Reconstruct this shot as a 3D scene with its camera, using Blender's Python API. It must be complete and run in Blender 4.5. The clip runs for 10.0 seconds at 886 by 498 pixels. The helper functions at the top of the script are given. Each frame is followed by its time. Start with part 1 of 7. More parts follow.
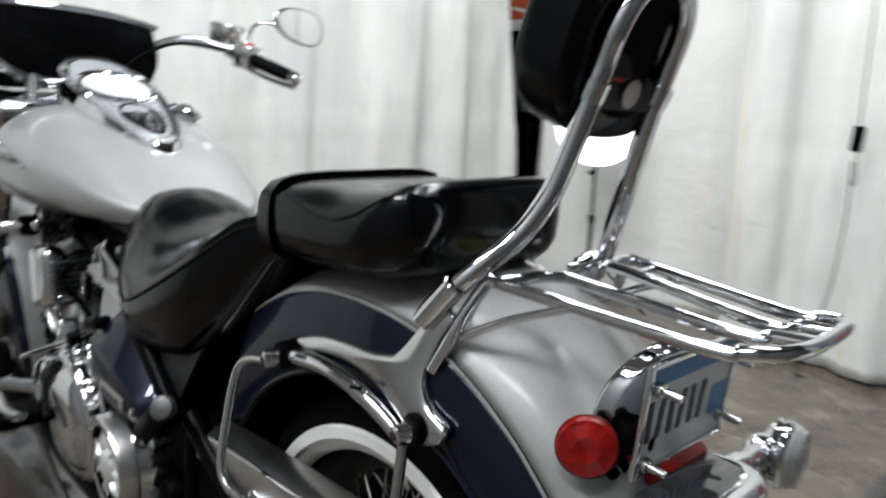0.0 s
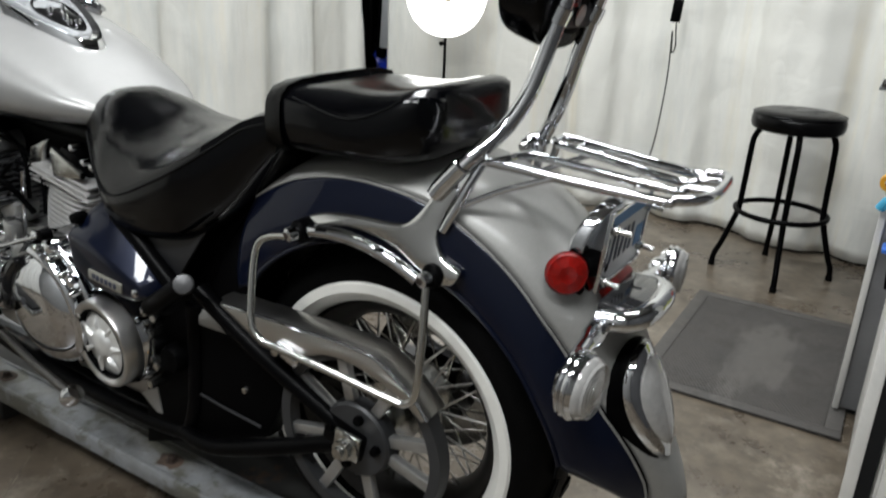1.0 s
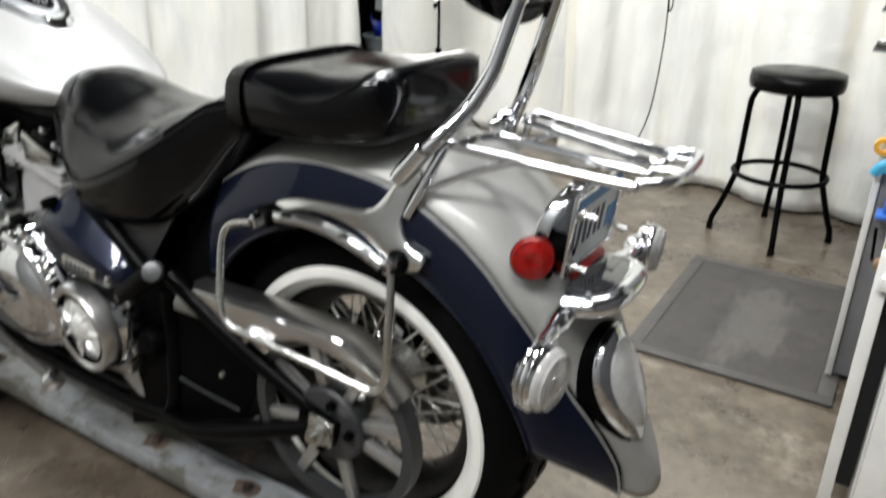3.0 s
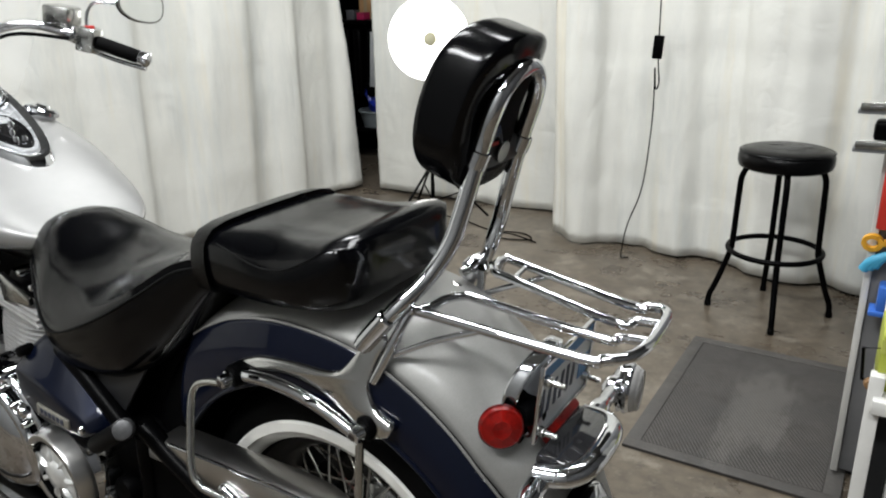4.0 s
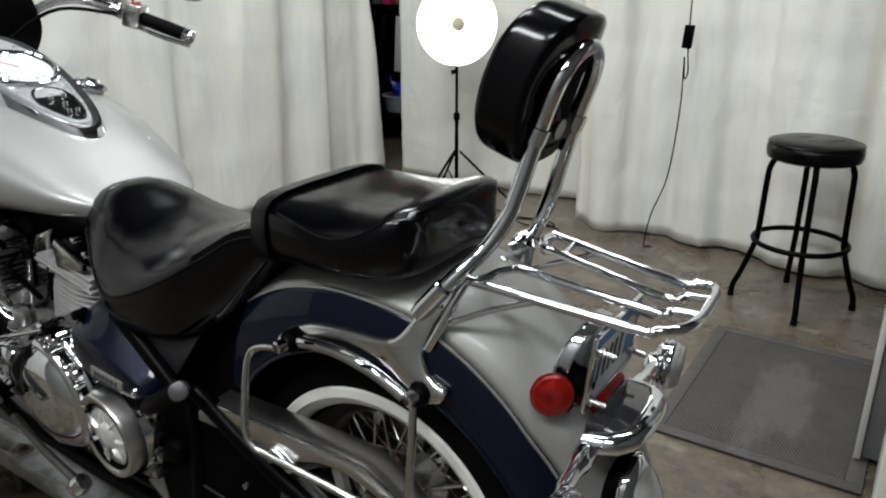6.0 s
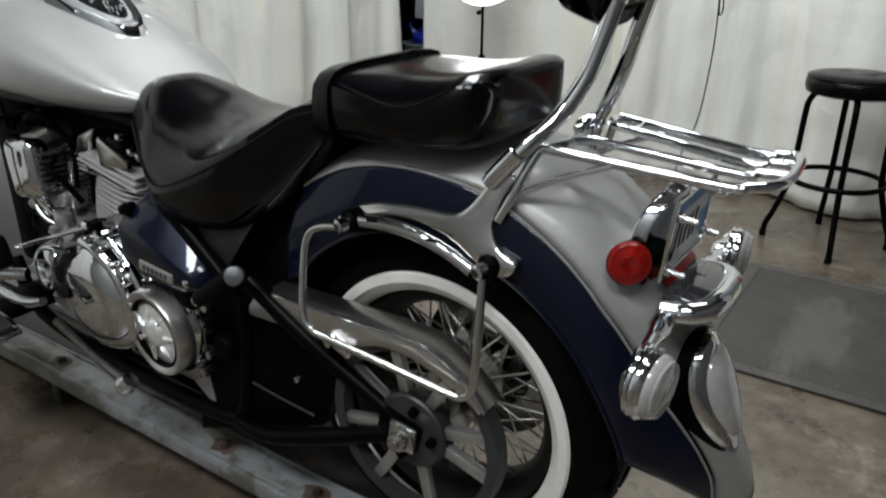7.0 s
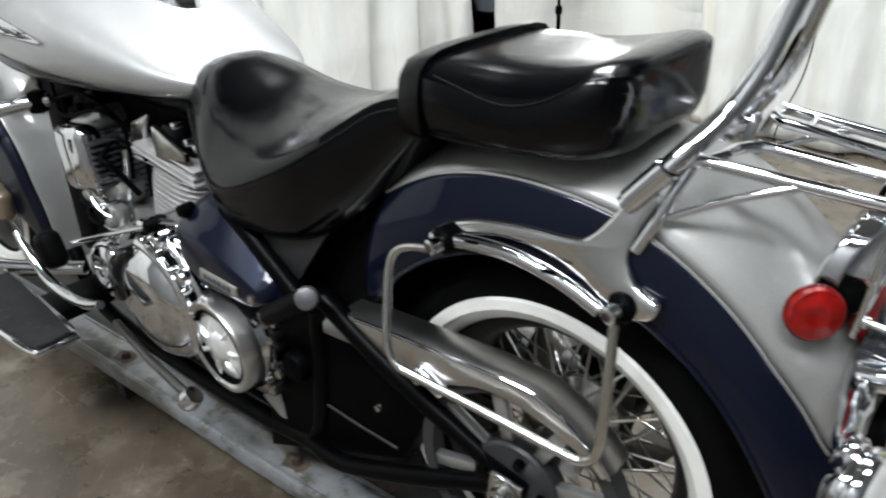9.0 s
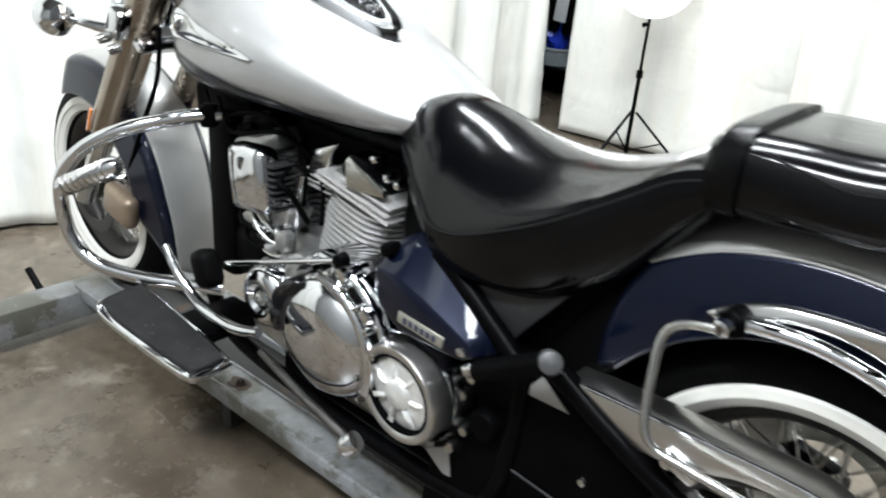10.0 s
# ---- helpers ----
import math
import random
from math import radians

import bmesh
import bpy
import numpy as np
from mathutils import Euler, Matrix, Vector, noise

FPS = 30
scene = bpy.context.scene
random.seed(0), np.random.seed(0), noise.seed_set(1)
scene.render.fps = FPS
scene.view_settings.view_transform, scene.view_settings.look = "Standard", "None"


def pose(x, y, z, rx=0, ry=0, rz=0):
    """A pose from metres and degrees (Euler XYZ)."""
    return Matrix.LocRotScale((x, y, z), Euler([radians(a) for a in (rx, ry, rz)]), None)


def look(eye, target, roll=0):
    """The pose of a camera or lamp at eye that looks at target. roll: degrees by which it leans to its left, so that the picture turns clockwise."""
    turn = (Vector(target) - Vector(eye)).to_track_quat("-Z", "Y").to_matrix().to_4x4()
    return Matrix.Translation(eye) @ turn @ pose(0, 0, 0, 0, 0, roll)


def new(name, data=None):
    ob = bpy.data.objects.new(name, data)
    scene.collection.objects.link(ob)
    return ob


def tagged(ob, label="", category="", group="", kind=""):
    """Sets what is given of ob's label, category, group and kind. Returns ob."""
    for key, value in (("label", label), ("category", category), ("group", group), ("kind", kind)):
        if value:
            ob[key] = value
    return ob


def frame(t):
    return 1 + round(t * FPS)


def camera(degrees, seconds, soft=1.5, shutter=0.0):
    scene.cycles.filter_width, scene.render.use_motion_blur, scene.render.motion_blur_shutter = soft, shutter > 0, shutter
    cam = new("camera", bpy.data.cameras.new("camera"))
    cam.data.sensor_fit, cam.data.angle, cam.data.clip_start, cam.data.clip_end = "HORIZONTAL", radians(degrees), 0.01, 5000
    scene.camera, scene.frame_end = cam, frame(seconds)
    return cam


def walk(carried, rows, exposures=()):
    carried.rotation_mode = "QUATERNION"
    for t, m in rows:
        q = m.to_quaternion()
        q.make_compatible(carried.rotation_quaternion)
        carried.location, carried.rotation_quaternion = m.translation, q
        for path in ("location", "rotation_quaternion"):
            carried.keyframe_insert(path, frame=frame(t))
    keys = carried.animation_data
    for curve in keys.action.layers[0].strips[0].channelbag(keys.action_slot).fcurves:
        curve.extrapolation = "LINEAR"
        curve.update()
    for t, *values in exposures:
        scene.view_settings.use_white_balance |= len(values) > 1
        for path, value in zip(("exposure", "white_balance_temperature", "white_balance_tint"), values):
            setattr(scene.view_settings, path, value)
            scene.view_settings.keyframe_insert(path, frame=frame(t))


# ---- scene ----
cam = camera(61.1, 10.0, soft=2.0, shutter=0.5)
PATH = [
    (0, (0.705, -0.679, 1.148), (-0.691, 0.705, 0.785), 2.4),
    (0.2, (0.693, -0.786, 1.201), (-0.534, 0.74, 0.793), 0.3),
    (0.3, (0.682, -0.867, 1.213), (-0.443, 0.725, 0.764), 1.4),
    (0.5, (0.68, -0.953, 1.233), (-0.323, 0.68, 0.658), 3.4),
    (0.8, (0.676, -1.014, 1.231), (-0.296, 0.607, 0.577), 2.5),
    (1, (0.681, -1.029, 1.221), (-0.288, 0.581, 0.536), 2.3),
    (1.3, (0.695, -1.039, 1.205), (-0.282, 0.529, 0.44), 1.8),
    (1.5, (0.698, -1.042, 1.189), (-0.266, 0.5, 0.356), 2.0),
    (1.8, (0.709, -1.05, 1.167), (-0.236, 0.438, 0.22), 1.7),
    (2, (0.714, -1.057, 1.149), (-0.217, 0.392, 0.134), 1.6),
    (2.2, (0.717, -1.055, 1.142), (-0.194, 0.378, 0.087), 1.9),
    (2.5, (0.716, -1.03, 1.175), (-0.223, 0.463, 0.232), 1.3),
    (2.8, (0.717, -0.989, 1.222), (-0.239, 0.55, 0.375), 1.6),
    (3, (0.716, -0.965, 1.248), (-0.25, 0.601, 0.465), 1.0),
    (3.2, (0.714, -0.936, 1.291), (-0.253, 0.661, 0.573), 0.0),
    (4.3, (0.74, -0.86, 1.4), (-0.284, 0.732, 0.753), -1.7),
    (4.5, (0.745, -0.856, 1.402), (-0.29, 0.731, 0.761), -1.9),
    (5, (0.739, -0.858, 1.404), (-0.315, 0.718, 0.77), -1.8),
    (5.2, (0.734, -0.871, 1.399), (-0.317, 0.713, 0.779), -1.3),
    (6.3, (0.682, -0.953, 1.361), (-0.358, 0.603, 0.655), 0.2),
    (6.5, (0.671, -0.96, 1.312), (-0.382, 0.584, 0.601), 0.2),
    (7, (0.635, -1.008, 1.239), (-0.398, 0.524, 0.474), 0.2),
    (7.5, (0.616, -1.007, 1.189), (-0.385, 0.507, 0.348), 1.3),
    (8, (0.573, -0.912, 1.183), (-0.423, 0.568, 0.28), 0.7),
    (8.3, (0.549, -0.833, 1.206), (-0.515, 0.569, 0.256), -0.9),
    (8.5, (0.528, -0.838, 1.217), (-0.547, 0.571, 0.29), -0.8),
    (8.8, (0.488, -0.822, 1.242), (-0.62, 0.565, 0.32), -1.9),
    (9, (0.444, -0.851, 1.25), (-0.688, 0.539, 0.364), -1.9),
    (9.2, (0.406, -0.886, 1.245), (-0.73, 0.507, 0.368), -1.0),
    (9.5, (0.295, -0.957, 1.231), (-0.854, 0.465, 0.42), 0.5),
    (9.7, (0.227, -1.014, 1.239), (-0.922, 0.422, 0.451), 2.3),
    (10, (0.113, -1.043, 1.247), (-1.033, 0.393, 0.458), 4.9),
]
# seconds, stops, kelvin, tint
EXPOSURES = [(0, 0.05, 6150, 9), (0.5, 0, 6420, 9), (1, -0.03, 6400, 9), (1.5, 0, 6450, 10), (2, 0.5, 6420, 10), (2.5, 0.62, 6440, 10), (3, 0.55, 6480, 10), (4.5, -0.12, 6430, 9), (5, -0.12, 6400, 9),
             (6.5, -0.32, 6380, 8), (7, -0.25, 6330, 8), (7.5, 0.2, 6300, 8), (8, 0.56, 6280, 9), (8.5, 0.55, 6200, 9), (9, 0.55, 6200, 9), (9.5, 0.68, 6200, 8), (10, 0.92, 6200, 8)]
walk(cam, [(t, look(eye, target, roll)) for t, eye, target, roll in PATH], exposures=EXPOSURES)

# ---- world and lamps ----
world = bpy.data.worlds.new("world")
scene.world = world
world.use_nodes = True
world.node_tree.nodes["Background"].inputs["Color"].default_value = (0.9, 0.95, 1.0, 1)
world.node_tree.nodes["Background"].inputs["Strength"].default_value = 0.01


def area_lamp(name, m, sx, sy, power, color):
    data = bpy.data.lights.new(name, "AREA")
    data.shape, data.size, data.size_y, data.energy, data.color = "RECTANGLE", sx, sy, power, color
    ob = new(name, data)
    ob.matrix_world = m
    return ob


# the shop's ceiling tubes
TUBES = [(-0.9, 0.1, 4.0), (-0.6, -2.5, 4.0), (1.1, -2.2, 4.0), (-1.5, 1.9, 4.0), (0.5, 1.2, 4.0)]
POWERS = (68, 135, 78, 86, 54)
for (tx, ty, tz), watts in zip(TUBES, POWERS):
    area_lamp("tube_lamp", pose(tx, ty, tz - 0.1, 0, 0, 0), 1.25, 0.55, watts, (0.965, 0.985, 1.0))

# ---- materials ----
def mat(name, color, rough=0.5, metal=0.0, var=0.12, scale=6.0, fine=0.0, fine_scale=160.0, bump=0.0, coat=0.0,
        rough_var=0.08, color2=None, spec=0.5, stretch=(1, 1, 1), coat_rough=0.04):
    """A principled surface with a broad stain layer, a fine grain layer and relief."""
    m = bpy.data.materials.new(name)
    m.use_nodes = True
    t = m.node_tree
    p = t.nodes["Principled BSDF"]
    tc = t.nodes.new("ShaderNodeTexCoord")
    mp = t.nodes.new("ShaderNodeMapping")
    mp.inputs["Scale"].default_value = stretch
    t.links.new(tc.outputs["Object"], mp.inputs["Vector"])
    n1 = t.nodes.new("ShaderNodeTexNoise")
    n1.inputs["Scale"].default_value, n1.inputs["Detail"].default_value, n1.inputs["Roughness"].default_value = scale, 6, 0.65
    n2 = t.nodes.new("ShaderNodeTexNoise")
    n2.inputs["Scale"].default_value, n2.inputs["Detail"].default_value = fine_scale, 3
    for n in (n1, n2):
        t.links.new(mp.outputs["Vector"], n.inputs["Vector"])
    r = t.nodes.new("ShaderNodeValToRGB")
    c2 = color2 or tuple(max(0.0, c * (1 - 2.2 * var)) for c in color)
    r.color_ramp.elements[0].position, r.color_ramp.elements[1].position = 0.32, 0.68
    r.color_ramp.elements[0].color, r.color_ramp.elements[1].color = (*c2, 1), (*color, 1)
    t.links.new(n1.outputs["Fac"], r.inputs["Fac"])
    base = r.outputs["Color"]
    if fine:
        mx = t.nodes.new("ShaderNodeMixRGB")
        mx.blend_type = "OVERLAY"
        mx.inputs["Fac"].default_value = fine
        t.links.new(base, mx.inputs["Color1"])
        t.links.new(n2.outputs["Color"], mx.inputs["Color2"])
        hs = t.nodes.new("ShaderNodeRGBToBW")
        t.links.new(n2.outputs["Color"], hs.inputs["Color"])
        t.links.new(hs.outputs["Val"], mx.inputs["Color2"])
        base = mx.outputs["Color"]
    t.links.new(base, p.inputs["Base Color"])
    mr = t.nodes.new("ShaderNodeMapRange")
    mr.inputs["To Min"].default_value, mr.inputs["To Max"].default_value = max(0.02, rough - rough_var), min(1.0, rough + rough_var)
    t.links.new(n1.outputs["Fac"], mr.inputs["Value"])
    t.links.new(mr.outputs["Result"], p.inputs["Roughness"])
    p.inputs["Metallic"].default_value = metal
    p.inputs["Specular IOR Level"].default_value = spec
    if coat:
        p.inputs["Coat Weight"].default_value, p.inputs["Coat Roughness"].default_value = coat, coat_rough
    if bump:
        b = t.nodes.new("ShaderNodeBump")
        b.inputs["Strength"].default_value, b.inputs["Distance"].default_value = bump, 0.002
        t.links.new(n2.outputs["Fac"], b.inputs["Height"])
        t.links.new(b.outputs["Normal"], p.inputs["Normal"])
    return m


def glow(name, color, strength):
    m = bpy.data.materials.new(name)
    m.use_nodes = True
    t = m.node_tree
    p = t.nodes["Principled BSDF"]
    p.inputs["Base Color"].default_value = (*color, 1)
    p.inputs["Emission Color"].default_value = (*color, 1)
    p.inputs["Emission Strength"].default_value = strength
    return m


def clear(name, color, rough=0.02, alpha=0.06):
    m = bpy.data.materials.new(name)
    m.use_nodes = True
    p = m.node_tree.nodes["Principled BSDF"]
    p.inputs["Base Color"].default_value = (*color, 1)
    p.inputs["Roughness"].default_value, p.inputs["Alpha"].default_value = rough, alpha
    return m


CHROME = mat("chrome", (0.62, 0.63, 0.65), 0.05, 1.0, var=0.02, rough_var=0.03, scale=14)
# shade inside the wheel is put into this low rim colour
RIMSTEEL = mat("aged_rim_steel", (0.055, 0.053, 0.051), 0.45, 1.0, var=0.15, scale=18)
POLISHED = mat("polished_steel", (0.52, 0.51, 0.49), 0.32, 1.0, var=0.02, scale=12, rough_var=0.03)
BRUSHED = mat("brushed_steel", (0.52, 0.52, 0.50), 0.22, 1.0, var=0.06, scale=20)
ALLOY = mat("cast_alloy", (0.43, 0.43, 0.42), 0.34, 0.85, var=0.14, scale=24, bump=0.2)
FIN = mat("fin_alloy", (0.62, 0.61, 0.60), 0.38, 0.6, var=0.12, scale=30)
TURNED = mat("turned_alloy", (0.76, 0.76, 0.74), 0.34, 0.6, var=0.10, scale=40)
PULLEY = mat("grey_pulley_paint", (0.032, 0.033, 0.035), 0.42, 0.3, var=0.15, scale=16)
SILVER = mat("silver_metallic_paint", (0.275, 0.273, 0.266), 0.45, 0.40, var=0.08, scale=3, fine=0.14, fine_scale=900, coat=0.7, coat_rough=0.05, rough_var=0.05)
DUSTSILVER = mat("dusty_silver_paint", (0.285, 0.282, 0.268), 0.50, 0.40, var=0.12, scale=4, fine=0.2, fine_scale=500, coat=0.18, coat_rough=0.12, rough_var=0.08)
NAVY = mat("navy_metallic_paint", (0.0028, 0.0048, 0.0145), 0.33, 0.35, var=0.1, scale=5, fine=0.15, fine_scale=900, coat=0.45, spec=0.1, rough_var=0.04)
LEATHER = mat("black_leather", (0.0008, 0.0009, 0.0014), 0.20, 0.0, var=0.2, scale=11, bump=0.12, fine_scale=300, rough_var=0.06, spec=0.04, coat=0.40, coat_rough=0.13)
VINYL = mat("black_vinyl", (0.0010, 0.0010, 0.0012), 0.25, 0.0, var=0.2, scale=12, bump=0.25, fine_scale=380, rough_var=0.08, spec=0.15)
STITCH = mat("grey_thread", (0.008, 0.008, 0.008), 0.9, spec=0.08)
TRICOVER = mat("dull_grey_plastic", (0.014, 0.0145, 0.016), 0.5, var=0.15, scale=20)
BLACK = mat("black_frame_paint", (0.00138, 0.00138, 0.00165), 0.35, 0.0, var=0.2, scale=14, spec=0.045)
PLASTIC = mat("black_plastic", (0.00121, 0.00121, 0.00138), 0.5, 0.0, var=0.2, scale=20, spec=0.03)
RUBBER = mat("tyre_rubber", (0.00165, 0.00165, 0.00165), 0.6, 0.0, spec=0.05, var=0.25, scale=12, bump=0.2)
WHITEWALL = mat("white_rubber", (0.62, 0.61, 0.57), 0.5, 0.0, var=0.06, scale=8)
RED = mat("red_lens", (0.24, 0.004, 0.002), 0.30, 0.0, var=0.3, scale=70, spec=0.3)
AMBER = mat("amber_lens", (0.6, 0.16, 0.02), 0.15, 0.0, coat=1.0)
SMOKE = mat("clear_ribbed_lens", (0.30, 0.295, 0.285), 0.12, 0.0, var=0.1, scale=50, coat=1.0)
DARKLENS = mat("smoked_lamp_glass", (0.02, 0.02, 0.022), 0.06, 0.0, var=0.1, spec=0.8)
CONCRETE = mat("concrete", (0.122, 0.102, 0.077), 0.30, 0.0, var=0.24, scale=1.1, fine=0.85, fine_scale=22, bump=0.14, rough_var=0.18, color2=(0.060, 0.046, 0.032))
LIFTPAINT = mat("grey_lift_paint", (0.235, 0.248, 0.262), 0.42, 0.2, var=0.22, scale=6, fine=0.35, fine_scale=45, bump=0.2, color2=(0.115, 0.11, 0.10), rough_var=0.16)
LIFTDARK = mat("worn_dark_steel", (0.035, 0.035, 0.034), 0.5, 0.3, var=0.3, scale=9)
RUST = mat("rusty_bolt", (0.035, 0.021, 0.014), 0.75, 0.2, var=0.4, scale=50)
CLOTH = mat("white_curtain_cloth", (0.66, 0.655, 0.612), 0.92, 0.0, var=0.035, scale=2.5, fine=0.12, fine_scale=700, bump=0.25, spec=0.15)
MATRUB = mat("worn_rubber_mat", (0.064, 0.058, 0.052), 0.75, 0.0, var=0.3, scale=5, fine=0.3, fine_scale=90, color2=(0.042, 0.040, 0.037))
# mat base darkened to stand in for shade between the ribs
MATGROOVE = mat("dirty_rubber_groove", (0.044, 0.039, 0.035), 0.85, 0.0, var=0.3, scale=9)
WHITEPAINT = mat("white_enamel", (0.62, 0.61, 0.58), 0.35, 0.0, var=0.06, scale=6)
GREYPAINT = mat("grey_cabinet_paint", (0.16, 0.165, 0.17), 0.4, 0.1, var=0.1, scale=7)
# near-black that stands for shade: unlit store, locker base, cabinet gap
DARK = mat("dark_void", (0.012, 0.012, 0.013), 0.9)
YELLOW = mat("yellow_grip", (0.75, 0.36, 0.02), 0.45)
LABELW = mat("white_label", (0.66, 0.66, 0.63), 0.5, var=0.05)
LABELY = mat("yellow_label", (0.72, 0.6, 0.02), 0.5)
INK = mat("grey_ink", (0.03, 0.035, 0.06), 0.6)
MIRROR = mat("mirror_silver", (0.78, 0.80, 0.80), 0.03, 1.0, var=0.0, rough_var=0.01)
BLUEINK = mat("blue_ink", (0.05, 0.20, 0.45), 0.5)
REDINK = mat("red_switch", (0.5, 0.02, 0.015), 0.4)
PAPER = mat("plate_white", (0.55, 0.57, 0.58), 0.35, var=0.05)
SOFTBOX = glow("softbox_cloth", (1.0, 0.985, 0.95), 5.0)
TUBEGLOW = glow("tube_diffuser", (1.0, 0.97, 0.92), 6.0)


def overlay(m, color, scale, lo, hi, rough=None, stretch=(1, 1, 1), centre=None, reach=1.0, strength=1.0):
    """Lays a second colour over a surface: broken patches, or one patch round a centre."""
    t = m.node_tree
    p = t.nodes["Principled BSDF"]
    src = p.inputs["Base Color"].links[0].from_socket
    tc = t.nodes.new("ShaderNodeTexCoord")
    mp = t.nodes.new("ShaderNodeMapping")
    mp.inputs["Scale"].default_value = stretch
    t.links.new(tc.outputs["Object"], mp.inputs["Vector"])
    n = t.nodes.new("ShaderNodeTexNoise")
    n.inputs["Scale"].default_value, n.inputs["Detail"].default_value, n.inputs["Roughness"].default_value = scale, 8, 0.7
    t.links.new(mp.outputs["Vector"], n.inputs["Vector"])
    fac = n.outputs["Fac"]
    if centre is not None:
        d = t.nodes.new("ShaderNodeVectorMath")
        d.operation = "DISTANCE"
        t.links.new(mp.outputs["Vector"], d.inputs[0])
        d.inputs[1].default_value = [c * k for c, k in zip(centre, stretch)]
        mul = t.nodes.new("ShaderNodeMath")
        mul.operation = "MULTIPLY_ADD"
        mul.inputs[1].default_value = -0.6 / reach
        t.links.new(d.outputs["Value"], mul.inputs[0])
        t.links.new(fac, mul.inputs[2])
        fac = mul.outputs[0]
    r = t.nodes.new("ShaderNodeMapRange")
    r.inputs["From Min"].default_value, r.inputs["From Max"].default_value = lo, hi
    r.inputs["To Max"].default_value = strength
    t.links.new(fac, r.inputs["Value"])
    mx = t.nodes.new("ShaderNodeMixRGB")
    t.links.new(r.outputs["Result"], mx.inputs["Fac"])
    t.links.new(src, mx.inputs["Color1"])
    mx.inputs["Color2"].default_value = (*color, 1)
    t.links.new(mx.outputs["Color"], p.inputs["Base Color"])
    if rough is not None:
        rs = p.inputs["Roughness"].links[0].from_socket
        mr = t.nodes.new("ShaderNodeMix")
        t.links.new(r.outputs["Result"], mr.inputs[0])
        t.links.new(rs, mr.inputs[2])
        mr.inputs[3].default_value = rough
        t.links.new(mr.outputs[0], p.inputs["Roughness"])


overlay(CONCRETE, (0.215, 0.19, 0.152), 5.0, 0.54, 0.66, 0.5, strength=0.75)
overlay(CONCRETE, (0.046, 0.035, 0.026), 3.1, 0.54, 0.66, 0.22, strength=0.75)
# concrete turns darker brown round one centre, paler round the next
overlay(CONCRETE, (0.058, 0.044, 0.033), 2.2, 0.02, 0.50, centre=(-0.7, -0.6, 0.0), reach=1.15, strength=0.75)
overlay(CONCRETE, (0.235, 0.210, 0.172), 1.7, 0.02, 0.46, centre=(0.72, 0.12, 0.0), reach=1.05, strength=0.75)
overlay(CONCRETE, (0.27, 0.245, 0.205), 34.0, 0.59, 0.70, 0.5, strength=0.38)
overlay(CONCRETE, (0.042, 0.034, 0.027), 13.0, 0.57, 0.66, 0.3, strength=0.6)
overlay(CONCRETE, (0.022, 0.019, 0.017), 6.0, 0.15, 0.42, 0.3, centre=(-1.30, -0.15, 0.0), reach=0.17, strength=0.75)
overlay(CONCRETE, (0.24, 0.215, 0.18), 9.0, 0.665, 0.69, 0.5, stretch=(0.25, 3.0, 1), strength=0.4)
# vertical cream and grey streaks paint lit ridges and shaded folds
overlay(CLOTH, (0.64, 0.59, 0.47), 1.6, 0.54, 0.66, stretch=(3.2, 3.2, 0.22), strength=0.55)
overlay(CLOTH, (0.50, 0.515, 0.50), 1.3, 0.52, 0.64, stretch=(2.4, 2.4, 0.35), strength=0.55)
overlay(LIFTPAINT, (0.080, 0.078, 0.060), 4.2, 0.51, 0.55, 0.30, strength=0.85)
overlay(LIFTPAINT, (0.05, 0.046, 0.036), 7.0, 0.60, 0.66, 0.3, strength=0.7)
overlay(LIFTPAINT, (0.40, 0.39, 0.37), 22.0, 0.64, 0.68, 0.5, strength=0.7)
overlay(LIFTDARK, (0.10, 0.06, 0.04), 14.0, 0.56, 0.66, 0.8, strength=0.7)
overlay(MATGROOVE, (0.024, 0.021, 0.019), 7.0, 0.50, 0.62, 0.9, strength=0.6)
overlay(MATGROOVE, (0.115, 0.108, 0.098), 14.0, 0.12, 0.28, 0.85, stretch=(1, 0.32, 1), centre=(0.43, 1.58, 0.0), reach=0.19, strength=0.32)
overlay(MATRUB, (0.046, 0.041, 0.036), 7.0, 0.50, 0.62, 0.9, strength=0.6)
overlay(MATRUB, (0.155, 0.146, 0.132), 14.0, 0.12, 0.28, 0.85, stretch=(1, 0.32, 1), centre=(0.43, 1.58, 0.0), reach=0.19, strength=0.32)
overlay(MATRUB, (0.13, 0.118, 0.10), 60.0, 0.60, 0.68, 0.9, strength=0.5)
overlay(LEATHER, (0.012, 0.012, 0.012), 60.0, 0.68, 0.74, 0.5, stretch=(0.3, 1, 1), strength=0.5)


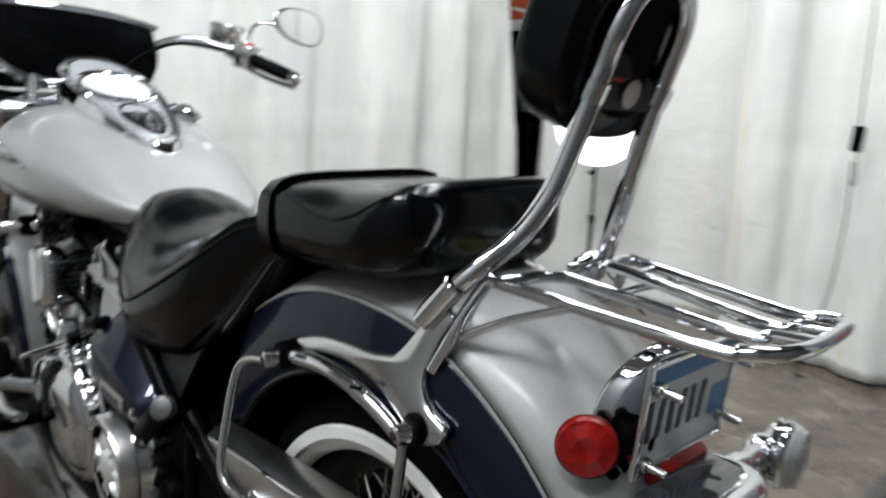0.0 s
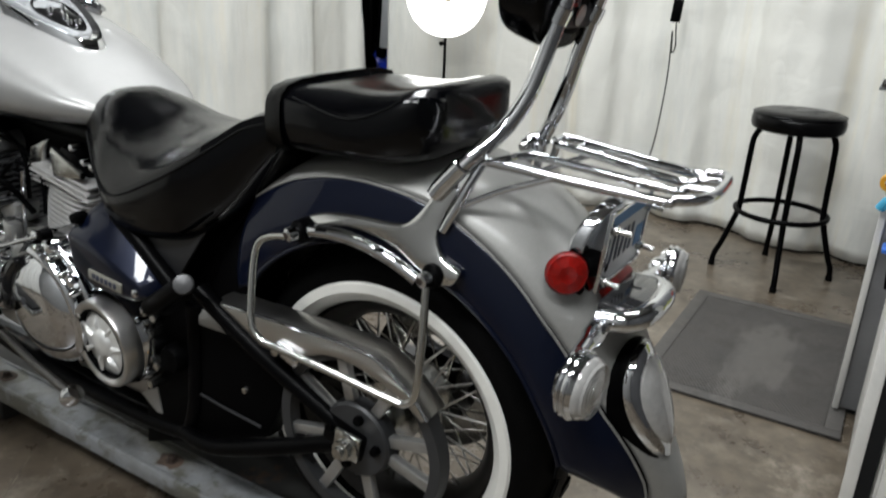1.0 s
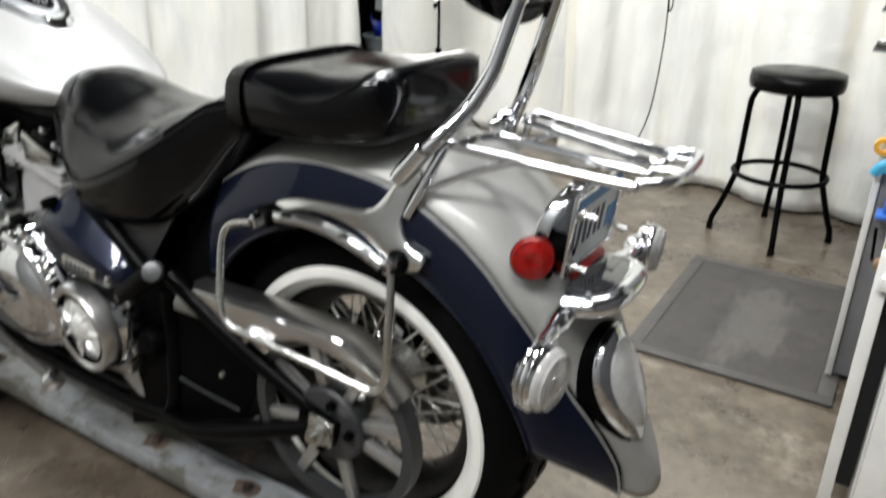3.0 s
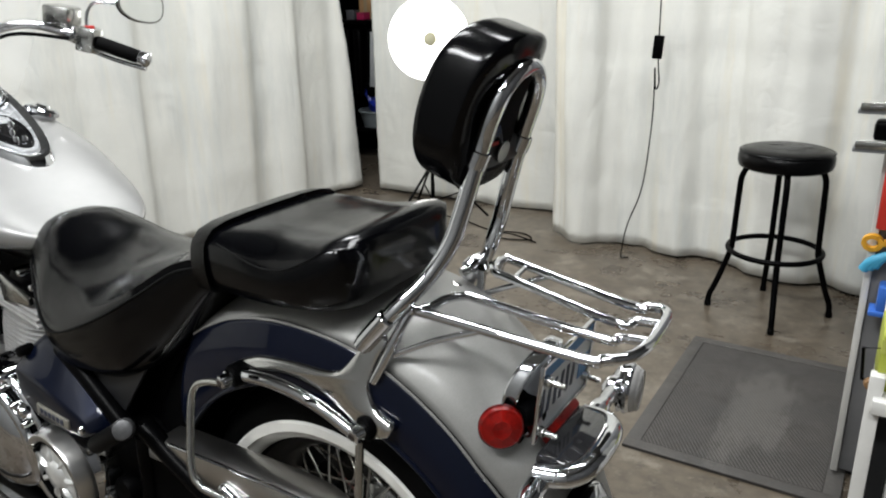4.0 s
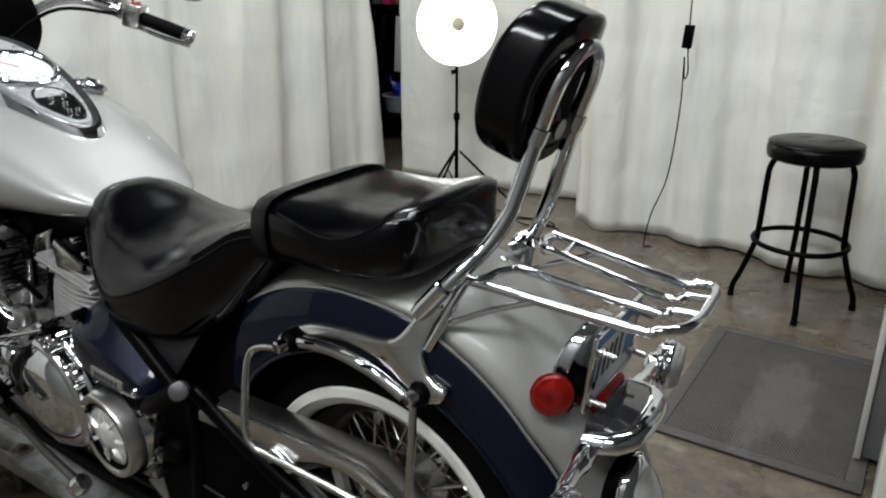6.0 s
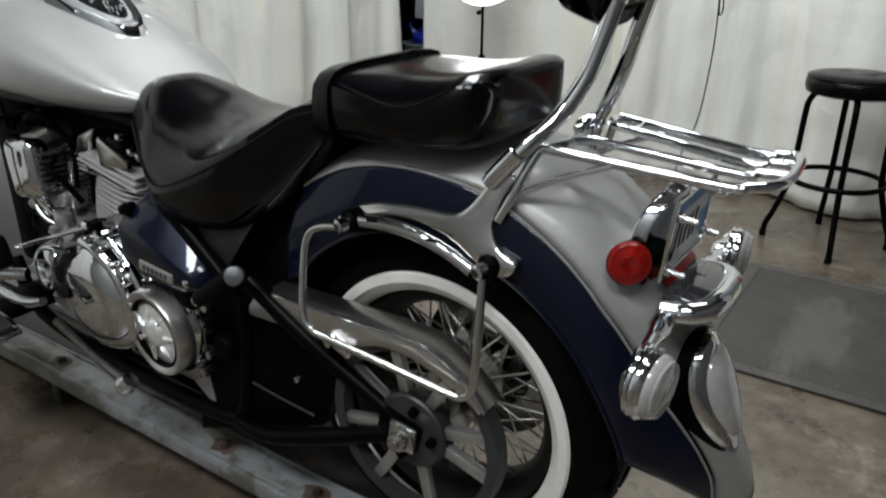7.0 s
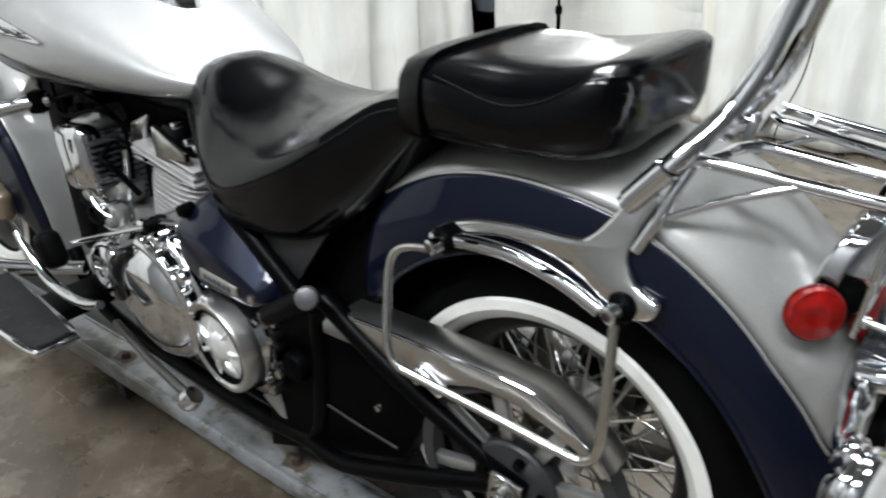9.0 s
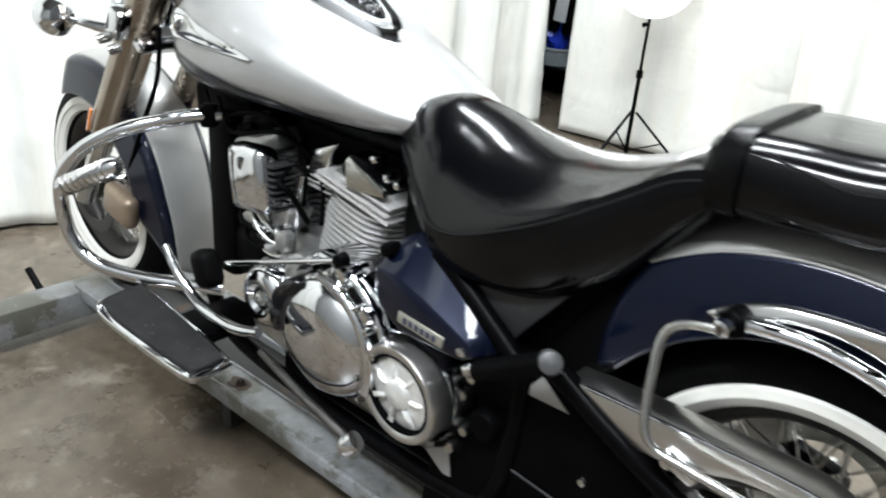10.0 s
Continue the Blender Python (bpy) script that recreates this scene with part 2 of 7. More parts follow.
def crease(m, scale, dist, stretch):
    """Adds crumpled fold lines to a cloth's relief."""
    t = m.node_tree
    p = t.nodes["Principled BSDF"]
    tc = t.nodes.new("ShaderNodeTexCoord")
    mp = t.nodes.new("ShaderNodeMapping")
    mp.inputs["Scale"].default_value = stretch
    mp.inputs["Rotation"].default_value = (0.3, 0.2, 0.25)
    t.links.new(tc.outputs["Object"], mp.inputs["Vector"])
    n = t.nodes.new("ShaderNodeTexNoise")
    n.inputs["Scale"].default_value, n.inputs["Detail"].default_value, n.inputs["Distortion"].default_value = scale, 2.5, 0.6
    t.links.new(mp.outputs["Vector"], n.inputs["Vector"])
    a = t.nodes.new("ShaderNodeMath")
    a.operation = "SUBTRACT"
    a.inputs[1].default_value = 0.5
    t.links.new(n.outputs["Fac"], a.inputs[0])
    ab = t.nodes.new("ShaderNodeMath")
    ab.operation = "ABSOLUTE"
    t.links.new(a.outputs[0], ab.inputs[0])
    b = t.nodes.new("ShaderNodeBump")
    b.inputs["Strength"].default_value, b.inputs["Distance"].default_value = 0.5, dist
    t.links.new(ab.outputs[0], b.inputs["Height"])
    if p.inputs["Normal"].links:
        t.links.new(p.inputs["Normal"].links[0].from_socket, b.inputs["Normal"])
    t.links.new(b.outputs["Normal"], p.inputs["Normal"])


crease(CLOTH, 2.2, 0.06, (1.4, 1.4, 0.6))
crease(CLOTH, 4.6, 0.013, (1.0, 1.0, 1.5))
crease(LEATHER, 46.0, 0.0009, (1, 1, 1))
crease(LEATHER, 19.0, 0.0028, (1, 1, 1))

# ---- building helpers ----
def thing(name, loc, label, category, group="", kind=""):
    e = new(name)
    e.location = loc
    e.empty_display_size = 0.1
    return tagged(e, label, category, group, kind)


def place_of(ob):
    return ob.location if ob.type == "EMPTY" else Vector((0, 0, 0))


def part(name, bm, material, parent=None, label="", flat=False, angle=38):
    me = bpy.data.meshes.new(name)
    bmesh.ops.recalc_face_normals(bm, faces=bm.faces)
    bm.to_mesh(me)
    bm.free()
    me.materials.append(material)
    if not flat:
        me.polygons.foreach_set("use_smooth", [True] * len(me.polygons))
        me.set_sharp_from_angle(angle=radians(angle))
    ob = new(name, me)
    if parent is not None:
        ob.parent = parent
        ob.matrix_parent_inverse = Matrix.Translation(-place_of(parent))
    if label:
        ob["label"] = label
    return ob


def twin(ob, m, parent=None, name=None):
    """Another object on the same mesh, moved by m."""
    o = new(name or ob.name.split(".")[0], ob.data)
    p = parent or ob.parent
    if p is not None:
        o.parent = p
        o.matrix_parent_inverse = Matrix.Translation(-place_of(p))
    o.matrix_basis = m @ ob.matrix_basis
    if "label" in ob:
        o["label"] = ob["label"]
    return o


def solid(ob, thick, offset=-1):
    md = ob.modifiers.new("solid", "SOLIDIFY")
    md.thickness, md.offset = thick, offset
    return ob


def sub(ob, n=1):
    md = ob.modifiers.new("sub", "SUBSURF")
    md.levels = md.render_levels = n
    return ob


def curve_pts(pts, per=6, closed=False):
    """Catmull-Rom through pts."""
    P = [Vector(p) for p in pts]
    n = len(P)
    out = []
    for i in range(n if closed else n - 1):
        a = P[(i - 1) % n] if closed or i > 0 else P[0]
        b, c = P[i], P[(i + 1) % n]
        d = P[(i + 2) % n] if closed or i + 2 < n else P[-1]
        for k in range(per):
            t = k / per
            out.append(0.5 * ((2 * b) + (c - a) * t + (2 * a - 5 * b + 4 * c - d) * t * t + (3 * b - a - 3 * c + d) * t ** 3))
    if not closed:
        out.append(P[-1])
    return out


def bm_loft(rings, cap=True, closed=True, loop=False):
    bm = bmesh.new()
    R = [[bm.verts.new(p) for p in r] for r in rings]
    n = len(R[0])
    pairs = list(zip(R, R[1:])) + ([(R[-1], R[0])] if loop else [])
    for a, b in pairs:
        for i in range(n if closed else n - 1):
            j = (i + 1) % n
            bm.faces.new((a[i], a[j], b[j], b[i]))
    if cap and closed and not loop:
        bm.faces.new(R[0][::-1])
        bm.faces.new(R[-1])
    return bm


def bm_tube(pts, r, seg=10, closed=False, per=0, flat=1.0, flat_dir=None):
    """A round bar along pts; r one radius or one a point."""
    P = curve_pts(pts, per, closed) if per else [Vector(p) for p in pts]
    n = len(P)
    rad = [r] * n if isinstance(r, (int, float)) else [r[min(len(r) - 1, int(i * (len(r) - 1) / max(1, n - 1) + 0.5))] for i in range(n)]
    rings, up = [], None
    for i, p in enumerate(P):
        a = P[(i - 1) % n] if closed or i else P[0]
        b = P[(i + 1) % n] if closed or i + 1 < n else P[-1]
        d = (b - a).normalized()
        if up is None:
            up = Vector((0, 0, 1)) if abs(d.z) < 0.9 else Vector((1, 0, 0))
        side = d.cross(up).normalized()
        up = side.cross(d).normalized()
        rings.append([p + rad[i] * (math.cos(k * math.tau / seg) * side + math.sin(k * math.tau / seg) * up) for k in range(seg)])
    return bm_loft(rings, cap=not closed, loop=closed)


def frame_of(axis):
    d = Vector(axis).normalized()
    u = d.cross(Vector((0, 0, 1)) if abs(d.z) < 0.9 else Vector((1, 0, 0))).normalized()
    return d, u, d.cross(u)


def bm_lathe(profile, c, axis=(0, 1, 0), seg=36, cap=False, loop=False):
    """profile: (radius, distance along the axis)."""
    d, u, v = frame_of(axis)
    c = Vector(c)
    rings = [[c + h * d + r * (math.cos(k * math.tau / seg) * u + math.sin(k * math.tau / seg) * v) for k in range(seg)] for r, h in profile]
    return bm_loft(rings, cap=cap, loop=loop)


def bm_box(size, c, rot=(0, 0, 0), bev=0.0, seg=2):
    bm = bmesh.new()
    bmesh.ops.create_cube(bm, size=1)
    bmesh.ops.scale(bm, vec=size, verts=bm.verts)
    if bev:
        bmesh.ops.bevel(bm, geom=list(bm.edges), offset=bev, segments=seg, affect="EDGES", profile=0.5)
    bmesh.ops.transform(bm, matrix=pose(*c, *rot), verts=bm.verts)
    return bm


def bm_plate(outline, y0, y1, bev=0.0, plane="xz"):
    """A plate with this outline (x, z), from y0 to y1."""
    bm = bmesh.new()
    f = bm.faces.new([bm.verts.new((a, y0, b)) for a, b in outline])
    ext = bmesh.ops.extrude_face_region(bm, geom=[f])
    bmesh.ops.translate(bm, vec=(0, y1 - y0, 0), verts=[g for g in ext["geom"] if isinstance(g, bmesh.types.BMVert)])
    if bev:
        es = [e for e in bm.edges if abs(e.verts[0].co.y - e.verts[1].co.y) < 1e-6]
        bmesh.ops.bevel(bm, geom=es, offset=bev, segments=2, affect="EDGES", profile=0.5)
    return bm


def merge(*bms):
    out = bms[0]
    for b in bms[1:]:
        me = bpy.data.meshes.new("tmp")
        b.to_mesh(me)
        b.free()
        out.from_mesh(me)
        bpy.data.meshes.remove(me)
    return out


def mirror(bm):
    bmesh.ops.scale(bm, vec=(1, -1, 1), verts=bm.verts)
    bmesh.ops.reverse_faces(bm, faces=bm.faces)
    return bm


def lerp(tab, x):
    """Piecewise-linear value from rows (x, value)."""
    if x <= tab[0][0]:
        return tab[0][1]
    for (a, u), (b, v) in zip(tab, tab[1:]):
        if x <= b:
            return u + (v - u) * (x - a) / (b - a)
    return tab[-1][1]


def spline_rows(rows, per=4):
    """Rows of numbers, smoothed and made denser."""
    n = len(rows)
    out = []
    for i in range(n - 1):
        a, b, c, d = rows[max(0, i - 1)], rows[i], rows[i + 1], rows[min(n - 1, i + 2)]
        for k in range(per):
            t = k / per
            out.append([0.5 * (2 * q + (r - p) * t + (2 * p - 5 * q + 4 * r - s) * t * t + (3 * q - p - 3 * r + s) * t ** 3) for p, q, r, s in zip(a, b, c, d)])
    out.append(list(rows[-1]))
    return out

# ---- the room ----
def slab(name, x0, x1, y0, y1, z0, z1, material, label):
    ob = part(name, bm_box((x1 - x0, y1 - y0, z1 - z0), ((x0 + x1) / 2, (y0 + y1) / 2, (z0 + z1) / 2)), material, None, flat=True)
    return tagged(ob, label, name.split("_")[0], kind="structure")


# walls and ceiling are unseen; their tones are set to shape the light
WALLPAINT = mat("shop_wall_paint", (0.45, 0.45, 0.43), 0.7, var=0.05, scale=3)
DARKWALL = mat("dark_shop_paint", (0.06, 0.06, 0.062), 0.7, var=0.1, scale=3)
SOUTHPAINT = mat("grey_shop_paint", (0.20, 0.20, 0.196), 0.7, var=0.08, scale=3)
CEILPAINT = mat("grey_ceiling_paint", (0.24, 0.24, 0.235), 0.8, var=0.08, scale=3)
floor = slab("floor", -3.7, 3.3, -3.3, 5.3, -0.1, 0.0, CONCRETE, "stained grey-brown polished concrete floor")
slab("ceiling", -3.7, 3.3, -3.3, 5.3, 4.15, 4.25, CEILPAINT, "unseen ceiling closing the room, grey to steer reflections")
slab("wall_west", -3.8, -3.7, -3.3, 5.3, 0.0, 4.15, WALLPAINT, "plain pale wall behind the curtains")
slab("wall_east", 3.3, 3.4, -3.3, 5.3, 0.0, 4.15, DARKWALL, "unseen wall closing the room, dark to deepen reflections")
slab("wall_south", -3.7, 3.3, -3.4, -3.3, 0.0, 4.15, SOUTHPAINT, "unseen wall closing the room, grey to steer reflections")
slab("wall_north", -3.7, 3.3, 5.3, 5.4, 0.0, 4.15, DARK, "storage area's back wall, near-black in place of shade")


def curtain(name, plan, z0, z1, amp, seed, label, wave=0.26, slack=0.0):
    """Hanging cloth along a plan line, with uneven folds that grow downwards."""
    rnd = random.Random(seed)
    P = curve_pts([(x, y, 0) for x, y in plan], 24)
    L = [0.0]
    for a, b in zip(P, P[1:]):
        L.append(L[-1] + (b - a).length)
    n = int(L[-1] / 0.02)
    ph = [rnd.uniform(0, math.tau) for _ in range(4)]
    ks = [math.tau / (wave * q) for q in (1.0, 0.61, 1.9, 0.27)]
    ws = (1.0, 0.42, 0.8, 0.12)
    rows = 48
    bm = bmesh.new()
    grid = []
    for i in range(n + 1):
        s0 = L[-1] * i / n
        col = []
        for k in range(rows + 1):
            v = k / rows
            s = s0 + slack * (1 - v) * math.exp(-s0 / 0.35)
            j = min(max(q for q in range(len(L)) if L[q] <= s + 1e-9), len(P) - 2)
            f = (s - L[j]) / max(1e-9, L[j + 1] - L[j])
            p = P[j].lerp(P[j + 1], f)
            d = (P[j + 1] - P[j]).normalized()
            nrm = Vector((-d.y, d.x, 0))
            z = z1 + (z0 - z1) * v
            drift = 0.25 * math.sin(1.7 * v + ph[0]) * v
            w = sum(wt * math.sin(kk * (s + 0.05 * drift) + q + 0.7 * math.sin(2 * v + q)) for wt, kk, q in zip(ws, ks, ph))
            a = amp * (0.55 + 0.45 * v) * (w * 0.55 + 0.25 * math.sin(2.2 * w))
            a += 0.006 * noise.noise(Vector((s * 4, z * 3, seed)))
            a += 0.005 * math.exp(-((v * 4.0) % 1.0 - 0.5) ** 2 / 0.0012)
            a += 0.012 * noise.noise(Vector((s * 1.6 + z * 1.1, z * 0.9 - s * 0.4, seed + 9)))
            a += 0.010 * max(0.0, noise.noise(Vector((s * 3 + z * 2.4, seed, 0)))) ** 2
            zz = z + (0.02 * noise.noise(Vector((s * 2.5, 0, seed))) if k == rows else 0)
            q = p + nrm * a + Vector((0, 0, zz))
            col.append(bm.verts.new(q))
        grid.append(col)
    for a, b in zip(grid, grid[1:]):
        for k in range(rows):
            bm.faces.new((a[k], a[k + 1], b[k + 1], b[k]))
    ob = part(name, bm, CLOTH, None, angle=80)
    solid(ob, 0.004)
    return tagged(ob, label, "curtain", "white backdrop curtains")


curtain("curtain", [(-2.76, 3.46), (-2.74, 3.0), (-2.76, 2.3), (-2.82, 1.2), (-2.92, 0.0), (-2.98, -1.4), (-3.0, -3.1)], 0.015, 2.75, 0.06, 3,
        "white cloth backdrop curtain hanging in soft folds to the floor", wave=0.62, slack=0.22)
curtain("curtain", [(-2.535, 3.46), (-2.0, 3.42), (-1.5, 3.46), (-0.7, 3.5)], 0.015, 2.75, 0.022, 5,
        "white cloth curtain behind the photo lamp", wave=0.9)
curtain("curtain", [(-1.02, 3.05), (-0.85, 2.98), (-0.5, 3.08), (-0.1, 2.98), (0.3, 2.9), (0.7, 2.9), (1.2, 2.95), (2.4, 3.0), (3.2, 3.0)], 0.015, 2.75, 0.062, 8,
        "white cloth curtain with packing creases, behind the shop stool", wave=0.5)
for nm, (x0, y0), (x1, y1) in (("curtain_rail", (-2.66, 3.5), (-3.0, -3.2)), ("curtain_rail", (-2.45, 3.5), (-0.7, 3.5)), ("curtain_rail", (-1.05, 3.0), (3.25, 3.0))):
    tagged(part(nm, bm_tube([(x0, y0, 2.78), (x1, y1, 2.78)], 0.014), BRUSHED), "steel curtain rail under the ceiling", "curtain rail", kind="structure")

# ceiling tubes
for tx, ty, tz in TUBES:
    f = thing("ceiling_light", (tx, ty, 4.15), "long white fluorescent ceiling fixture, lit", "ceiling light", "ceiling lights")
    part("housing", bm_box((1.3, 0.62, 0.08), (tx, ty, 4.11), bev=0.01), WHITEPAINT, f)
    for o in (-0.21, -0.07, 0.07, 0.21):
        part("tube", bm_tube([(tx - 0.6, ty + o, 4.035), (tx + 0.6, ty + o, 4.035)], 0.018), TUBEGLOW, f)

# ---- the motorcycle ----
AX, AZ = 0.0, 0.469


def lean_at(z):
    """The machine leans a little to its right: how far its middle plane is off at a height."""
    return 0.062 * max(0.0, z - 0.2)


def lean(bm, half, share=1.0):
    """Leans a part whose left flank stays where it is; half: its half width."""
    for v in bm.verts:
        v.co.y += share * lean_at(v.co.z) * max(0.0, 1 + v.co.y / half)
    return bm

bike = thing("motorcycle", (-0.8, 0, 0.146), "silver and navy cruiser motorcycle with chrome trim standing on a lift", "motorcycle")


def polar(r, deg, y, cx=AX, cz=AZ):
    return Vector((cx + r * math.cos(radians(deg)), y, cz + r * math.sin(radians(deg))))


SPOKE = mat("spoke_steel", (0.52, 0.51, 0.49), 0.16, 1.0, var=0.05, scale=30)
def wheel(name, cx, cz, R, half, rim_r, label, n_spokes=40, white=(0.222, 0.264)):
    """Spoked wheel: rim mesh with tyre, whitewall, hub and spokes as pieces."""
    c = (cx, 0, cz)
    k = half
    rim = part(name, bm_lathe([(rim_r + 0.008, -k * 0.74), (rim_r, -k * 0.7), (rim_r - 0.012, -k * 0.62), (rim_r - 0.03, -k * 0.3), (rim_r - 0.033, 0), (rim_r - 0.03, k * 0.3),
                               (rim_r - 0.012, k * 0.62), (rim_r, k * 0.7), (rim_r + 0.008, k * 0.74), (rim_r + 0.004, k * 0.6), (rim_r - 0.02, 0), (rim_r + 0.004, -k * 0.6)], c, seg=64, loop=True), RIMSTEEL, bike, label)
    prof = [(rim_r, -k * 0.6), (rim_r + 0.006, -k * 0.78), (white[0] + 0.02, -k * 0.99), (R - 0.065, -k * 1.06), (R - 0.04, -k * 1.0), (R - 0.022, -k * 0.86), (R - 0.008, -k * 0.6),
            (R - 0.001, -k * 0.3), (R, 0), (R - 0.001, k * 0.3), (R - 0.008, k * 0.6), (R - 0.022, k * 0.86), (R - 0.04, k * 1.0), (R - 0.065, k * 1.06), (white[0] + 0.02, k * 0.99), (rim_r + 0.006, k * 0.78), (rim_r, k * 0.6)]
    part("tyre", bm_lathe(prof, c, seg=72, loop=True), RUBBER, rim, "black rubber tyre")
    for s in (-1, 1):
        a, b = white
        part("whitewall", bm_lathe([(a, s * k * 0.86), (a + 0.004, s * (k * 0.92 + 0.003)), (a + 0.02, s * (k * 1.0 + 0.004)), ((a + b) / 2, s * (k * 1.06 + 0.003)), (b - 0.006, s * (k * 1.06 + 0.003)), (b, s * (k * 1.05 - 0.002)),
                                    ((a + b) / 2, s * k * 0.9)], c, seg=72, loop=True), WHITEWALL, rim, "wide white sidewall band")
    hub = part("hub", bm_lathe([(0.0, -0.085), (0.03, -0.085), (0.032, -0.06), (0.06, -0.055), (0.06, -0.045), (0.035, -0.03), (0.035, 0.03), (0.06, 0.045), (0.06, 0.055), (0.032, 0.06), (0.03, 0.085), (0, 0.085)], c, seg=32), BRUSHED, rim)
    a0 = bm_tube([polar(0.056, 0, -0.05, cx, cz), polar(rim_r - 0.026, 28, -0.012, cx, cz)], 0.0022, seg=6)
    sp = part("spoke", a0, SPOKE, rim, "", angle=60)
    b0 = bm_tube([polar(0.056, 6, -0.05, cx, cz), polar(rim_r - 0.026, -20, -0.016, cx, cz)], 0.0022, seg=6)
    sq = part("spoke", b0, SPOKE, rim)
    c0 = bm_tube([polar(0.056, 4, 0.05, cx, cz), polar(rim_r - 0.026, 32, 0.012, cx, cz)], 0.0022, seg=6)
    sr = part("spoke", c0, SPOKE, rim)
    d0 = bm_tube([polar(0.056, 10, 0.05, cx, cz), polar(rim_r - 0.026, -18, 0.016, cx, cz)], 0.0022, seg=6)
    st = part("spoke", d0, SPOKE, rim)
    n = n_spokes // 4
    C = Matrix.Translation((cx, 0, cz))
    for i in range(1, n):
        R_ = C @ Matrix.Rotation(math.tau * i / n, 4, "Y") @ C.inverted()
        for o in (sp, sq, sr, st):
            twin(o, R_)
    return rim


rear_wheel = wheel("rear_wheel", AX, AZ, 0.323, 0.088, 0.212, "chrome spoked wheel with a whitewall tyre", 56)
# tread grooves across the tyre's shoulder
groove = part("tread_block", bm_box((0.05, 0.03, 0.006), (AX, 0.036, AZ + 0.3225), (0, 0, 30), bev=0.002, seg=1), RUBBER, rear_wheel)
groove2 = part("tread_block", bm_box((0.05, 0.03, 0.006), (AX + 0.02, -0.036, AZ + 0.3225), (0, 0, -30), bev=0.002, seg=1), RUBBER, rear_wheel)
for i in range(1, 34):
    M = Matrix.Translation((AX, 0, AZ)) @ Matrix.Rotation(math.tau * i / 34, 4, "Y") @ Matrix.Translation((-AX, 0, -AZ))
    twin(groove, M)
    twin(groove2, M)

# drive pulley
PY = -0.15
prof = [(0.170, PY - 0.012), (0.172, PY + 0.016), (0.152, PY + 0.016), (0.150, PY - 0.012)]
pulley = part("drive_pulley", bm_lathe(prof, (AX, 0, AZ - 0.004), seg=72, loop=True), PULLEY, bike, "grey belt pulley with eight alloy spokes")
part("hub_plate", bm_lathe([(0.0, PY - 0.016), (0.066, PY - 0.016), (0.07, PY - 0.012), (0.072, PY + 0.012), (0.0, PY + 0.012)], (AX, 0, AZ), seg=40), PULLEY, pulley)
arm = part("pulley_spoke", bm_box((0.090, 0.016, 0.021), (AX + 0.110, PY, AZ), (0, 0, 0), bev=0.003), ALLOY, pulley, "bright alloy pulley spoke")
bolt = part("bolt", bm_lathe([(0, PY - 0.028), (0.008, PY - 0.028), (0.009, PY - 0.024), (0.009, PY - 0.014)], (AX + 0.048, 0, AZ), seg=6), PLASTIC, pulley)
for i in range(8):
    M = Matrix.Translation((AX, 0, AZ)) @ Matrix.Rotation(math.tau * (i + 0.35) / 8, 4, "Y") @ Matrix.Translation((-AX, 0, -AZ))
    if i:
        twin(arm, M)
        if i % 2 == 0:
            twin(bolt, M)
    else:
        arm.matrix_basis = M
part("brake_disc", bm_lathe([(0.09, 0.10), (0.15, 0.10), (0.15, 0.106), (0.09, 0.106)], (AX, 0, AZ), seg=48, loop=True), BRUSHED, bike, "steel brake disc")

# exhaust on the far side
# muffler chrome darkened: its dark reflections are put into the colour
MUFFLERDARK = mat("heat_stained_steel", (0.018, 0.016, 0.014), 0.45, 0.3, var=0.3, scale=12)
for mz, my, x1 in ((0.40, 0.215, 0.02), (0.30, 0.25, -0.02)):
    mf = part("muffler", bm_lathe([(0.026, 0.0), (0.03, 0.06), (0.048, 0.2), (0.05, 0.5), (0.047, 0.62), (0.04, 0.63), (0.038, 0.5)], (x1 - 0.62, my, mz - 0.02), axis=(1, 0, 0.03), seg=28), MUFFLERDARK, bike, "exhaust muffler, its chrome coloured dark as in shade")
    part("exhaust_pipe", bm_tube([(-1.02, 0.15, 0.56), (-1.06, 0.2, 0.46), (-0.98, my, mz - 0.03), (x1 - 0.60, my, mz - 0.02)], 0.024, 12, per=5), MUFFLERDARK, mf)
# axle nut and adjuster
ax = part("axle", bm_lathe([(0, -0.135), (0.012, -0.135), (0.012, 0.2), (0, 0.2)], (AX, 0, AZ), seg=16), BRUSHED, bike)
part("axle_nut", bm_lathe([(0, -0.214), (0.01, -0.214), (0.011, -0.210), (0.011, -0.206), (0.017, -0.205), (0.018, -0.192), (0.024, -0.191), (0.024, -0.186), (0, -0.186)], (AX, 0, AZ), seg=24), BRUSHED, ax, "bright steel axle nut")
part("adjuster_plate", bm_box((0.052, 0.008, 0.048), (AX - 0.002, -0.183, AZ), (0, 8, 0), bev=0.002), BRUSHED, ax, "bright adjuster plate")

# swingarm: two tubes a side and a gusset
sw = part("swingarm", merge(
    bm_tube([(-0.36, -0.165, 0.655), (-0.22, -0.168, 0.578), (-0.02, -0.158, 0.475)], [0.019, 0.018, 0.016], 12, per=4),
    bm_tube([(-0.46, -0.15, 0.30), (-0.36, -0.16, 0.31), (-0.2, -0.163, 0.375), (-0.03, -0.158, 0.45)], [0.015, 0.017, 0.017, 0.016], 12, per=4),
    bm_box((0.09, 0.03, 0.06), (-0.02, -0.156, AZ), (0, 14, 0), bev=0.008)), BLACK, bike, "black tubular swingarm")
twin(sw, Matrix.Diagonal((1, -1, 1, 1)))
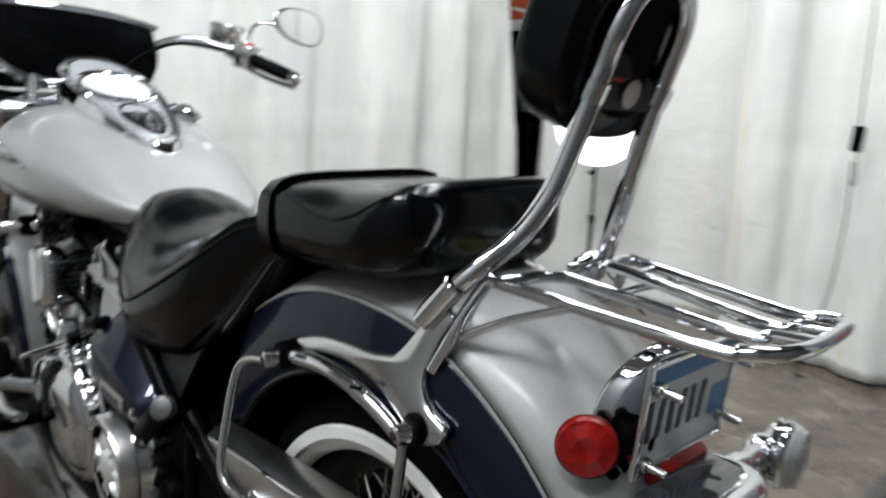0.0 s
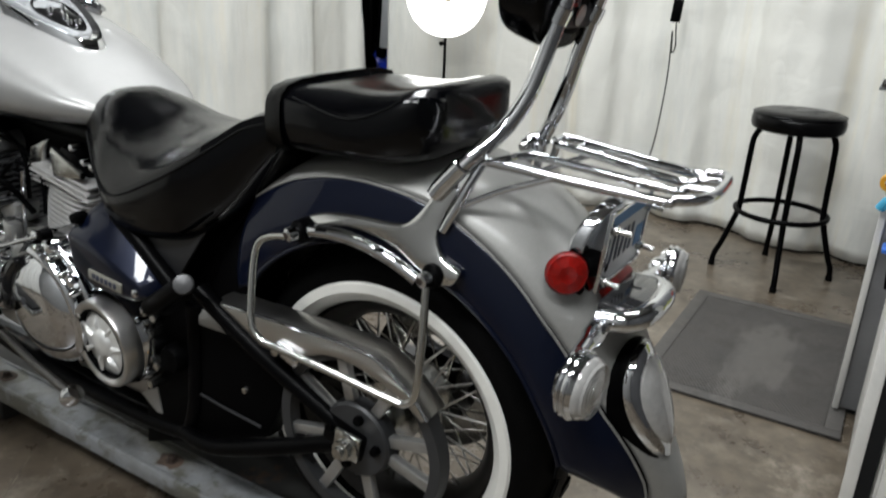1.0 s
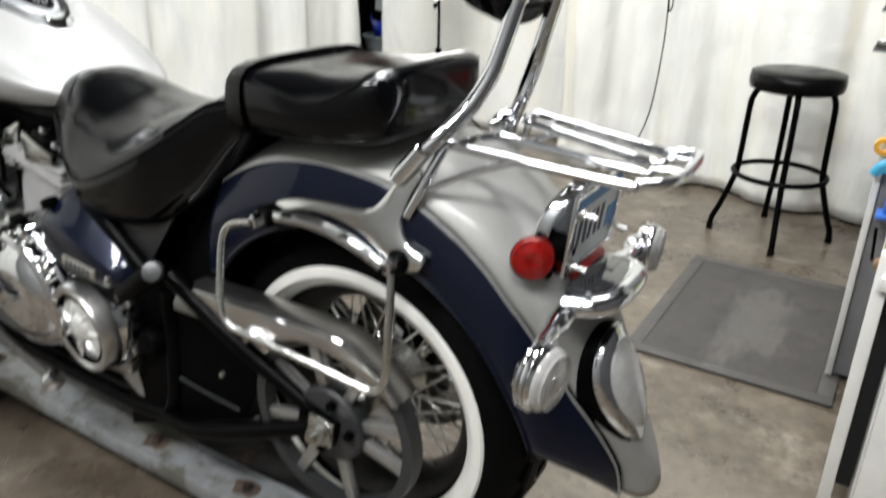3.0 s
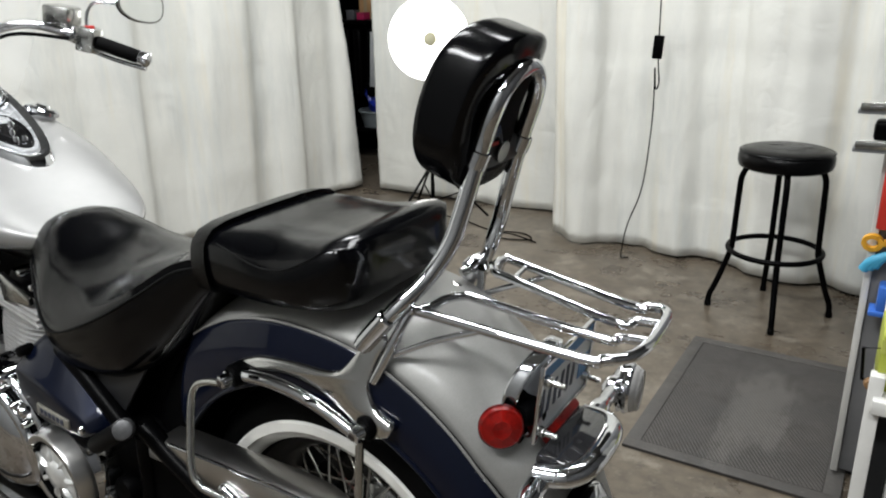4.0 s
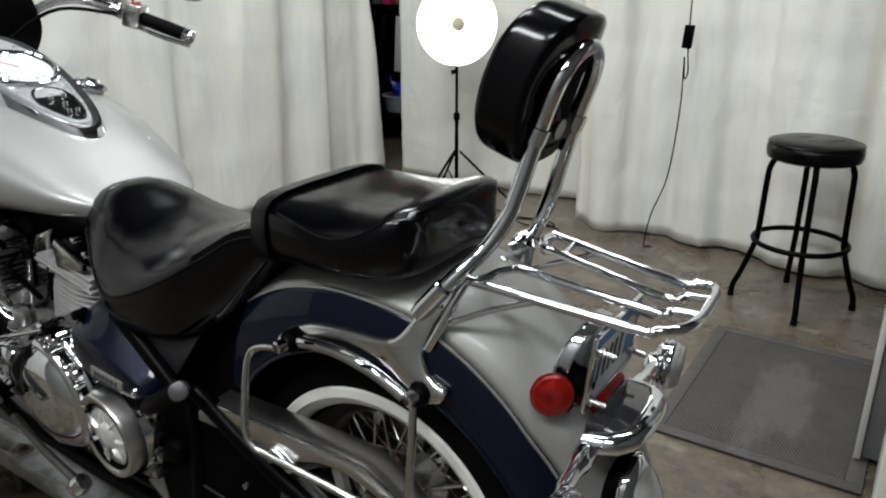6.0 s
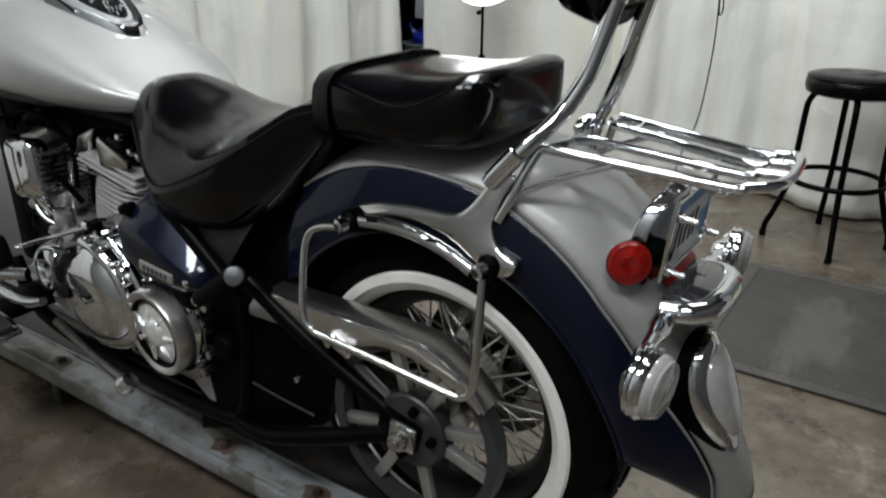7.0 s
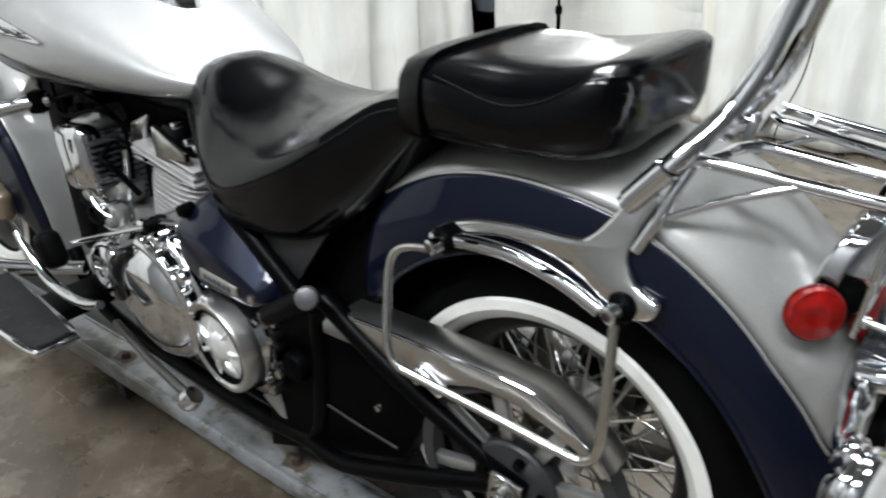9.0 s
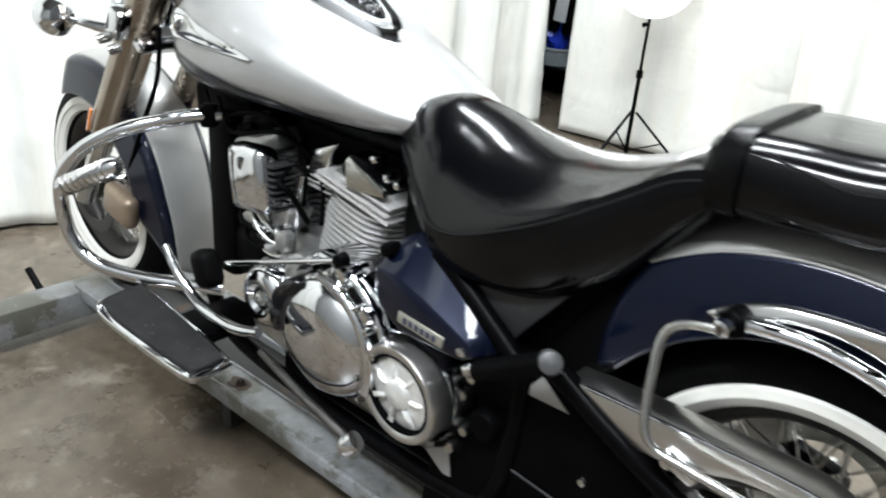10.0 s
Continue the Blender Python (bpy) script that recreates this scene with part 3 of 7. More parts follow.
part("swingarm_cover", bm_plate([(-0.62, 0.20), (-0.50, 0.25), (-0.24, 0.36), (-0.17, 0.50), (-0.30, 0.60), (-0.46, 0.63), (-0.55, 0.55), (-0.60, 0.35)], -0.135, 0.135, 0.012), PLASTIC, bike, "black plastic lower frame cover")
for tri3 in ([(-0.386, 0.604), (-0.420, 0.560), (-0.330, 0.562)], [(-0.612, 0.336), (-0.556, 0.371), (-0.548, 0.306), (-0.566, 0.304)]):
    part("inner_guard", bm_plate(tri3, -0.1385, -0.128, 0.0015), SILVER, bike, "pale silver inner belt guard behind the frame")
# thin grey tube drawn for the highlight along the cover's edge
part("cover_edge", bm_tube([(-0.441, -0.137, 0.402), (-0.34, -0.137, 0.391), (-0.251, -0.137, 0.385)], 0.0028, 8), TRICOVER, bike, "grey line drawn for the cover edge's highlight")
for bx, bz in ((-0.459, 0.459), (-0.288, 0.454)):
    part("cover_screw", bm_lathe([(0, -0.006), (0.006, -0.005), (0.008, 0.0), (0.008, 0.008)], (bx, -0.137, bz), axis=(0, 1, 0), seg=12), BRUSHED, bike)
part("frame_downtube", bm_tube([(-0.60, -0.155, 0.755), (-0.535, -0.155, 0.708), (-0.425, -0.16, 0.628)], 0.018, 14), BLACK, bike)
part("frame_rail", bm_tube([(-1.36, -0.11, 0.44), (-1.25, -0.12, 0.31), (-0.9, -0.12, 0.265), (-0.55, -0.125, 0.27), (-0.45, -0.13, 0.33), (-0.42, -0.13, 0.60)], 0.019, 12, per=5), BLACK, bike, "black lower frame tube")
part("frame_rail", bm_tube([(-1.36, 0.11, 0.44), (-1.25, 0.12, 0.31), (-0.9, 0.12, 0.265), (-0.55, 0.125, 0.27), (-0.45, 0.13, 0.33), (-0.42, 0.13, 0.60)], 0.019, 12, per=5), BLACK, bike)
part("frame_spine", bm_tube([(-1.42, 0, 0.95), (-1.1, 0, 0.87), (-0.7, 0, 0.85), (-0.4, 0, 0.82)], 0.035, 12, per=5), BLACK, bike)
part("inner_box", bm_box((0.32, 0.2, 0.30), (-0.45, 0, 0.66), bev=0.02), PLASTIC, bike, "black battery box under the seat")
part("triangle_cover", bm_plate([(-0.545, 0.712), (-0.355, 0.765), (-0.44, 0.655)], -0.15, -0.142, 0.002), TRICOVER, bike, "dull grey-black triangular frame cover")

PEGCAP = mat("dull_cast_alloy", (0.11, 0.11, 0.112), 0.42, 0.6, var=0.15, scale=60)
# passenger peg bracket with chrome ball end
peg = part("passenger_peg", bm_tube([(-0.468, -0.198, 0.603), (-0.332, -0.228, 0.693)], 0.018, 16), PLASTIC, bike, "folded rubber passenger peg")
part("peg_cap", bm_lathe([(0, -0.006), (0.012, -0.0055), (0.0165, -0.004), (0.0185, 0.0), (0.0185, 0.012), (0, 0.014)], (-0.326, -0.230, 0.697), axis=(-0.62, 0.66, -0.42), seg=24), PEGCAP, peg, "satin oval end cap")
part("peg_end", bm_lathe([(0, 0), (0.013, 0.002), (0.013, 0.03), (0, 0.032)], (-0.50, -0.185, 0.583), axis=(0.8, -0.1, 0.5), seg=20), CHROME, peg)

# belt guard
gp = [(p.x, p.z) for p in curve_pts([(-0.325, 0, 0.645), (-0.26, 0, 0.648), (-0.138, 0, 0.650), (0.008, 0, 0.650), (0.062, 0, 0.636), (0.119, 0, 0.598), (0.148, 0, 0.566)], 5)]
gl = [(p.x, p.z) for p in curve_pts([(0.136, 0, 0.556), (0.108, 0, 0.577), (0.055, 0, 0.602), (-0.008, 0, 0.617), (-0.058, 0, 0.615), (-0.10, 0, 0.601), (-0.16, 0, 0.585), (-0.25, 0, 0.592), (-0.318, 0, 0.632)], 5)]
guard = part("belt_guard", bm_plate(gp + gl, -0.172, -0.112, 0.006), POLISHED, bike, "polished metal upper belt guard")
# the guard edge's bright highlight is modelled as a thin chrome tube
part("guard_trim", bm_tube([(x, -0.1705, z - 0.002) for x, z in gp[3:]], 0.003, 8), CHROME, guard, "highlight line of the guard's edge, drawn in chrome")
part("guard_mount", bm_box((0.060, 0.022, 0.026), (-0.136, -0.176, 0.598), (0, 24, 0), bev=0.009, seg=3), CHROME, guard, "chrome guard mount")
part("guard_bolt", bm_lathe([(0, -0.008), (0.008, -0.007), (0.010, 0.0), (0.010, 0.012), (0, 0.012)], (-0.150, -0.188, 0.604), seg=16), BRUSHED, guard)

# ---- rear fender ----
def seam_y(th):
    return lerp([(-6, 0.028), (4, 0.045), (14, 0.066), (28, 0.088), (45, 0.104), (70, 0.11), (160, 0.11)], th)
def seam_r(th):
    return lerp([(-6, 0.472), (4, 0.466), (12, 0.446), (20, 0.424), (30, 0.411), (44, 0.412), (60, 0.424), (75, 0.437), (88, 0.439), (98, 0.445), (112, 0.453), (130, 0.456), (160, 0.445)], th)
def crown_r(th):
    return lerp([(-6, 0.524), (0, 0.516), (5, 0.502), (10, 0.485), (18, 0.470), (28, 0.469), (45, 0.480), (60, 0.491), (80, 0.492), (110, 0.487), (160, 0.47)], th)
def fender_point(th, v):
    """v: 0 the crown, 1 the seam, 2 the lower edge."""
    sy, sr, cr = seam_y(th), seam_r(th), crown_r(th)
    if v <= 1:
        a = v * math.pi / 2 * 0.86
        y = sy * math.sin(a) / math.sin(math.pi / 2 * 0.86)
        k = (1 - math.cos(a)) / (1 - math.cos(math.pi / 2 * 0.86))
        return polar(cr + (sr - cr) * k, th, -y)
    w = v - 1
    ey = lerp([(-6, 0.03), (2, 0.075), (9, 0.112), (30, 0.124), (160, 0.124)], th)
    er = lerp([(-6, 0.46), (2, 0.40), (9, 0.354), (25, 0.345), (45, 0.342), (160, 0.342)], th)
    y = sy + (ey + 0.006 - sy) * math.sin(w * math.pi / 2) - 0.006 * w * w
    return polar(sr + (er - sr) * w, th, -y)
def th_end(v):
    return lerp([(0, -1.0), (0.35, -2.6), (0.7, -3.6), (1, -3.0), (1.2, -1.8), (1.5, 1.4), (1.8, 6.0), (2, 10.0)], v)
def th_start(v):
    return lerp([(0, 128), (1, 125), (1.3, 134), (1.6, 142), (1.85, 148), (2, 144)], v)
def fender_sheet(v0, v1, nv, s=1, nu=60, front=0):
    bm = bmesh.new()
    g = []
    for i in range(nu + 1):
        row = []
        for j in range(nv + 1):
            v = v0 + (v1 - v0) * j / nv
            av = abs(v)
            a0 = front or th_start(av)
            th = a0 + (th_end(av) - a0) * i / nu
            p = fender_point(th, av)
            y = p.y * s * (-1 if v < 0 else 1)
            row.append(bm.verts.new((p.x, y, p.z)))
        g.append(row)
    for a, b in zip(g, g[1:]):
        for j in range(nv):
            bm.faces.new((a[j], a[j + 1], b[j + 1], b[j]))
    return bm


fender = part("rear_fender", lean(fender_sheet(-1, 1, 24), 0.124), DUSTSILVER, bike, "silver metallic rear fender crown with navy sides", angle=70)
solid(fender, 0.004)
def liner(bm):
    """Shrinks a fender sheet towards the axle."""
    for v in bm.verts:
        v.co = Vector((AX + (v.co.x - AX) * 0.972, v.co.y * 0.955, AZ + (v.co.z - AZ) * 0.972))
    return bm


# black sheet runs on past the fender's front, filling the dark void
solid(part("fender_liner", lean(liner(fender_sheet(-1.95, 1.95, 40, front=160)), 0.12), PLASTIC, fender, "black fender underside", angle=70), 0.003)
for s in (1, -1):
    o = part("fender_side", fender_sheet(1.0, 2.0, 14, s), NAVY, fender, "dark navy fender side panel", angle=70)
    solid(o, 0.004)
    part("seam_bead", bm_tube([(q.x, q.y * s, q.z) for q in (fender_point(th_start(1) + (th_end(1) - th_start(1)) * i / 50, 1.0) for i in range(51))], 0.0022, 8), DUSTSILVER, fender, "raised seam line")
    edge = [fender_point(th_start(2) + (th_end(2) - th_start(2)) * i / 50, 2.0) for i in range(51)]
    part("fender_lip", bm_tube([(q.x, q.y * s, q.z) for q in edge], 0.004, 8), NAVY, fender)

PLATEMETAL = mat("polished_strut_metal", (0.62, 0.62, 0.61), 0.16, 1.0, var=0.04, scale=14, rough_var=0.05)
# ---- fender bracket, sissy bar, luggage rack, bag guard ----
BY = -0.138
outl = [(p.x, p.z) for p in curve_pts([(-0.156, 0, 0.820), (-0.12, 0, 0.840), (-0.075, 0, 0.853), (-0.012, 0, 0.859), (0.045, 0, 0.860), (0.075, 0, 0.868), (0.100, 0, 0.898), (0.126, 0, 0.938), (0.150, 0, 0.926), (0.136, 0, 0.890),
                                       (0.127, 0, 0.855), (0.143, 0, 0.826), (0.174, 0, 0.811), (0.166, 0, 0.790), (0.134, 0, 0.783), (0.104, 0, 0.800), (0.04, 0, 0.828), (-0.04, 0, 0.836), (-0.11, 0, 0.820), (-0.156, 0, 0.808)], 4, closed=True)]
for s in (1, -1):
    b = bm_plate(outl, BY - 0.006, BY + 0.010, 0.006)
    for v in b.verts:
        v.co.y += 0.24 * max(0.0, v.co.z - 0.80)
    rail = bm_tube([(-0.145, BY - 0.006, 0.812), (-0.09, BY - 0.008, 0.822), (-0.02, BY - 0.008, 0.824), (0.05, BY - 0.008, 0.81), (0.105, BY - 0.006, 0.785)], 0.011, 10, per=5)
    if s < 0:
        b, rail = mirror(b), mirror(rail)
    br = part("fender_bracket", b, PLATEMETAL, bike, "satin metal fender strut with a curved tail")
    part("bracket_rail", rail, CHROME, br)
    if s > 0:
        for hx, hz in ((-0.075, 0.834), (0.04, 0.826)):
            part("slot", bm_box((0.02, 0.004, 0.004), (hx, BY - 0.0175, hz - 0.004), (0, -8, 0), bev=0.001), PLASTIC, br)

# bag guard: knobs and a bent bar
gb = part("bag_guard", bm_tube([(-0.128, -0.172, 0.812), (-0.165, -0.172, 0.805), (-0.19, -0.175, 0.792), (-0.198, -0.182, 0.765), (-0.192, -0.20, 0.70), (-0.182, -0.212, 0.655), (-0.165, -0.213, 0.634), (-0.14, -0.211, 0.627),
                                (0.0, -0.203, 0.611), (0.095, -0.196, 0.597), (0.122, -0.192, 0.598), (0.136, -0.188, 0.62), (0.136, -0.175, 0.70), (0.132, -0.16, 0.785)], 0.0065, 12, per=4), BRUSHED, bike, "bright bent saddlebag guard bar")
for kx, kz, ky in ((-0.128, 0.815, -0.17), (0.126, 0.795, -0.16)):
    k = part("guard_mount", bm_lathe([(0, -0.008), (0.008, -0.008), (0.0115, -0.006), (0.0115, 0.028), (0, 0.03)], (kx, ky, kz), axis=(0.25, 1, 0.1), seg=20), CHROME, gb, "chrome mounting socket")
    part("rubber_collar", bm_lathe([(0, 0.012), (0.016, 0.012), (0.0195, 0.016), (0.0195, 0.04), (0.017, 0.044), (0, 0.044)], (kx, ky, kz), axis=(0.25, 1, 0.1), seg=20), PLASTIC, k, "black rubber collar")
    part("socket_hole", bm_lathe([(0, -0.0095), (0.006, -0.0095), (0.006, -0.006), (0, -0.006)], (kx, ky, kz), axis=(0.25, 1, 0.1), seg=16), RUST, k)

# sissy bar hoop
SB = [(0.115, 0.122, 0.915), (0.145, 0.117, 0.951), (0.170, 0.105, 0.982), (0.197, 0.078, 1.018), (0.220, 0.066, 1.06), (0.235, 0.063, 1.10), (0.253, 0.063, 1.15), (0.272, 0.063, 1.20), (0.286, 0.062, 1.238)]
left = [(x, -y, z) for x, y, z in SB]
right = [(x, y, z) for x, y, z in SB]
def over(p):
    """The hoop leans over with the machine above its left foot."""
    x, y, z = p
    k = min(1.0, max(0.0, (z - 0.93) / 0.26)) if y < -0.02 else 1.0
    return (x - 0.022 * k * min(1.0, max(0.0, (z - 0.93) / 0.26)), y + 0.055 * k, z - 0.003 * k)


hoop = left + [(0.296, -0.053, 1.266), (0.303, -0.032, 1.286), (0.306, 0.0, 1.294), (0.303, 0.032, 1.286), (0.296, 0.053, 1.266)] + right[::-1]
sissy = part("sissy_bar", bm_tube([over(p) for p in hoop], 0.0125, 16, per=5), CHROME, bike, "tall chrome sissy bar hoop")
part("cross_plate", bm_plate([(-0.06, 1.165), (-0.045, 1.158), (0.045, 1.158), (0.06, 1.165), (0.06, 1.188), (0.04, 1.196), (-0.04, 1.196), (-0.06, 1.188)], -0.003, 0.003, 0.001), PULLEY, sissy, "dark alloy cross plate")
sissy.children[0].matrix_basis = Matrix.Translation((0.241, 0.054, -0.002)) @ Matrix.Rotation(radians(90), 4, "Z")
part("plate_badge", bm_lathe([(0, 0.0), (0.014, 0.0), (0.016, 0.003), (0, 0.004)], (0.246, 0.054, 1.174), axis=(1, 0, -0.3), seg=24), ALLOY, sissy, "round embossed badge")
part("plate_marking", bm_box((0.003, 0.03, 0.005), (0.2455, 0.030, 1.188), bev=0.001), REDINK, sissy, "red marking strip")
for s in (-1, 1):
    part("collar", bm_lathe([(0.0135, -0.012), (0.0155, -0.011), (0.0155, 0.011), (0.0135, 0.012)], over((0.264, s * 0.063, 1.178)), axis=(0.36, 0.1, 0.93), seg=18), CHROME, sissy)
    part("knee_sleeve", bm_lathe([(0.0128, -0.03), (0.0148, -0.028), (0.0148, 0.028), (0.0128, 0.03)], over((0.138, s * 0.118, 0.943)), axis=(0.64, -s * 0.1, 0.76), seg=18), CHROME, sissy)

# backrest pad
def bm_pad(c, size, tilt, p=2.6, seg=28, rows=14):
    """A rounded cushion: thick in x, wide in y, tall in z."""
    sx, sy, sz = size
    rings = []
    for i in range(rows + 1):
        u = -1 + 2 * i / rows
        k = max(0.0, 1 - abs(u) ** 4.5) ** (1 / 4.5)
        off = sx * (0.5 * u)
        ring = []
        for j in range(seg):
            a = j * math.tau / seg
            ca, sa = math.cos(a), math.sin(a)
            y = sy / 2 * math.copysign(abs(ca) ** (2 / p), ca)
            z = sz / 2 * math.copysign(abs(sa) ** (2 / p), sa)
            y *= 0.93 - 0.10 * z / sz
            e = 0.84 + 0.16 * k if 0 < i < rows else 0.78
            ring.append(Vector((off + 0.02 * (z / sz) ** 2 * 4, y * e, z * e)))
        rings.append(ring)
    bm = bm_loft(rings)
    bmesh.ops.transform(bm, matrix=pose(*c, 0, tilt, 0), verts=bm.verts)
    return bm


pad = part("backrest_pad", bm_pad((0.207, 0.050, 1.245), (0.080, 0.220, 0.226), 19, p=3.0), LEATHER, bike, "black stitched leather backrest cushion", angle=60)
sub(pad)
part("pad_seam", bm_tube([pose(0.207, 0.050, 1.245, 0, 19, 0) @ Vector((0.031 + 0.018 * (math.sin(a) / 2) ** 2, 0.1055 * 0.92 * math.copysign(abs(math.cos(a)) ** (2 / 3.0), math.cos(a)) * (0.98 - 0.05 * math.sin(a)), 0.1145 * 0.92 * math.copysign(abs(math.sin(a)) ** (2 / 3.0), math.sin(a)))) for a in [k * math.tau / 48 for k in range(48)]], 0.0022, 6, closed=True), STITCH, pad, "stitched seam")
part("backrest_plate", bm_pad((0.240, 0.054, 1.229), (0.010, 0.14, 0.16), 20), PLASTIC, pad, "black backing plate")

# luggage rack
RZ = 0.960
rack = part("luggage_rack", bm_tube([(0.160, -0.100, 0.925), (0.166, -0.088, 0.952), (0.178, -0.079, RZ + 0.007), (0.20, -0.078, RZ + 0.006), (0.425, -0.079, RZ - 0.004), (0.452, -0.074, RZ - 0.002), (0.478, -0.056, RZ), (0.489, -0.018, RZ), (0.488, 0.045, RZ), (0.484, 0.088, RZ), (0.474, 0.106, RZ),
                                     (0.452, 0.110, RZ - 0.001), (0.425, 0.108, RZ - 0.004), (0.215, 0.168, RZ + 0.006), (0.192, 0.178, RZ + 0.005), (0.176, 0.186, 0.95), (0.165, 0.196, 0.925)], 0.0075, 12, per=5), CHROME, bike, "chrome tubular luggage rack")
for pts in ([(0.184, -0.078, RZ + 0.007), (0.196, -0.055, RZ + 0.009), (0.200, -0.028, RZ + 0.010), (0.215, -0.004, RZ + 0.009), (0.24, -0.002, RZ + 0.008), (0.428, -0.016, RZ - 0.003), (0.452, -0.008, RZ), (0.488, -0.002, RZ)],
            [(0.196, 0.175, RZ + 0.006), (0.192, 0.152, RZ + 0.009), (0.197, 0.122, RZ + 0.010), (0.215, 0.100, RZ + 0.009), (0.24, 0.094, RZ + 0.008), (0.428, 0.040, RZ - 0.003), (0.452, 0.052, RZ), (0.487, 0.056, RZ)]):
    part("rack_tube", bm_tube(pts, 0.0068, 12, per=5), CHROME, rack)
part("rack_link", bm_tube([(0.235, 0.160, RZ + 0.004), (0.245, 0.094, RZ + 0.006)], 0.0045, 10), CHROME, rack)
for s in (-1, 1):
    oy = -0.022 if s < 0 else 0.066
    part("rack_stay", bm_tube([(0.132, oy + s * 0.098, 0.862), (0.150, oy + s * 0.090, 0.90), (0.162, oy + s * 0.078, 0.935), (0.172, oy + s * 0.062, RZ + 0.002)], 0.0075, 12, per=3), CHROME, rack)
    part("rack_brace", bm_tube([(0.160, oy + s * 0.082, 0.905), (0.22, oy + s * 0.072, 0.936), (0.288, oy + s * (0.058 if s < 0 else 0.085), RZ + 0.002)], 0.005, 10, per=3), CHROME, rack)
part("rack_clamp", bm_lathe([(0, -0.020), (0.016, -0.018), (0.021, -0.004), (0.020, 0.012), (0.012, 0.020), (0, 0.022)], (0.148, 0.150, 0.952), axis=(0.5, 1, 0.2), seg=20), CHROME, rack, "chrome rack clamp")
part("clamp_bolt", bm_lathe([(0, -0.01), (0.007, -0.009), (0.008, 0.0), (0.008, 0.012)], (0.140, 0.128, 0.951), axis=(0.5, 1, 0.2), seg=12), BRUSHED, rack)

# ---- seats ----
DOMED = ((0.28, 0.02), (0.52, 0.12), (0.74, 0.34), (0.90, 0.66))
FLAT = ((0.40, 0.00), (0.68, 0.05), (0.86, 0.20), (0.955, 0.52))


def bm_seat(rows, per=4, top=DOMED):
    """Rows of x, crown height, half width, seam height, bottom height."""
    rings = []
    for x, zc, w, zs, zb in spline_rows(rows, per):
        half = [(0.0, zc)] + [(u, zc - f * (zc - zs)) for u, f in top] + [(0.985, zs + 0.01), (1.0, zs - 0.008),
                (1.0, zs - 0.4 * (zs - zb)), (0.965, zs - 0.75 * (zs - zb)), (0.85, zb + 0.008), (0.7, zb), (0.35, zb)]
        ring = [Vector((x, -w * y, z)) for y, z in half] + [Vector((x, 0, zb))] + [Vector((x, w * y, z)) for y, z in half[:0:-1]]
        rings.append(ring)
    return bm_loft(rings)


DS = [(-0.792, 0.892, 0.03, 0.885, 0.868), (-0.785, 0.93, 0.06, 0.90, 0.855), (-0.755, 0.965, 0.095, 0.895, 0.835), (-0.70, 0.977, 0.13, 0.868, 0.80), (-0.65, 0.967, 0.158, 0.836, 0.762), (-0.61, 0.955, 0.174, 0.808, 0.735),
      (-0.55, 0.937, 0.186, 0.812, 0.720), (-0.46, 0.927, 0.19, 0.848, 0.724), (-0.38, 0.938, 0.185, 0.888, 0.745), (-0.30, 0.968, 0.168, 0.937, 0.80), (-0.24, 1.0, 0.15, 0.975, 0.868), (-0.19, 1.01, 0.135, 0.988, 0.925)]
dseat = part("rider_seat", bm_seat(DS), LEATHER, bike, "black scooped leather rider seat with light scuffs", angle=75)
PS = [(-0.222, 1.0, 0.10, 0.985, 0.96), (-0.215, 1.03, 0.125, 1.0, 0.945), (-0.19, 1.046, 0.142, 1.018, 0.938), (-0.11, 1.050, 0.148, 1.012, 0.938), (-0.04, 1.050, 0.150, 1.002, 0.941), (0.01, 1.055, 0.150, 1.008, 0.943), (0.045, 1.061, 0.147, 1.024, 0.946),
      (0.070, 1.067, 0.140, 1.040, 0.951), (0.090, 1.068, 0.128, 1.046, 0.958), (0.102, 1.064, 0.112, 1.044, 0.967), (0.108, 1.055, 0.092, 1.037, 0.978), (0.110, 1.040, 0.068, 1.026, 0.990)]
pseat = part("pillion_seat", lean(bm_seat(PS, 4, FLAT), 0.148, 0.25), LEATHER, bike, "black padded leather pillion seat with a strap", angle=75)


def seat_line(rows, x0, x1, up=0.0):
    rr = spline_rows(rows, 8)
    rr = [r for r in rr if x0 <= r[0] <= x1]
    return [(x, -w - 0.0012, zs + up) for x, zc, w, zs, zb in rr]


part("stitching", bm_tube(seat_line(DS, -0.75, -0.2, -0.004), 0.0022, 6), STITCH, dseat, "thin stitched seam")
part("stitching", bm_tube([(x, -w * (0.93 + 0.06 * math.sin(math.pi * (x + 0.15) / 0.235)) - 0.0015, zc - (0.62 + 0.22 * math.sin(math.pi * (x + 0.15) / 0.235)) * (zc - zs) + 0.0045) for x, zc, w, zs, zb in spline_rows(PS, 8) if -0.15 <= x <= 0.065], 0.0013, 6), STITCH, pseat, "thin stitched seam")
STRAP = [(x, zc + 0.006, w + 0.006, zs, zb - 0.006) for x, zc, w, zs, zb in [(-0.197, 1.046, 0.14, 1.008, 0.939), (-0.18, 1.05, 0.143, 1.011, 0.939), (-0.16, 1.052, 0.145, 1.014, 0.94)]]
part("seat_strap", lean(bm_seat(STRAP, 2, FLAT), 0.150, 0.25), VINYL, pseat, "black grab strap across the seat", angle=60)

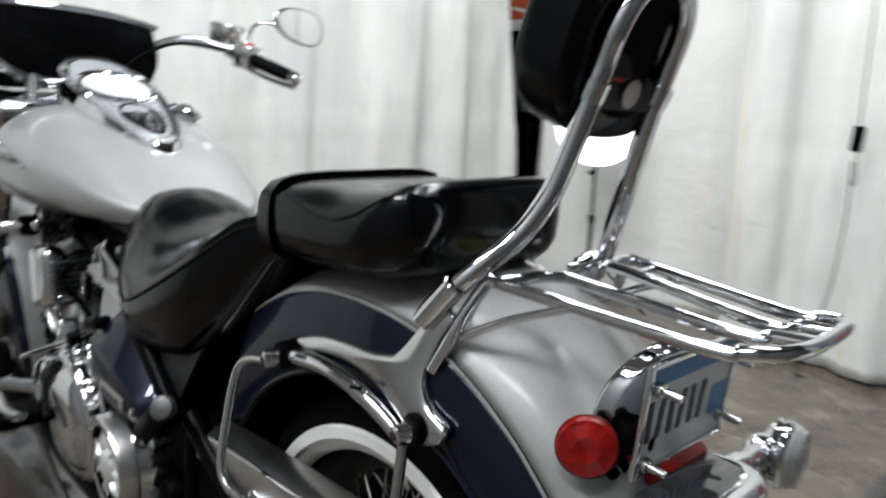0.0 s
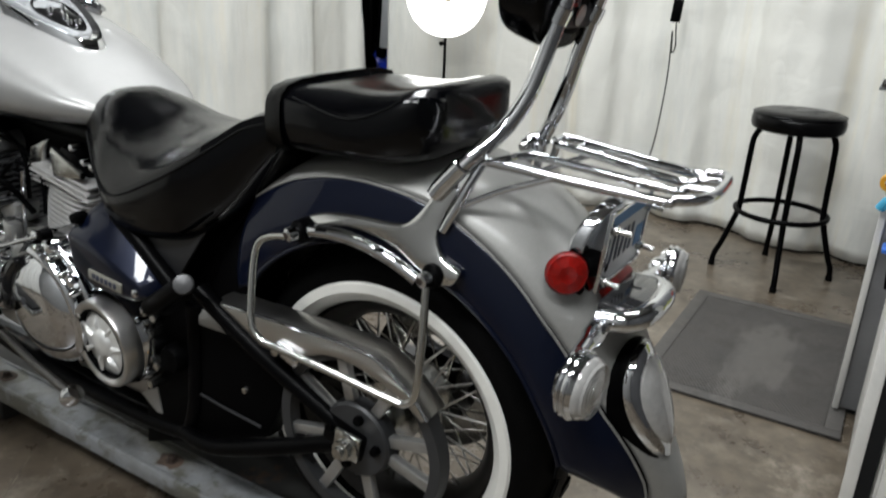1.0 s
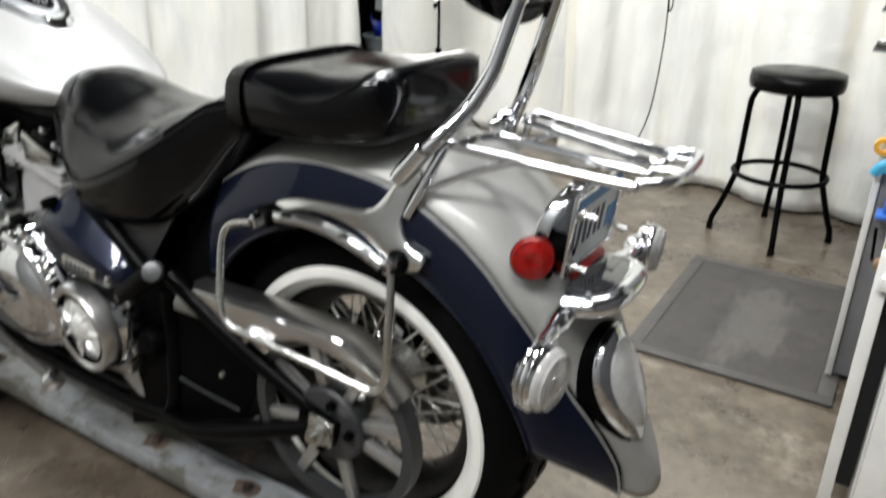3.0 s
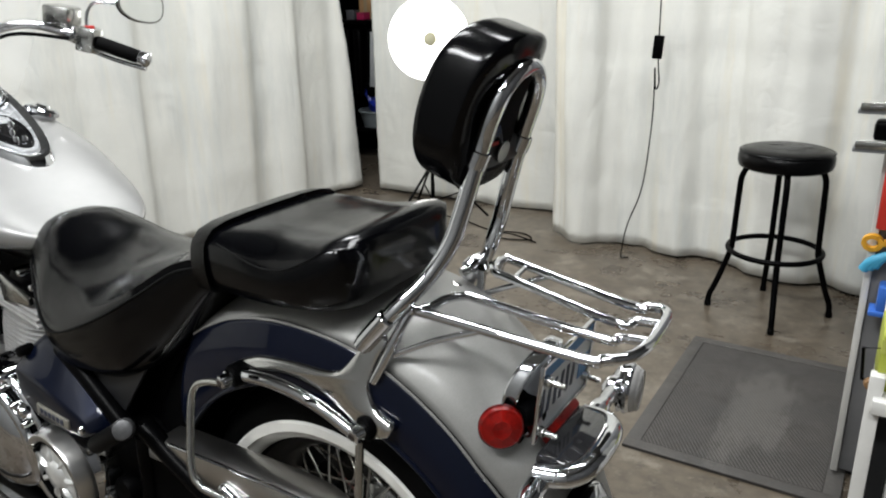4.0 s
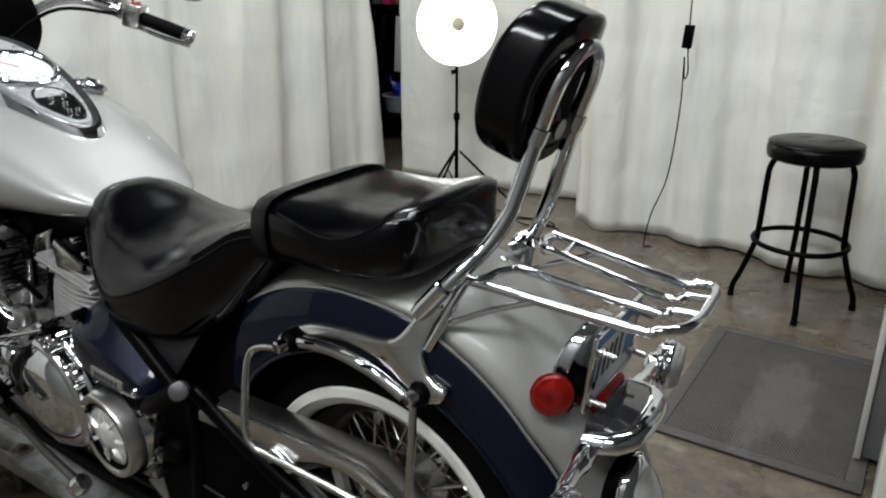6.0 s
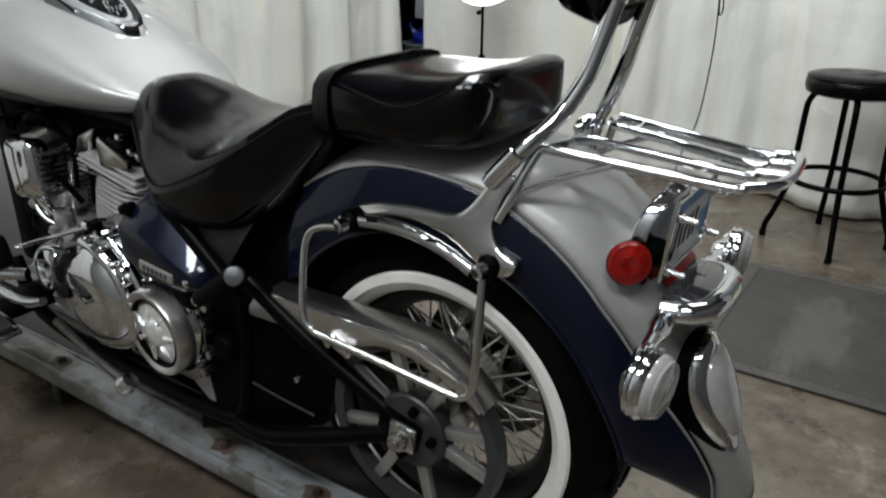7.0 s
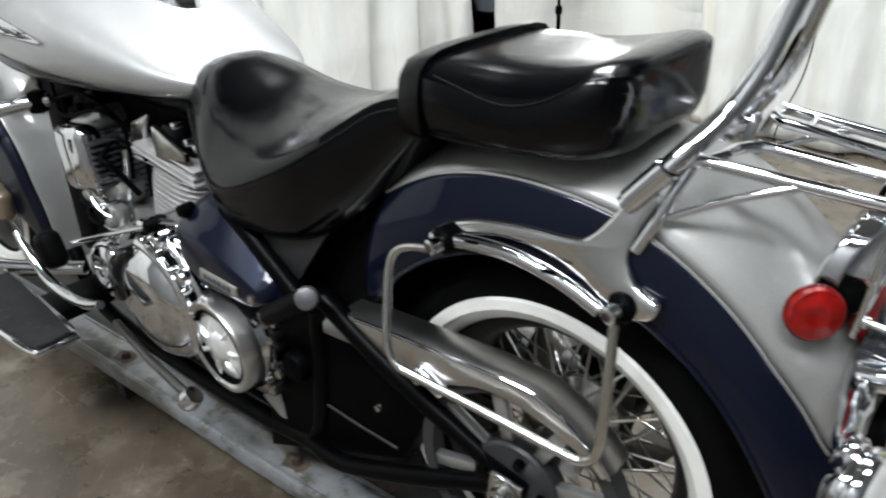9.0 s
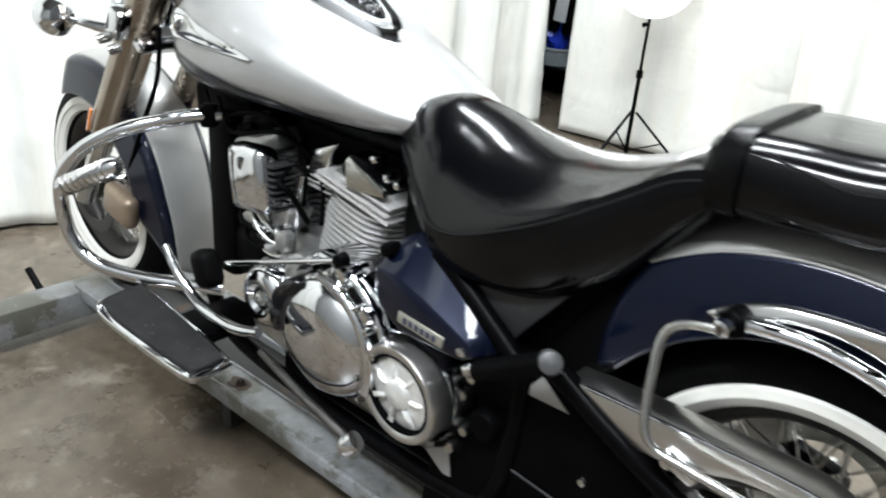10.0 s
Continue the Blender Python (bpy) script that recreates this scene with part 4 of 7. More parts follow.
# ---- tank ----
TK = [(-1.43, 1.03, 0.95, 0.04, 0.99), (-1.415, 1.065, 0.925, 0.10, 0.99), (-1.37, 1.10, 0.90, 0.16, 0.99), (-1.30, 1.125, 0.885, 0.195, 0.99), (-1.20, 1.128, 0.88, 0.208, 0.98), (-1.05, 1.082, 0.878, 0.195, 0.968), (-0.92, 1.028, 0.88, 0.168, 0.952),
      (-0.82, 0.982, 0.884, 0.142, 0.938), (-0.74, 0.948, 0.892, 0.106, 0.928), (-0.68, 0.932, 0.902, 0.060, 0.922), (-0.66, 0.925, 0.910, 0.03, 0.920)]
def bm_tank(rows, a0, a1, seg, closed, grow=0.0):
    rings = []
    for x, zt, zb, w, zm in spline_rows(rows, 5):
        ring = []
        for k in range(seg + (0 if closed else 1)):
            a = a0 + (a1 - a0) * k / seg
            ca, sa = math.cos(a), math.sin(a)
            y = (w + grow) * math.copysign(abs(ca) ** 0.74, ca)
            z = zm + ((zt - zm) + grow if sa > 0 else (zm - zb) + grow) * math.copysign(abs(sa) ** (0.8 if sa > 0 else 0.75), sa)
            ring.append(Vector((x, y, z)))
        rings.append(ring)
    return bm_loft(rings, closed=closed, cap=closed)


tank = part("fuel_tank", lean(bm_tank(TK, 0, math.tau, 48, True), 0.2), SILVER, bike, "silver teardrop fuel tank", angle=75)
def tank_point(x, a, grow=0.0):
    """The tank's surface at x and the angle a round its section."""
    zt, zb, w, zm = (lerp([(r[0], r[k]) for r in spline_rows(TK, 5)], x) for k in (1, 2, 3, 4))
    ca, sa = math.cos(a), math.sin(a)
    y = (w + grow) * math.copysign(abs(ca) ** 0.74, ca)
    z = zm + ((zt - zm) + grow if sa > 0 else (zm - zb) + grow) * math.copysign(abs(sa) ** (0.8 if sa > 0 else 0.75), sa)
    return Vector((x, y, z))


band = []
for i in range(31):
    x = -1.40 + 0.62 * i / 30
    lo = lerp([(-1.40, 0.06), (-1.3, 0.10), (-1.15, 0.20), (-1.0, 0.40), (-0.88, 0.75), (-0.78, 1.2)], x)
    band.append([tank_point(x, math.pi + lo + (math.pi - 2 * lo) * k / 24, 0.0025) for k in range(25)])
part("tank_lower", lean(bm_loft(band, closed=False, cap=False), 0.2), NAVY, tank, "dark navy lower tank band", angle=75)
def emblem(points, s, out):
    """A thin shape laid on the tank's side; points are x and height."""
    bm = bmesh.new()
    vs = []
    for x, z in points:
        zt, zb, w, zm = (lerp([(r[0], r[k]) for r in TK], x) for k in (1, 2, 3, 4))
        k = min(0.95, abs(z - zm) / (zt - zm if z > zm else zm - zb))
        y = w * (1 - k ** 2.5) ** 0.37 if k < 1 else 0
        vs.append(bm.verts.new((x, s * (y + out), z)))
    f = bm.faces.new(vs)
    ext = bmesh.ops.extrude_face_region(bm, geom=[f])
    bmesh.ops.translate(bm, vec=(0, -s * 0.012, 0), verts=[g for g in ext["geom"] if isinstance(g, bmesh.types.BMVert)])
    return bm


for s in (-1, 1):
    o1 = [(p.x, p.z) for p in curve_pts([(-1.325, 0, 1.024), (-1.295, 0, 1.056), (-1.20, 0, 1.036), (-1.05, 0, 0.994), (-1.15, 0, 0.998), (-1.25, 0, 1.002), (-1.31, 0, 1.004)], 4, closed=True)]
    em = part("tank_emblem", emblem(o1, s, 0.006), CHROME, tank, "winged chrome tank emblem with dark inlay")
    o2 = [(p.x, p.z) for p in curve_pts([(-1.28, 0, 1.008), (-1.22, 0, 1.018), (-1.09, 0, 0.999), (-1.16, 0, 1.000)], 4, closed=True)]
    part("emblem_inlay", emblem(o2, s, 0.0085), NAVY, em)
    part("emblem_crest", bm_lathe([(0, -0.006), (0.010, -0.005), (0.013, -0.001), (0.0165, -0.003), (0.018, 0.002), (0.018, 0.012)], (-1.292, s * 0.199, 1.028), axis=(0.25 * s * -1, -s, -0.1) if s < 0 else (0.25, -1, -0.1), seg=20), BRUSHED, em, "small embossed crest")
    for k in range(4):
        o3 = [(-1.262 + 0.012 * k, 1.046 - 0.005 * k), (-1.10 - 0.02 * k, 1.010 - 0.0012 * k), (-1.10 - 0.02 * k, 1.0065 - 0.0012 * k), (-1.262 + 0.012 * k, 1.0425 - 0.005 * k)]
        part("emblem_feather", emblem(o3, s, 0.008), BRUSHED, em)


top_z = lambda x: lerp([(r[0], r[1]) for r in TK], x)


def bm_drop(x0, x1, wmax, z_of, h, seg=40, grow=0.0, dome=0.0):
    """Teardrop dish on the tank's top, pointed towards the rear."""
    bm = bmesh.new()
    rings = []
    for f, dz in ((1.06, -0.050), (1.03, h * 0.3 - 0.006), (0.98, h), (0.92, h), (0.86, h * 0.75), (0.5, h * 0.75 + dome * 0.8), (0.02, h * 0.75 + dome)):
        ring = []
        for k in range(seg):
            a = k * math.tau / seg
            u = 0.5 - 0.5 * math.cos(a)
            xx = x0 + (x1 - x0) * (0.5 + (u - 0.5) * f)
            w = wmax * math.copysign(abs(math.sin(a)) ** 0.85, math.sin(a)) * (1 - 0.45 * u) * f
            ring.append(Vector((xx, w, top_z(xx) - 0.06 if dz < -0.02 else z_of(xx) + dz)))
        rings.append(ring)
    return bm_loft(rings)


GLOSSBLACK = mat("gloss_black_plastic", (0.004, 0.004, 0.0045), 0.08, 0.0, var=0.1, scale=10, spec=0.5)
hump = lambda x: 1.030 + 0.42 * (-0.93 - x)
DASHY = 0.066


def aside(bm):
    bmesh.ops.translate(bm, vec=(0, DASHY, 0), verts=bm.verts)
    return bm


DASHSILVER = mat("dash_silver", (0.42, 0.43, 0.44), 0.28, 0.5, var=0.05, scale=12)
# white reflection in the dial's glass is put into this pale colour
DIALGLASS = mat("dial_glass", (0.62, 0.66, 0.67), 0.05, 0.0, var=0.05, scale=8, spec=0.8)
dash = part("dash_console", aside(bm_drop(-1.41, -0.928, 0.135, hump, 0.018)), CHROME, bike, "chrome teardrop dash console")
part("dash_face", aside(bm_drop(-1.385, -0.958, 0.104, lambda x: hump(x) + 0.004, 0.016, dome=0.006)), DASHSILVER, dash, "silver console inlay")
part("lamp_panel", aside(bm_drop(-1.125, -0.972, 0.058, lambda x: hump(x) + 0.008, 0.014, dome=0.003)), GLOSSBLACK, dash, "glossy black warning lamp panel")
DIAL = pose(-1.215, DASHY, hump(-1.215) + 0.012, 0, 22.8, 0)


def on_dial(bm):
    bmesh.ops.transform(bm, matrix=DIAL, verts=bm.verts)
    return bm


dial = part("speedometer", on_dial(bm_lathe([(0, 0.010), (0.074, 0.010), (0.080, 0.013), (0.085, 0.019), (0.091, 0.017), (0.095, -0.02)], (0, 0, 0), axis=(0, 0, 1), seg=48)), CHROME, dash, "round chrome-rimmed speedometer")
part("dial_face", on_dial(bm_lathe([(0, 0.0135), (0.076, 0.0125), (0.077, 0.0105)], (0, 0, 0), axis=(0, 0, 1), seg=48)), DIALGLASS, dial, "dial face, pale for the glass's white reflection")
for k in range(13):
    a = radians(-210 + 20 * k)
    part("dial_mark", on_dial(bm_box((0.010, 0.0018, 0.001), (0.062 * math.cos(a), 0.062 * math.sin(a), 0.0142), (0, 0, math.degrees(a)))), INK, dial)
part("dial_needle", on_dial(bm_box((0.046, 0.002, 0.001), (-0.016, -0.014, 0.0150), (0, 0, 40))), REDINK, dial)
for dx, dy in ((-1.07, 0.020), (-1.065, -0.016), (-1.035, 0.0), (-1.005, 0.010), (-1.005, -0.010)):
    part("indicator", bm_lathe([(0, 0.012), (0.005, 0.012), (0.007, 0.006), (0.007, 0)], (dx, DASHY + dy, hump(dx) + 0.019), axis=(0, 0, 1), seg=14), CHROME, dash)
part("fuel_cap", bm_lathe([(0, 0.024), (0.014, 0.024), (0.018, 0.018), (0.032, 0.017), (0.040, 0.012), (0.042, 0.004), (0.036, 0.0), (0.03, -0.03)], (-1.168, 0.220, 1.112), axis=(0.25, 0.35, 1), seg=28), CHROME, tank, "chrome fuel cap")

part("tank_bolt", bm_lathe([(0, 0.016), (0.009, 0.014), (0.012, 0.004), (0.012, -0.02)], (-0.842, 0.208, 0.905), axis=(0.4, 0.8, 0.3), seg=14), CHROME, tank, "chrome tank bolt")

# ---- engine ----
eng = part("engine", merge(bm_box((0.52, 0.20, 0.22), (-0.86, 0, 0.44), (0, 4, 0), bev=0.04), bm_box((0.36, 0.24, 0.12), (-0.72, 0, 0.36), bev=0.03), bm_box((0.3, 0.16, 0.14), (-0.95, 0, 0.56), bev=0.03)), ALLOY, bike, "polished V-twin engine block")
def cylinder(bx, bz, tilt, name, fin_mat):
    """Finned cylinder leaning in the frame's plane, with a chrome rocker cover."""
    M = pose(bx, 0, bz, 0, tilt, 0)
    core = bm_lathe([(0, 0), (0.07, 0), (0.07, 0.2), (0, 0.2)], (0, 0, 0), axis=(0, 0, 1), seg=32)
    bmesh.ops.transform(core, matrix=M, verts=core.verts)
    cyl = part(name, core, ALLOY, eng, "finned air-cooled cylinder")
    f0 = bm_box((0.205, 0.19, 0.0045), (-0.012, 0, 0.014), bev=0.0)
    es = [e for e in f0.edges if abs(e.verts[0].co.z - e.verts[1].co.z) > 0.001]
    bmesh.ops.bevel(f0, geom=es, offset=0.080, segments=6, affect="EDGES", profile=0.5)
    fin = part("fin", f0, fin_mat, cyl, "cooling fin", angle=30)
    fin.matrix_basis = M
    for i in range(1, 14):
        o = twin(fin, Matrix.Identity(4))
        k = 1.0 - 0.012 * max(0, i - 9)
        o.matrix_basis = M @ Matrix.Translation((0, 0, 0.0125 * i)) @ Matrix.Diagonal((k, k, 1, 1))
    head = bm_box((0.17, 0.18, 0.05), (0, 0, 0.205), bev=0.018)
    bmesh.ops.transform(head, matrix=M, verts=head.verts)
    part("cylinder_head", head, ALLOY, cyl)
    cov = merge(bm_box((0.12, 0.15, 0.05), (0.0, 0, 0.25), bev=0.02), bm_box((0.06, 0.18, 0.03), (-0.03, 0, 0.24), bev=0.012))
    bmesh.ops.transform(cov, matrix=M, verts=cov.verts)
    part("rocker_cover", cov, BLACK, cyl, "black rocker cover")
    return cyl


cylinder(-0.915, 0.556, 13, "rear_cylinder", FIN)
rear_head = part("head_shield", bm_plate([(-0.886, 0.772), (-0.890, 0.826), (-0.880, 0.838), (-0.862, 0.830), (-0.786, 0.795), (-0.786, 0.780)], -0.106, -0.092, 0.004), BRUSHED, eng, "bright triangular head shield")
for i, (x0, x1, zz) in enumerate(((-0.985, -0.772, 0.752), (-0.975, -0.775, 0.764), (-0.905, -0.768, 0.774))):
    part("head_fin", bm_box((x1 - x0, 0.205, 0.006), ((x0 + x1) / 2, 0, zz), (0, 12, 0), bev=0.002), FIN, rear_head)
for bx, bz in ((-0.826, 0.842), (-0.792, 0.815), (-0.765, 0.808)):
    part("head_bolt", bm_lathe([(0, -0.010), (0.007, -0.009), (0.009, -0.002), (0.009, 0.02)], (bx, -0.085, bz), axis=(0, 1, 0), seg=10), CHROME, rear_head)
cylinder(-1.12, 0.592, -20, "front_cylinder", PULLEY)
part("pushrod_tube", bm_tube([(-1.045, -0.105, 0.57), (-1.025, -0.095, 0.76)], 0.006, 10), CHROME, eng)
# front cylinder's head, seen between the side box and the rear cylinder
fh = part("front_head", bm_box((0.062, 0.06, 0.054), (-0.999, -0.033, 0.751), bev=0.006), ALLOY, eng, "alloy front cylinder head")
for i in range(4):
    part("fin", bm_box((0.074, 0.075, 0.0045), (-0.999, -0.037, 0.734 + 0.0113 * i), (0, 4, 0), bev=0.0012), FIN, fh)
part("head_shield", bm_plate([(-1.031, 0.764), (-1.006, 0.816), (-0.979, 0.827), (-0.939, 0.843), (-0.962, 0.815), (-0.973, 0.779)], -0.078, -0.066, 0.003), BRUSHED, fh, "bright triangular head shield")
# chrome side box with cooling slots beside the front cylinder
box = part("horn_cover", bm_box((0.125, 0.06, 0.148), (-1.128, -0.135, 0.734), (0, -6, 0), bev=0.026, seg=4), CHROME, eng, "chrome square side cover")
for i in range(8):
    part("cooling_rib", bm_box((0.036, 0.055, 0.006), (-1.060, -0.125, 0.684 + 0.0135 * i), (0, -6, 0), bev=0.002), PULLEY, box)
# three black blocks added to fill the dark voids round the cylinders
part("intake_box", bm_box((0.42, 0.10, 0.20), (-1.02, 0.02, 0.80), bev=0.02), PLASTIC, eng, "black filler block for the dark space under the tank")
part("coil_housing", bm_box((0.16, 0.12, 0.26), (-0.70, 0.0, 0.72), bev=0.02), PLASTIC, eng)
part("front_housing", bm_box((0.10, 0.16, 0.40), (-1.34, 0.0, 0.62), bev=0.02), PLASTIC, eng)
for y0, z0, dx in ((-0.10, 0.80, 0.0), (-0.09, 0.74, 0.03), (-0.105, 0.83, -0.05)):
    part("cable", bm_tube([(-1.36 + dx, y0 + 0.04, z0 + 0.05), (-1.25 + dx, y0, z0), (-1.1 + dx, y0 + 0.01, z0 + 0.03), (-1.0 + dx, y0 + 0.03, z0 - 0.03), (-0.98 + dx, y0 + 0.02, z0 - 0.14)], 0.005, 8, per=6), PLASTIC, eng)
# added black block that keeps the space below the cylinders dark
part("crankcase_top", bm_box((0.30, 0.10, 0.13), (-1.17, -0.02, 0.52), (0, -10, 0), bev=0.02), PLASTIC, eng, "black filler block ahead of the crankcase")
cb = part("carburettor", bm_box((0.07, 0.07, 0.06), (-1.07, -0.09, 0.665), (0, 20, 0), bev=0.014), ALLOY, eng, "alloy carburettor body")
for bx, bz, br in ((-1.055, 0.70, 0.013), (-1.10, 0.675, 0.010), (-1.085, 0.635, 0.011), (-1.045, 0.645, 0.009), (-1.12, 0.63, 0.012)):
    part("fitting", bm_lathe([(0, -0.016), (br * 0.7, -0.014), (br, -0.004), (br, 0.02), (0, 0.022)], (bx, -0.13, bz), axis=(0.1, 1, 0.1), seg=12), CHROME, cb)
for hx, hz, dx in ((-1.20, 0.66, 0.10), (-1.19, 0.62, 0.12), (-1.05, 0.78, 0.03)):
    part("hose", bm_tube([(hx, -0.10, hz), (hx + dx * 0.3, -0.14, hz - 0.03), (hx + dx, -0.13, hz - 0.05), (hx + dx * 1.3, -0.09, hz - 0.12)], 0.007, 10, per=5), PLASTIC, eng)
for i, (cx, cz, w, h, ry) in enumerate(((-1.115, 0.612, 0.05, 0.030, 18), (-1.075, 0.592, 0.04, 0.022, -20), (-1.035, 0.622, 0.034, 0.045, 10), (-1.10, 0.655, 0.03, 0.02, 40), (-1.15, 0.64, 0.035, 0.03, -30), (-1.01, 0.585, 0.05, 0.02, 8))):
    part("linkage_block", bm_box((w, 0.03, h), (cx, -0.12 - 0.006 * (i % 3), cz), (0, ry, 0), bev=0.006), ALLOY if i % 3 else BRUSHED, cb, "small alloy linkage block")
for x0, z0, x1, z1 in ((-1.16, 0.70, -1.02, 0.615), (-1.15, 0.665, -1.06, 0.60), (-1.12, 0.585, -1.00, 0.60)):
    part("linkage_rod", bm_tube([(x0, -0.135, z0), ((x0 + x1) / 2, -0.142, (z0 + z1) / 2 - 0.01), (x1, -0.13, z1)], 0.004, 8, per=4), BRUSHED, cb)
# left crankcase covers
cl = part("clutch_cover", bm_lathe([(0.140, 0.11), (0.141, 0.07), (0.138, 0.045), (0.128, 0.02), (0.108, 0.0), (0.08, -0.012), (0.045, -0.017), (0, -0.018)], (-0.862, -0.198, 0.482), axis=(0.03, 1, 0.05), seg=56), CHROME, eng, "large domed polished crankcase cover")
part("cover_shell", bm_lathe([(0.150, 0.09), (0.152, 0.03), (0.149, 0.012), (0.140, 0.004), (0.13, 0.01)], (-0.836, -0.172, 0.512), axis=(-0.02, 1, 0.05), seg=48), CHROME, cl, "stepped chrome rim behind the dome")
part("cover_flat", bm_plate([(p.x, p.z) for p in curve_pts([(-0.972, 0, 0.565), (-0.925, 0, 0.60), (-0.90, 0, 0.592), (-0.93, 0, 0.54), (-0.955, 0, 0.47), (-0.985, 0, 0.47), (-0.99, 0, 0.52)], 4, closed=True)], -0.212, -0.16, 0.012), GLOSSBLACK, cl, "dark glossy facet")
part("cover_boss", bm_lathe([(0, -0.012), (0.016, -0.010), (0.022, 0.0), (0.024, 0.05)], (-0.735, -0.188, 0.585), axis=(0, 1, 0), seg=24), CHROME, cl)
part("cover_boss", bm_lathe([(0, -0.012), (0.014, -0.010), (0.019, 0.0), (0.021, 0.05)], (-0.80, -0.185, 0.645), axis=(0, 1, 0), seg=24), CHROME, cl)
sb = part("starter_boss", bm_lathe([(0, -0.002), (0.026, -0.004), (0.034, -0.012), (0.046, -0.013), (0.060, -0.006), (0.070, 0.008), (0.073, 0.09)], (-1.045, -0.182, 0.502), axis=(0, 1, 0), seg=40), CHROME, eng, "round chrome cover ahead of the crankcase")
part("boss_centre", bm_lathe([(0, -0.012), (0.010, -0.012), (0.016, -0.006), (0.018, 0.01)], (-1.045, -0.186, 0.502), axis=(0, 1, 0), seg=6), BRUSHED, sb)
part("case_wall", bm_box((0.30, 0.10, 0.20), (-0.98, -0.11, 0.46), (0, 6, 0), bev=0.04, seg=3), ALLOY, eng, "alloy crankcase wall")
band_pts = [polar(0.150, a, -0.196, -0.862, 0.482) for a in range(86, -20, -8)]
cb0 = part("cover_band", bm_tube(band_pts, 0.013, 12), CHROME, eng, "bright rim behind the domed cover")
part("cover_band", bm_tube([polar(0.178, a, -0.176, -0.862, 0.482) for a in range(92, 8, -8)], 0.010, 12), CHROME, eng)
part("band_gap", bm_tube([polar(0.164, a, -0.180, -0.862, 0.482) for a in range(90, 0, -8)], 0.008, 10), PLASTIC, cb0)
for a in (78, 62, 46, 30, 14):
    p = polar(0.165, a, -0.196, -0.862, 0.482)
    part("band_bolt", bm_lathe([(0, -0.010), (0.006, -0.009), (0.008, 0.0), (0.008, 0.02)], p, axis=(0, 1, 0), seg=10), BRUSHED, cb0)
part("cover_dome", bm_lathe([(0, -0.012), (0.03, -0.008), (0.05, 0.006), (0.056, 0.05)], (-0.95, -0.165, 0.575), axis=(0, 1, 0), seg=28), ALLOY, eng)
for k in range(7):
    a = radians(20 + 47 * k)
    part("cover_bolt", bm_lathe([(0, -0.009), (0.006, -0.008), (0.007, 0), (0.007, 0.02)], (-0.836 + 0.146 * math.cos(a), -0.170, 0.512 + 0.146 * math.sin(a)), axis=(0, 1, 0), seg=10), CHROME, eng)
part("oil_sump", bm_box((0.5, 0.2, 0.09), (-0.84, 0, 0.30), bev=0.02), BLACK, eng)
# front pulley cover: chrome ring round a turned alloy disc
RC = (-0.636, -0.20, 0.474)
SATIN = mat("satin_chrome", (0.62, 0.615, 0.60), 0.30, 1.0, var=0.04, scale=20)
rc = part("pulley_cover", bm_lathe([(0.097, 0.06), (0.097, 0.0), (0.094, -0.006), (0.088, -0.007), (0.080, -0.004), (0.0765, 0.0), (0.0745, 0.010)], RC, axis=(0.06, 1, 0.05), seg=56), SATIN, eng, "round chrome pulley cover with a pale spoked face")
part("cover_face", bm_lathe([(0.076, 0.012), (0.066, 0.005), (0.05, 0.004), (0.034, 0.002), (0.03, -0.004), (0.02, -0.009), (0, -0.011)], RC, axis=(0.06, 1, 0.05), seg=48), TURNED, rc, "bright turned metal face")
pet = bm_loft([[Vector((RC[0] + 0.026 + 0.042 * u, RC[1] + 0.002 - 0.010 * math.sin(math.pi * min(1, u + 0.15)) * (1 - w * w), RC[2] + w * (0.0040 + 0.0020 * u))) for w in (-1, -0.7, -0.3, 0.3, 0.7, 1)] for u in (0, 0.2, 0.45, 0.7, 0.9, 1.0)], closed=False, cap=False)
spk = part("face_petal", pet, TURNED, rc, "raised petal")
for i in range(1, 7):
    C = Matrix.Translation(RC)
    twin(spk, C @ Matrix.Rotation(math.tau * i / 7, 4, "Y") @ C.inverted())
part("cover_groove", bm_lathe([(0.0785, -0.0005), (0.0778, -0.0042), (0.0735, -0.0030), (0.0725, 0.008)], RC, axis=(0.06, 1, 0.05), seg=48), PLASTIC, rc, "dark groove round the face")
part("cover_shell", bm_lathe([(0.105, 0.01), (0.112, 0.03), (0.112, 0.08)], (RC[0] + 0.012, RC[1] + 0.01, RC[2] + 0.012), axis=(0.06, 1, 0.05), seg=48), CHROME, rc)
for k, (bx, bz) in enumerate(((-0.515, 0.52), (-0.505, 0.45), (-0.53, 0.40), (-0.50, 0.56))):
    part("frame_bolt", bm_lathe([(0, -0.008), (0.009, -0.008), (0.011, -0.002), (0.011, 0.03)], (bx, -0.165, bz), axis=(0, 1, 0), seg=6), BRUSHED, bike)
part("pivot_cover", bm_lathe([(0, -0.01), (0.025, -0.008), (0.03, 0), (0.03, 0.06)], (-0.475, -0.155, 0.47), axis=(0, 1, 0), seg=28), PLASTIC, bike)

# side cover with badge
def rounded(pts, per=3, k=0.22):
    """A polygon whose corners are eased."""
    out = []
    n = len(pts)
    for i in range(n):
        a, b, c = Vector(pts[i - 1]), Vector(pts[i]), Vector(pts[(i + 1) % n])
        p, q = b.lerp(a, k), b.lerp(c, k)
        for j in range(per + 1):
            t = j / per
            out.append((1 - t) ** 2 * p + 2 * t * (1 - t) * b + t * t * q)
    return out


